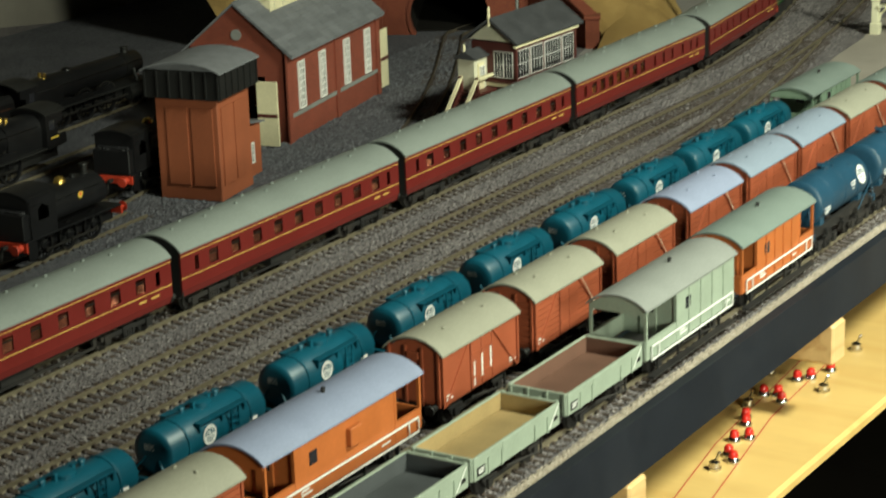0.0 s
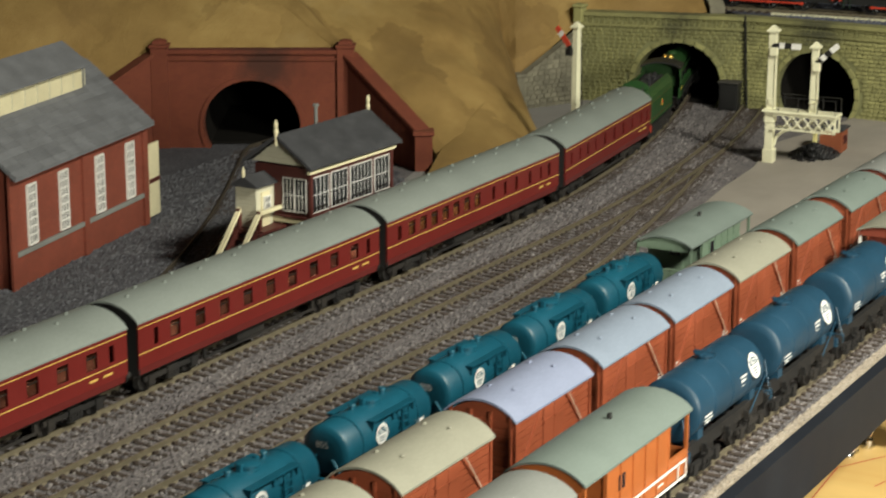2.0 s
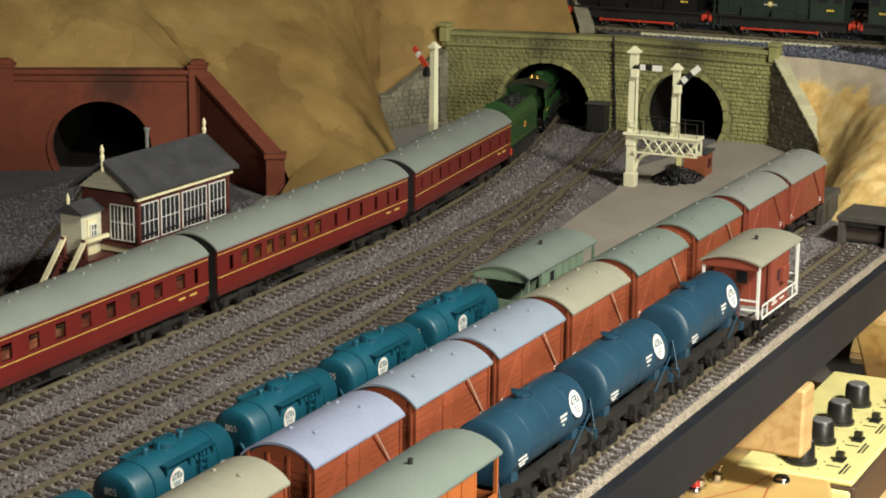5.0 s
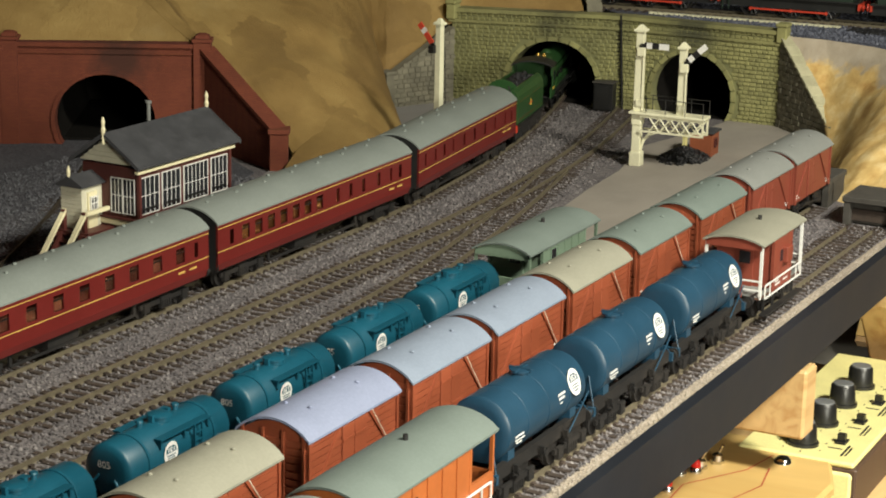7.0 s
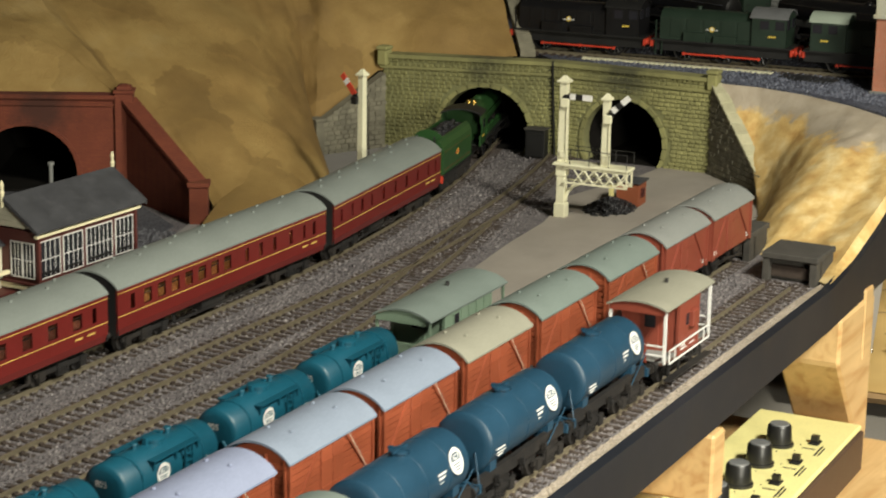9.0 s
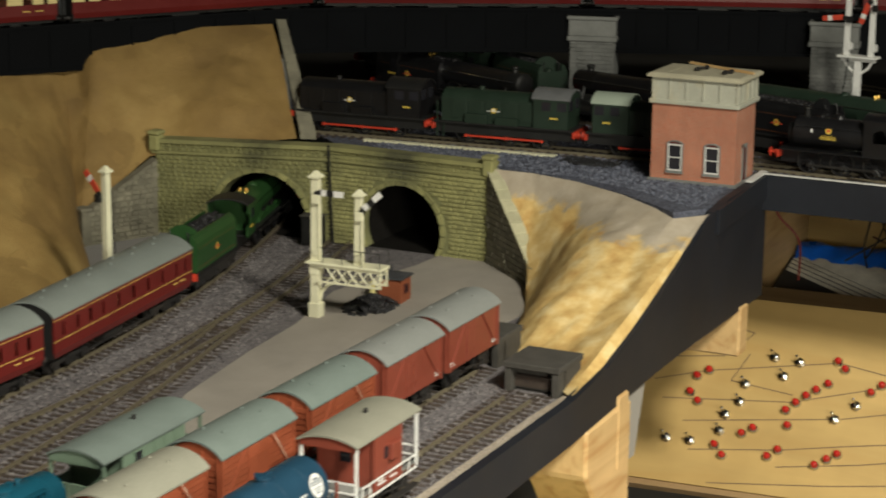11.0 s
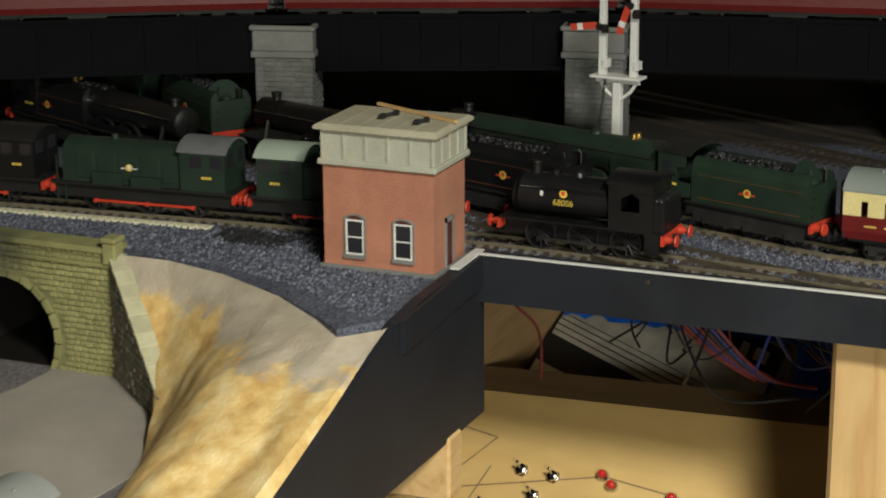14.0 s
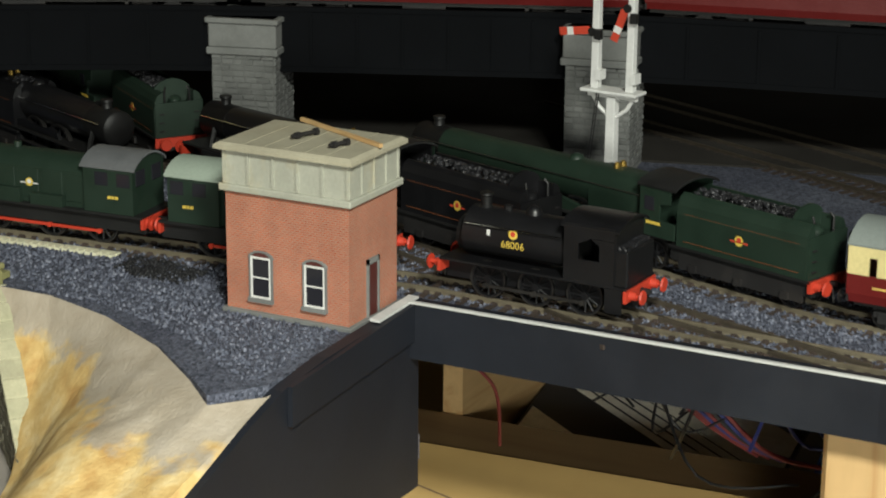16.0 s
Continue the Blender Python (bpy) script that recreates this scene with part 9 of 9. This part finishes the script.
for y in (-0.205, -0.275):
    tb = thing("terminal_strip", pose(0.84, y, 0.036, 0, 0, 8), "brown terminal strip fixed under the board", "terminal strip", "terminal strips")
    part("strip", G().box(-0.004, 0.004, -0.016, 0.016, 0, 0.012), CASE_BROWN, tb, bevel=0.0006)
    for k in range(6):
        part("screw", G().cyl((-0.0045, -0.0125 + 0.005 * k, 0.006), (-0.0040, -0.0125 + 0.005 * k, 0.006), 0.0012, n=8), BRASS, tb)

# shapes, out of view, for the hanging lamp and the added low fill
def lamp_thing(name, x, y, z, label, up):
    lt = thing(name, pose(x, y, z), label, "lamp")
    part("shade", G().rings([[(r * math.cos(0.2618 * k), r * math.sin(0.2618 * k), h) for k in range(24)] for r, h in ((0.24, 0.05), (0.14, 0.09), (0.03, 0.12))], caps=False), WHITE, lt, smooth=True)
    part("stem", G().cyl((0, 0, 0.11), (0, 0, 0.38), 0.005, n=8) if up else G().path([(0, 0, 0.12), (-0.10, -0.12, 0.22), (-0.25, -0.30, 0.10), (-0.25, -0.30, -1.30)], 0.008), BLACKPAINT, lt)


lamp_thing("pendant_lamp", -0.30, -0.98, 1.04, "round white hanging lamp over the operator's side", True)
lamp_thing("standard_lamp", -0.95, -1.19, 0.43, "unseen white standing lamp on the operator's side, added for the low fill", False)

# loose stone round the tracks
def scatter(name, regions, count, size, seed, material, z, label, parent=None):
    rng = np.random.RandomState(seed)
    base = np.array([(1, 0, 0), (-1, 0, 0), (0, 1, 0), (0, -1, 0), (0, 0, 1), (0, 0, -0.6)], float)
    tris = np.array([(0, 2, 4), (2, 1, 4), (1, 3, 4), (3, 0, 4), (2, 0, 5), (1, 2, 5), (3, 1, 5), (0, 3, 5)])
    area = np.array([(b - a) * (d - c) for a, b, c, d in regions])
    pick = rng.choice(len(regions), count, p=area / area.sum())
    R = np.array(regions)[pick]
    xy = np.stack([R[:, 0] + rng.rand(count) * (R[:, 1] - R[:, 0]), R[:, 2] + rng.rand(count) * (R[:, 3] - R[:, 2])], 1)
    s = size * (0.55 + 0.9 * rng.rand(count, 1, 1)) * (0.6 + 0.8 * rng.rand(count, 1, 3))
    v = base[None] * s * (0.8 + 0.4 * rng.rand(count, 6, 1))
    a = rng.rand(count) * 6.283
    c, k = np.cos(a)[:, None], np.sin(a)[:, None]
    v = np.stack([c * v[..., 0] - k * v[..., 1], k * v[..., 0] + c * v[..., 1], v[..., 2]], -1)
    v[..., :2] += xy[:, None]
    v[..., 2] += z + size * 0.15
    f = (tris[None] + 6 * np.arange(count)[:, None, None]).reshape(-1, 3)
    me = bpy.data.meshes.new(name)
    me.vertices.add(count * 6)
    me.vertices.foreach_set("co", v.ravel())
    me.loops.add(len(f) * 3)
    me.loops.foreach_set("vertex_index", f.ravel().astype(np.int32))
    me.polygons.add(len(f))
    me.polygons.foreach_set("loop_start", np.arange(0, len(f) * 3, 3, dtype=np.int32))
    me.update()
    me.validate()
    me.materials.append(material)
    return tagged(new(name, me), label, "ballast", kind="stuff")


def island(name, cols, rough=0.9):
    m, nt, b = nodes_of(name)
    geo = nt.nodes.new("ShaderNodeNewGeometry")
    n = len(cols)
    c = ramp(nt, geo.outputs["Random Per Island"], [(i / (n - 1), k) for i, k in enumerate(cols)]).outputs[0]
    sp = noise_node(nt, 12.0, 4.0)
    c = mixc(nt, 1.0, c, ramp(nt, sp.outputs[0], [(0.3, (0.7, 0.7, 0.72)), (0.7, (1, 1, 1))]).outputs[0], "MULTIPLY")
    nt.links.new(c, b.inputs["Base Color"])
    b.inputs["Roughness"].default_value = rough
    return m


LOOSE = island("loose_ballast", [(0.07, 0.062, 0.066), (0.14, 0.128, 0.132), (0.21, 0.192, 0.195), (0.105, 0.094, 0.097), (0.31, 0.287, 0.282), (0.18, 0.16, 0.162)])
LOOSE_DARK = island("loose_blue_chippings", [(0.035, 0.038, 0.055), (0.10, 0.11, 0.15), (0.17, 0.185, 0.24), (0.065, 0.07, 0.095), (0.27, 0.285, 0.35)])
ASH = island("loose_ash", [(0.05, 0.05, 0.06), (0.12, 0.12, 0.135), (0.19, 0.19, 0.21), (0.09, 0.09, 0.10)])
ASH_BLACK = island("coal_crumbs", [(0.006, 0.006, 0.007), (0.018, 0.018, 0.02)], 0.6)
scatter("ballast", [(-0.75, 0.45, 0.125, 0.196), (-0.75, 0.30, 0.062, 0.125), (-0.75, 0.22, 0.190, 0.220), (-0.75, 0.42, -0.084, -0.030), (-0.75, 0.43, -0.030, 0.012), (0.20, 0.69, 0.168, 0.255), (0.30, 0.56, 0.140, 0.170)], 62000, 0.00085, 1, LOOSE, 0.0, "loose grey and brown ballast stones between the rails")
EDGE = [(0.078, 0.694), (0.025, 0.692), (-0.034, 0.670), (-0.065, 0.648), (-0.086, 0.638)]


def chip_edge(y):
    for (ya, xa), (yb, xb) in zip(EDGE, EDGE[1:]):
        if yb <= y <= ya:
            return xa + (xb - xa) * (ya - y) / (ya - yb)
    return 0.703 + 0.06 * max(0.0, y - 0.08)


rows = [(chip_edge(0.20 - 0.008 * k) + 0.003, 0.90, 0.192 - 0.008 * k, 0.20 - 0.008 * k) for k in range(36)]
rows += [(0.772, 0.92, -0.20, -0.10), (0.770, 0.92, -0.30, -0.20), (0.765, 0.90, -0.42, -0.30)]
scatter("ballast.001", rows, 34000, 0.00085, 2, LOOSE_DARK, Z_UP, "loose blue-grey granite chippings on the upper yard")
CORK_BITS = island("cork_crumbs", [(0.24, 0.20, 0.155), (0.36, 0.31, 0.255), (0.46, 0.41, 0.345), (0.29, 0.245, 0.19)], 0.95)
scatter("cork_crumbs", [(-0.75, 0.38, -0.0925, -0.0855)], 12500, 0.00055, 5, CORK_BITS, 0.0016, "pale crumbs of cork along the front edge")
scatter("coal_spill", [(0.734, 0.757, 0.008, 0.039), (0.739, 0.760, 0.026, 0.051)], 520, 0.0011, 9, ASH_BLACK, Z_UP + 0.0006, "spill of black coal crumbs on the chippings")
scatter("ballast.002", [(-0.30, 0.33, 0.305, 0.40), (0.13, 0.34, 0.40, 0.47)], 16000, 0.0008, 3, ASH, 0.0008, "loose dark ash in the engine yard")
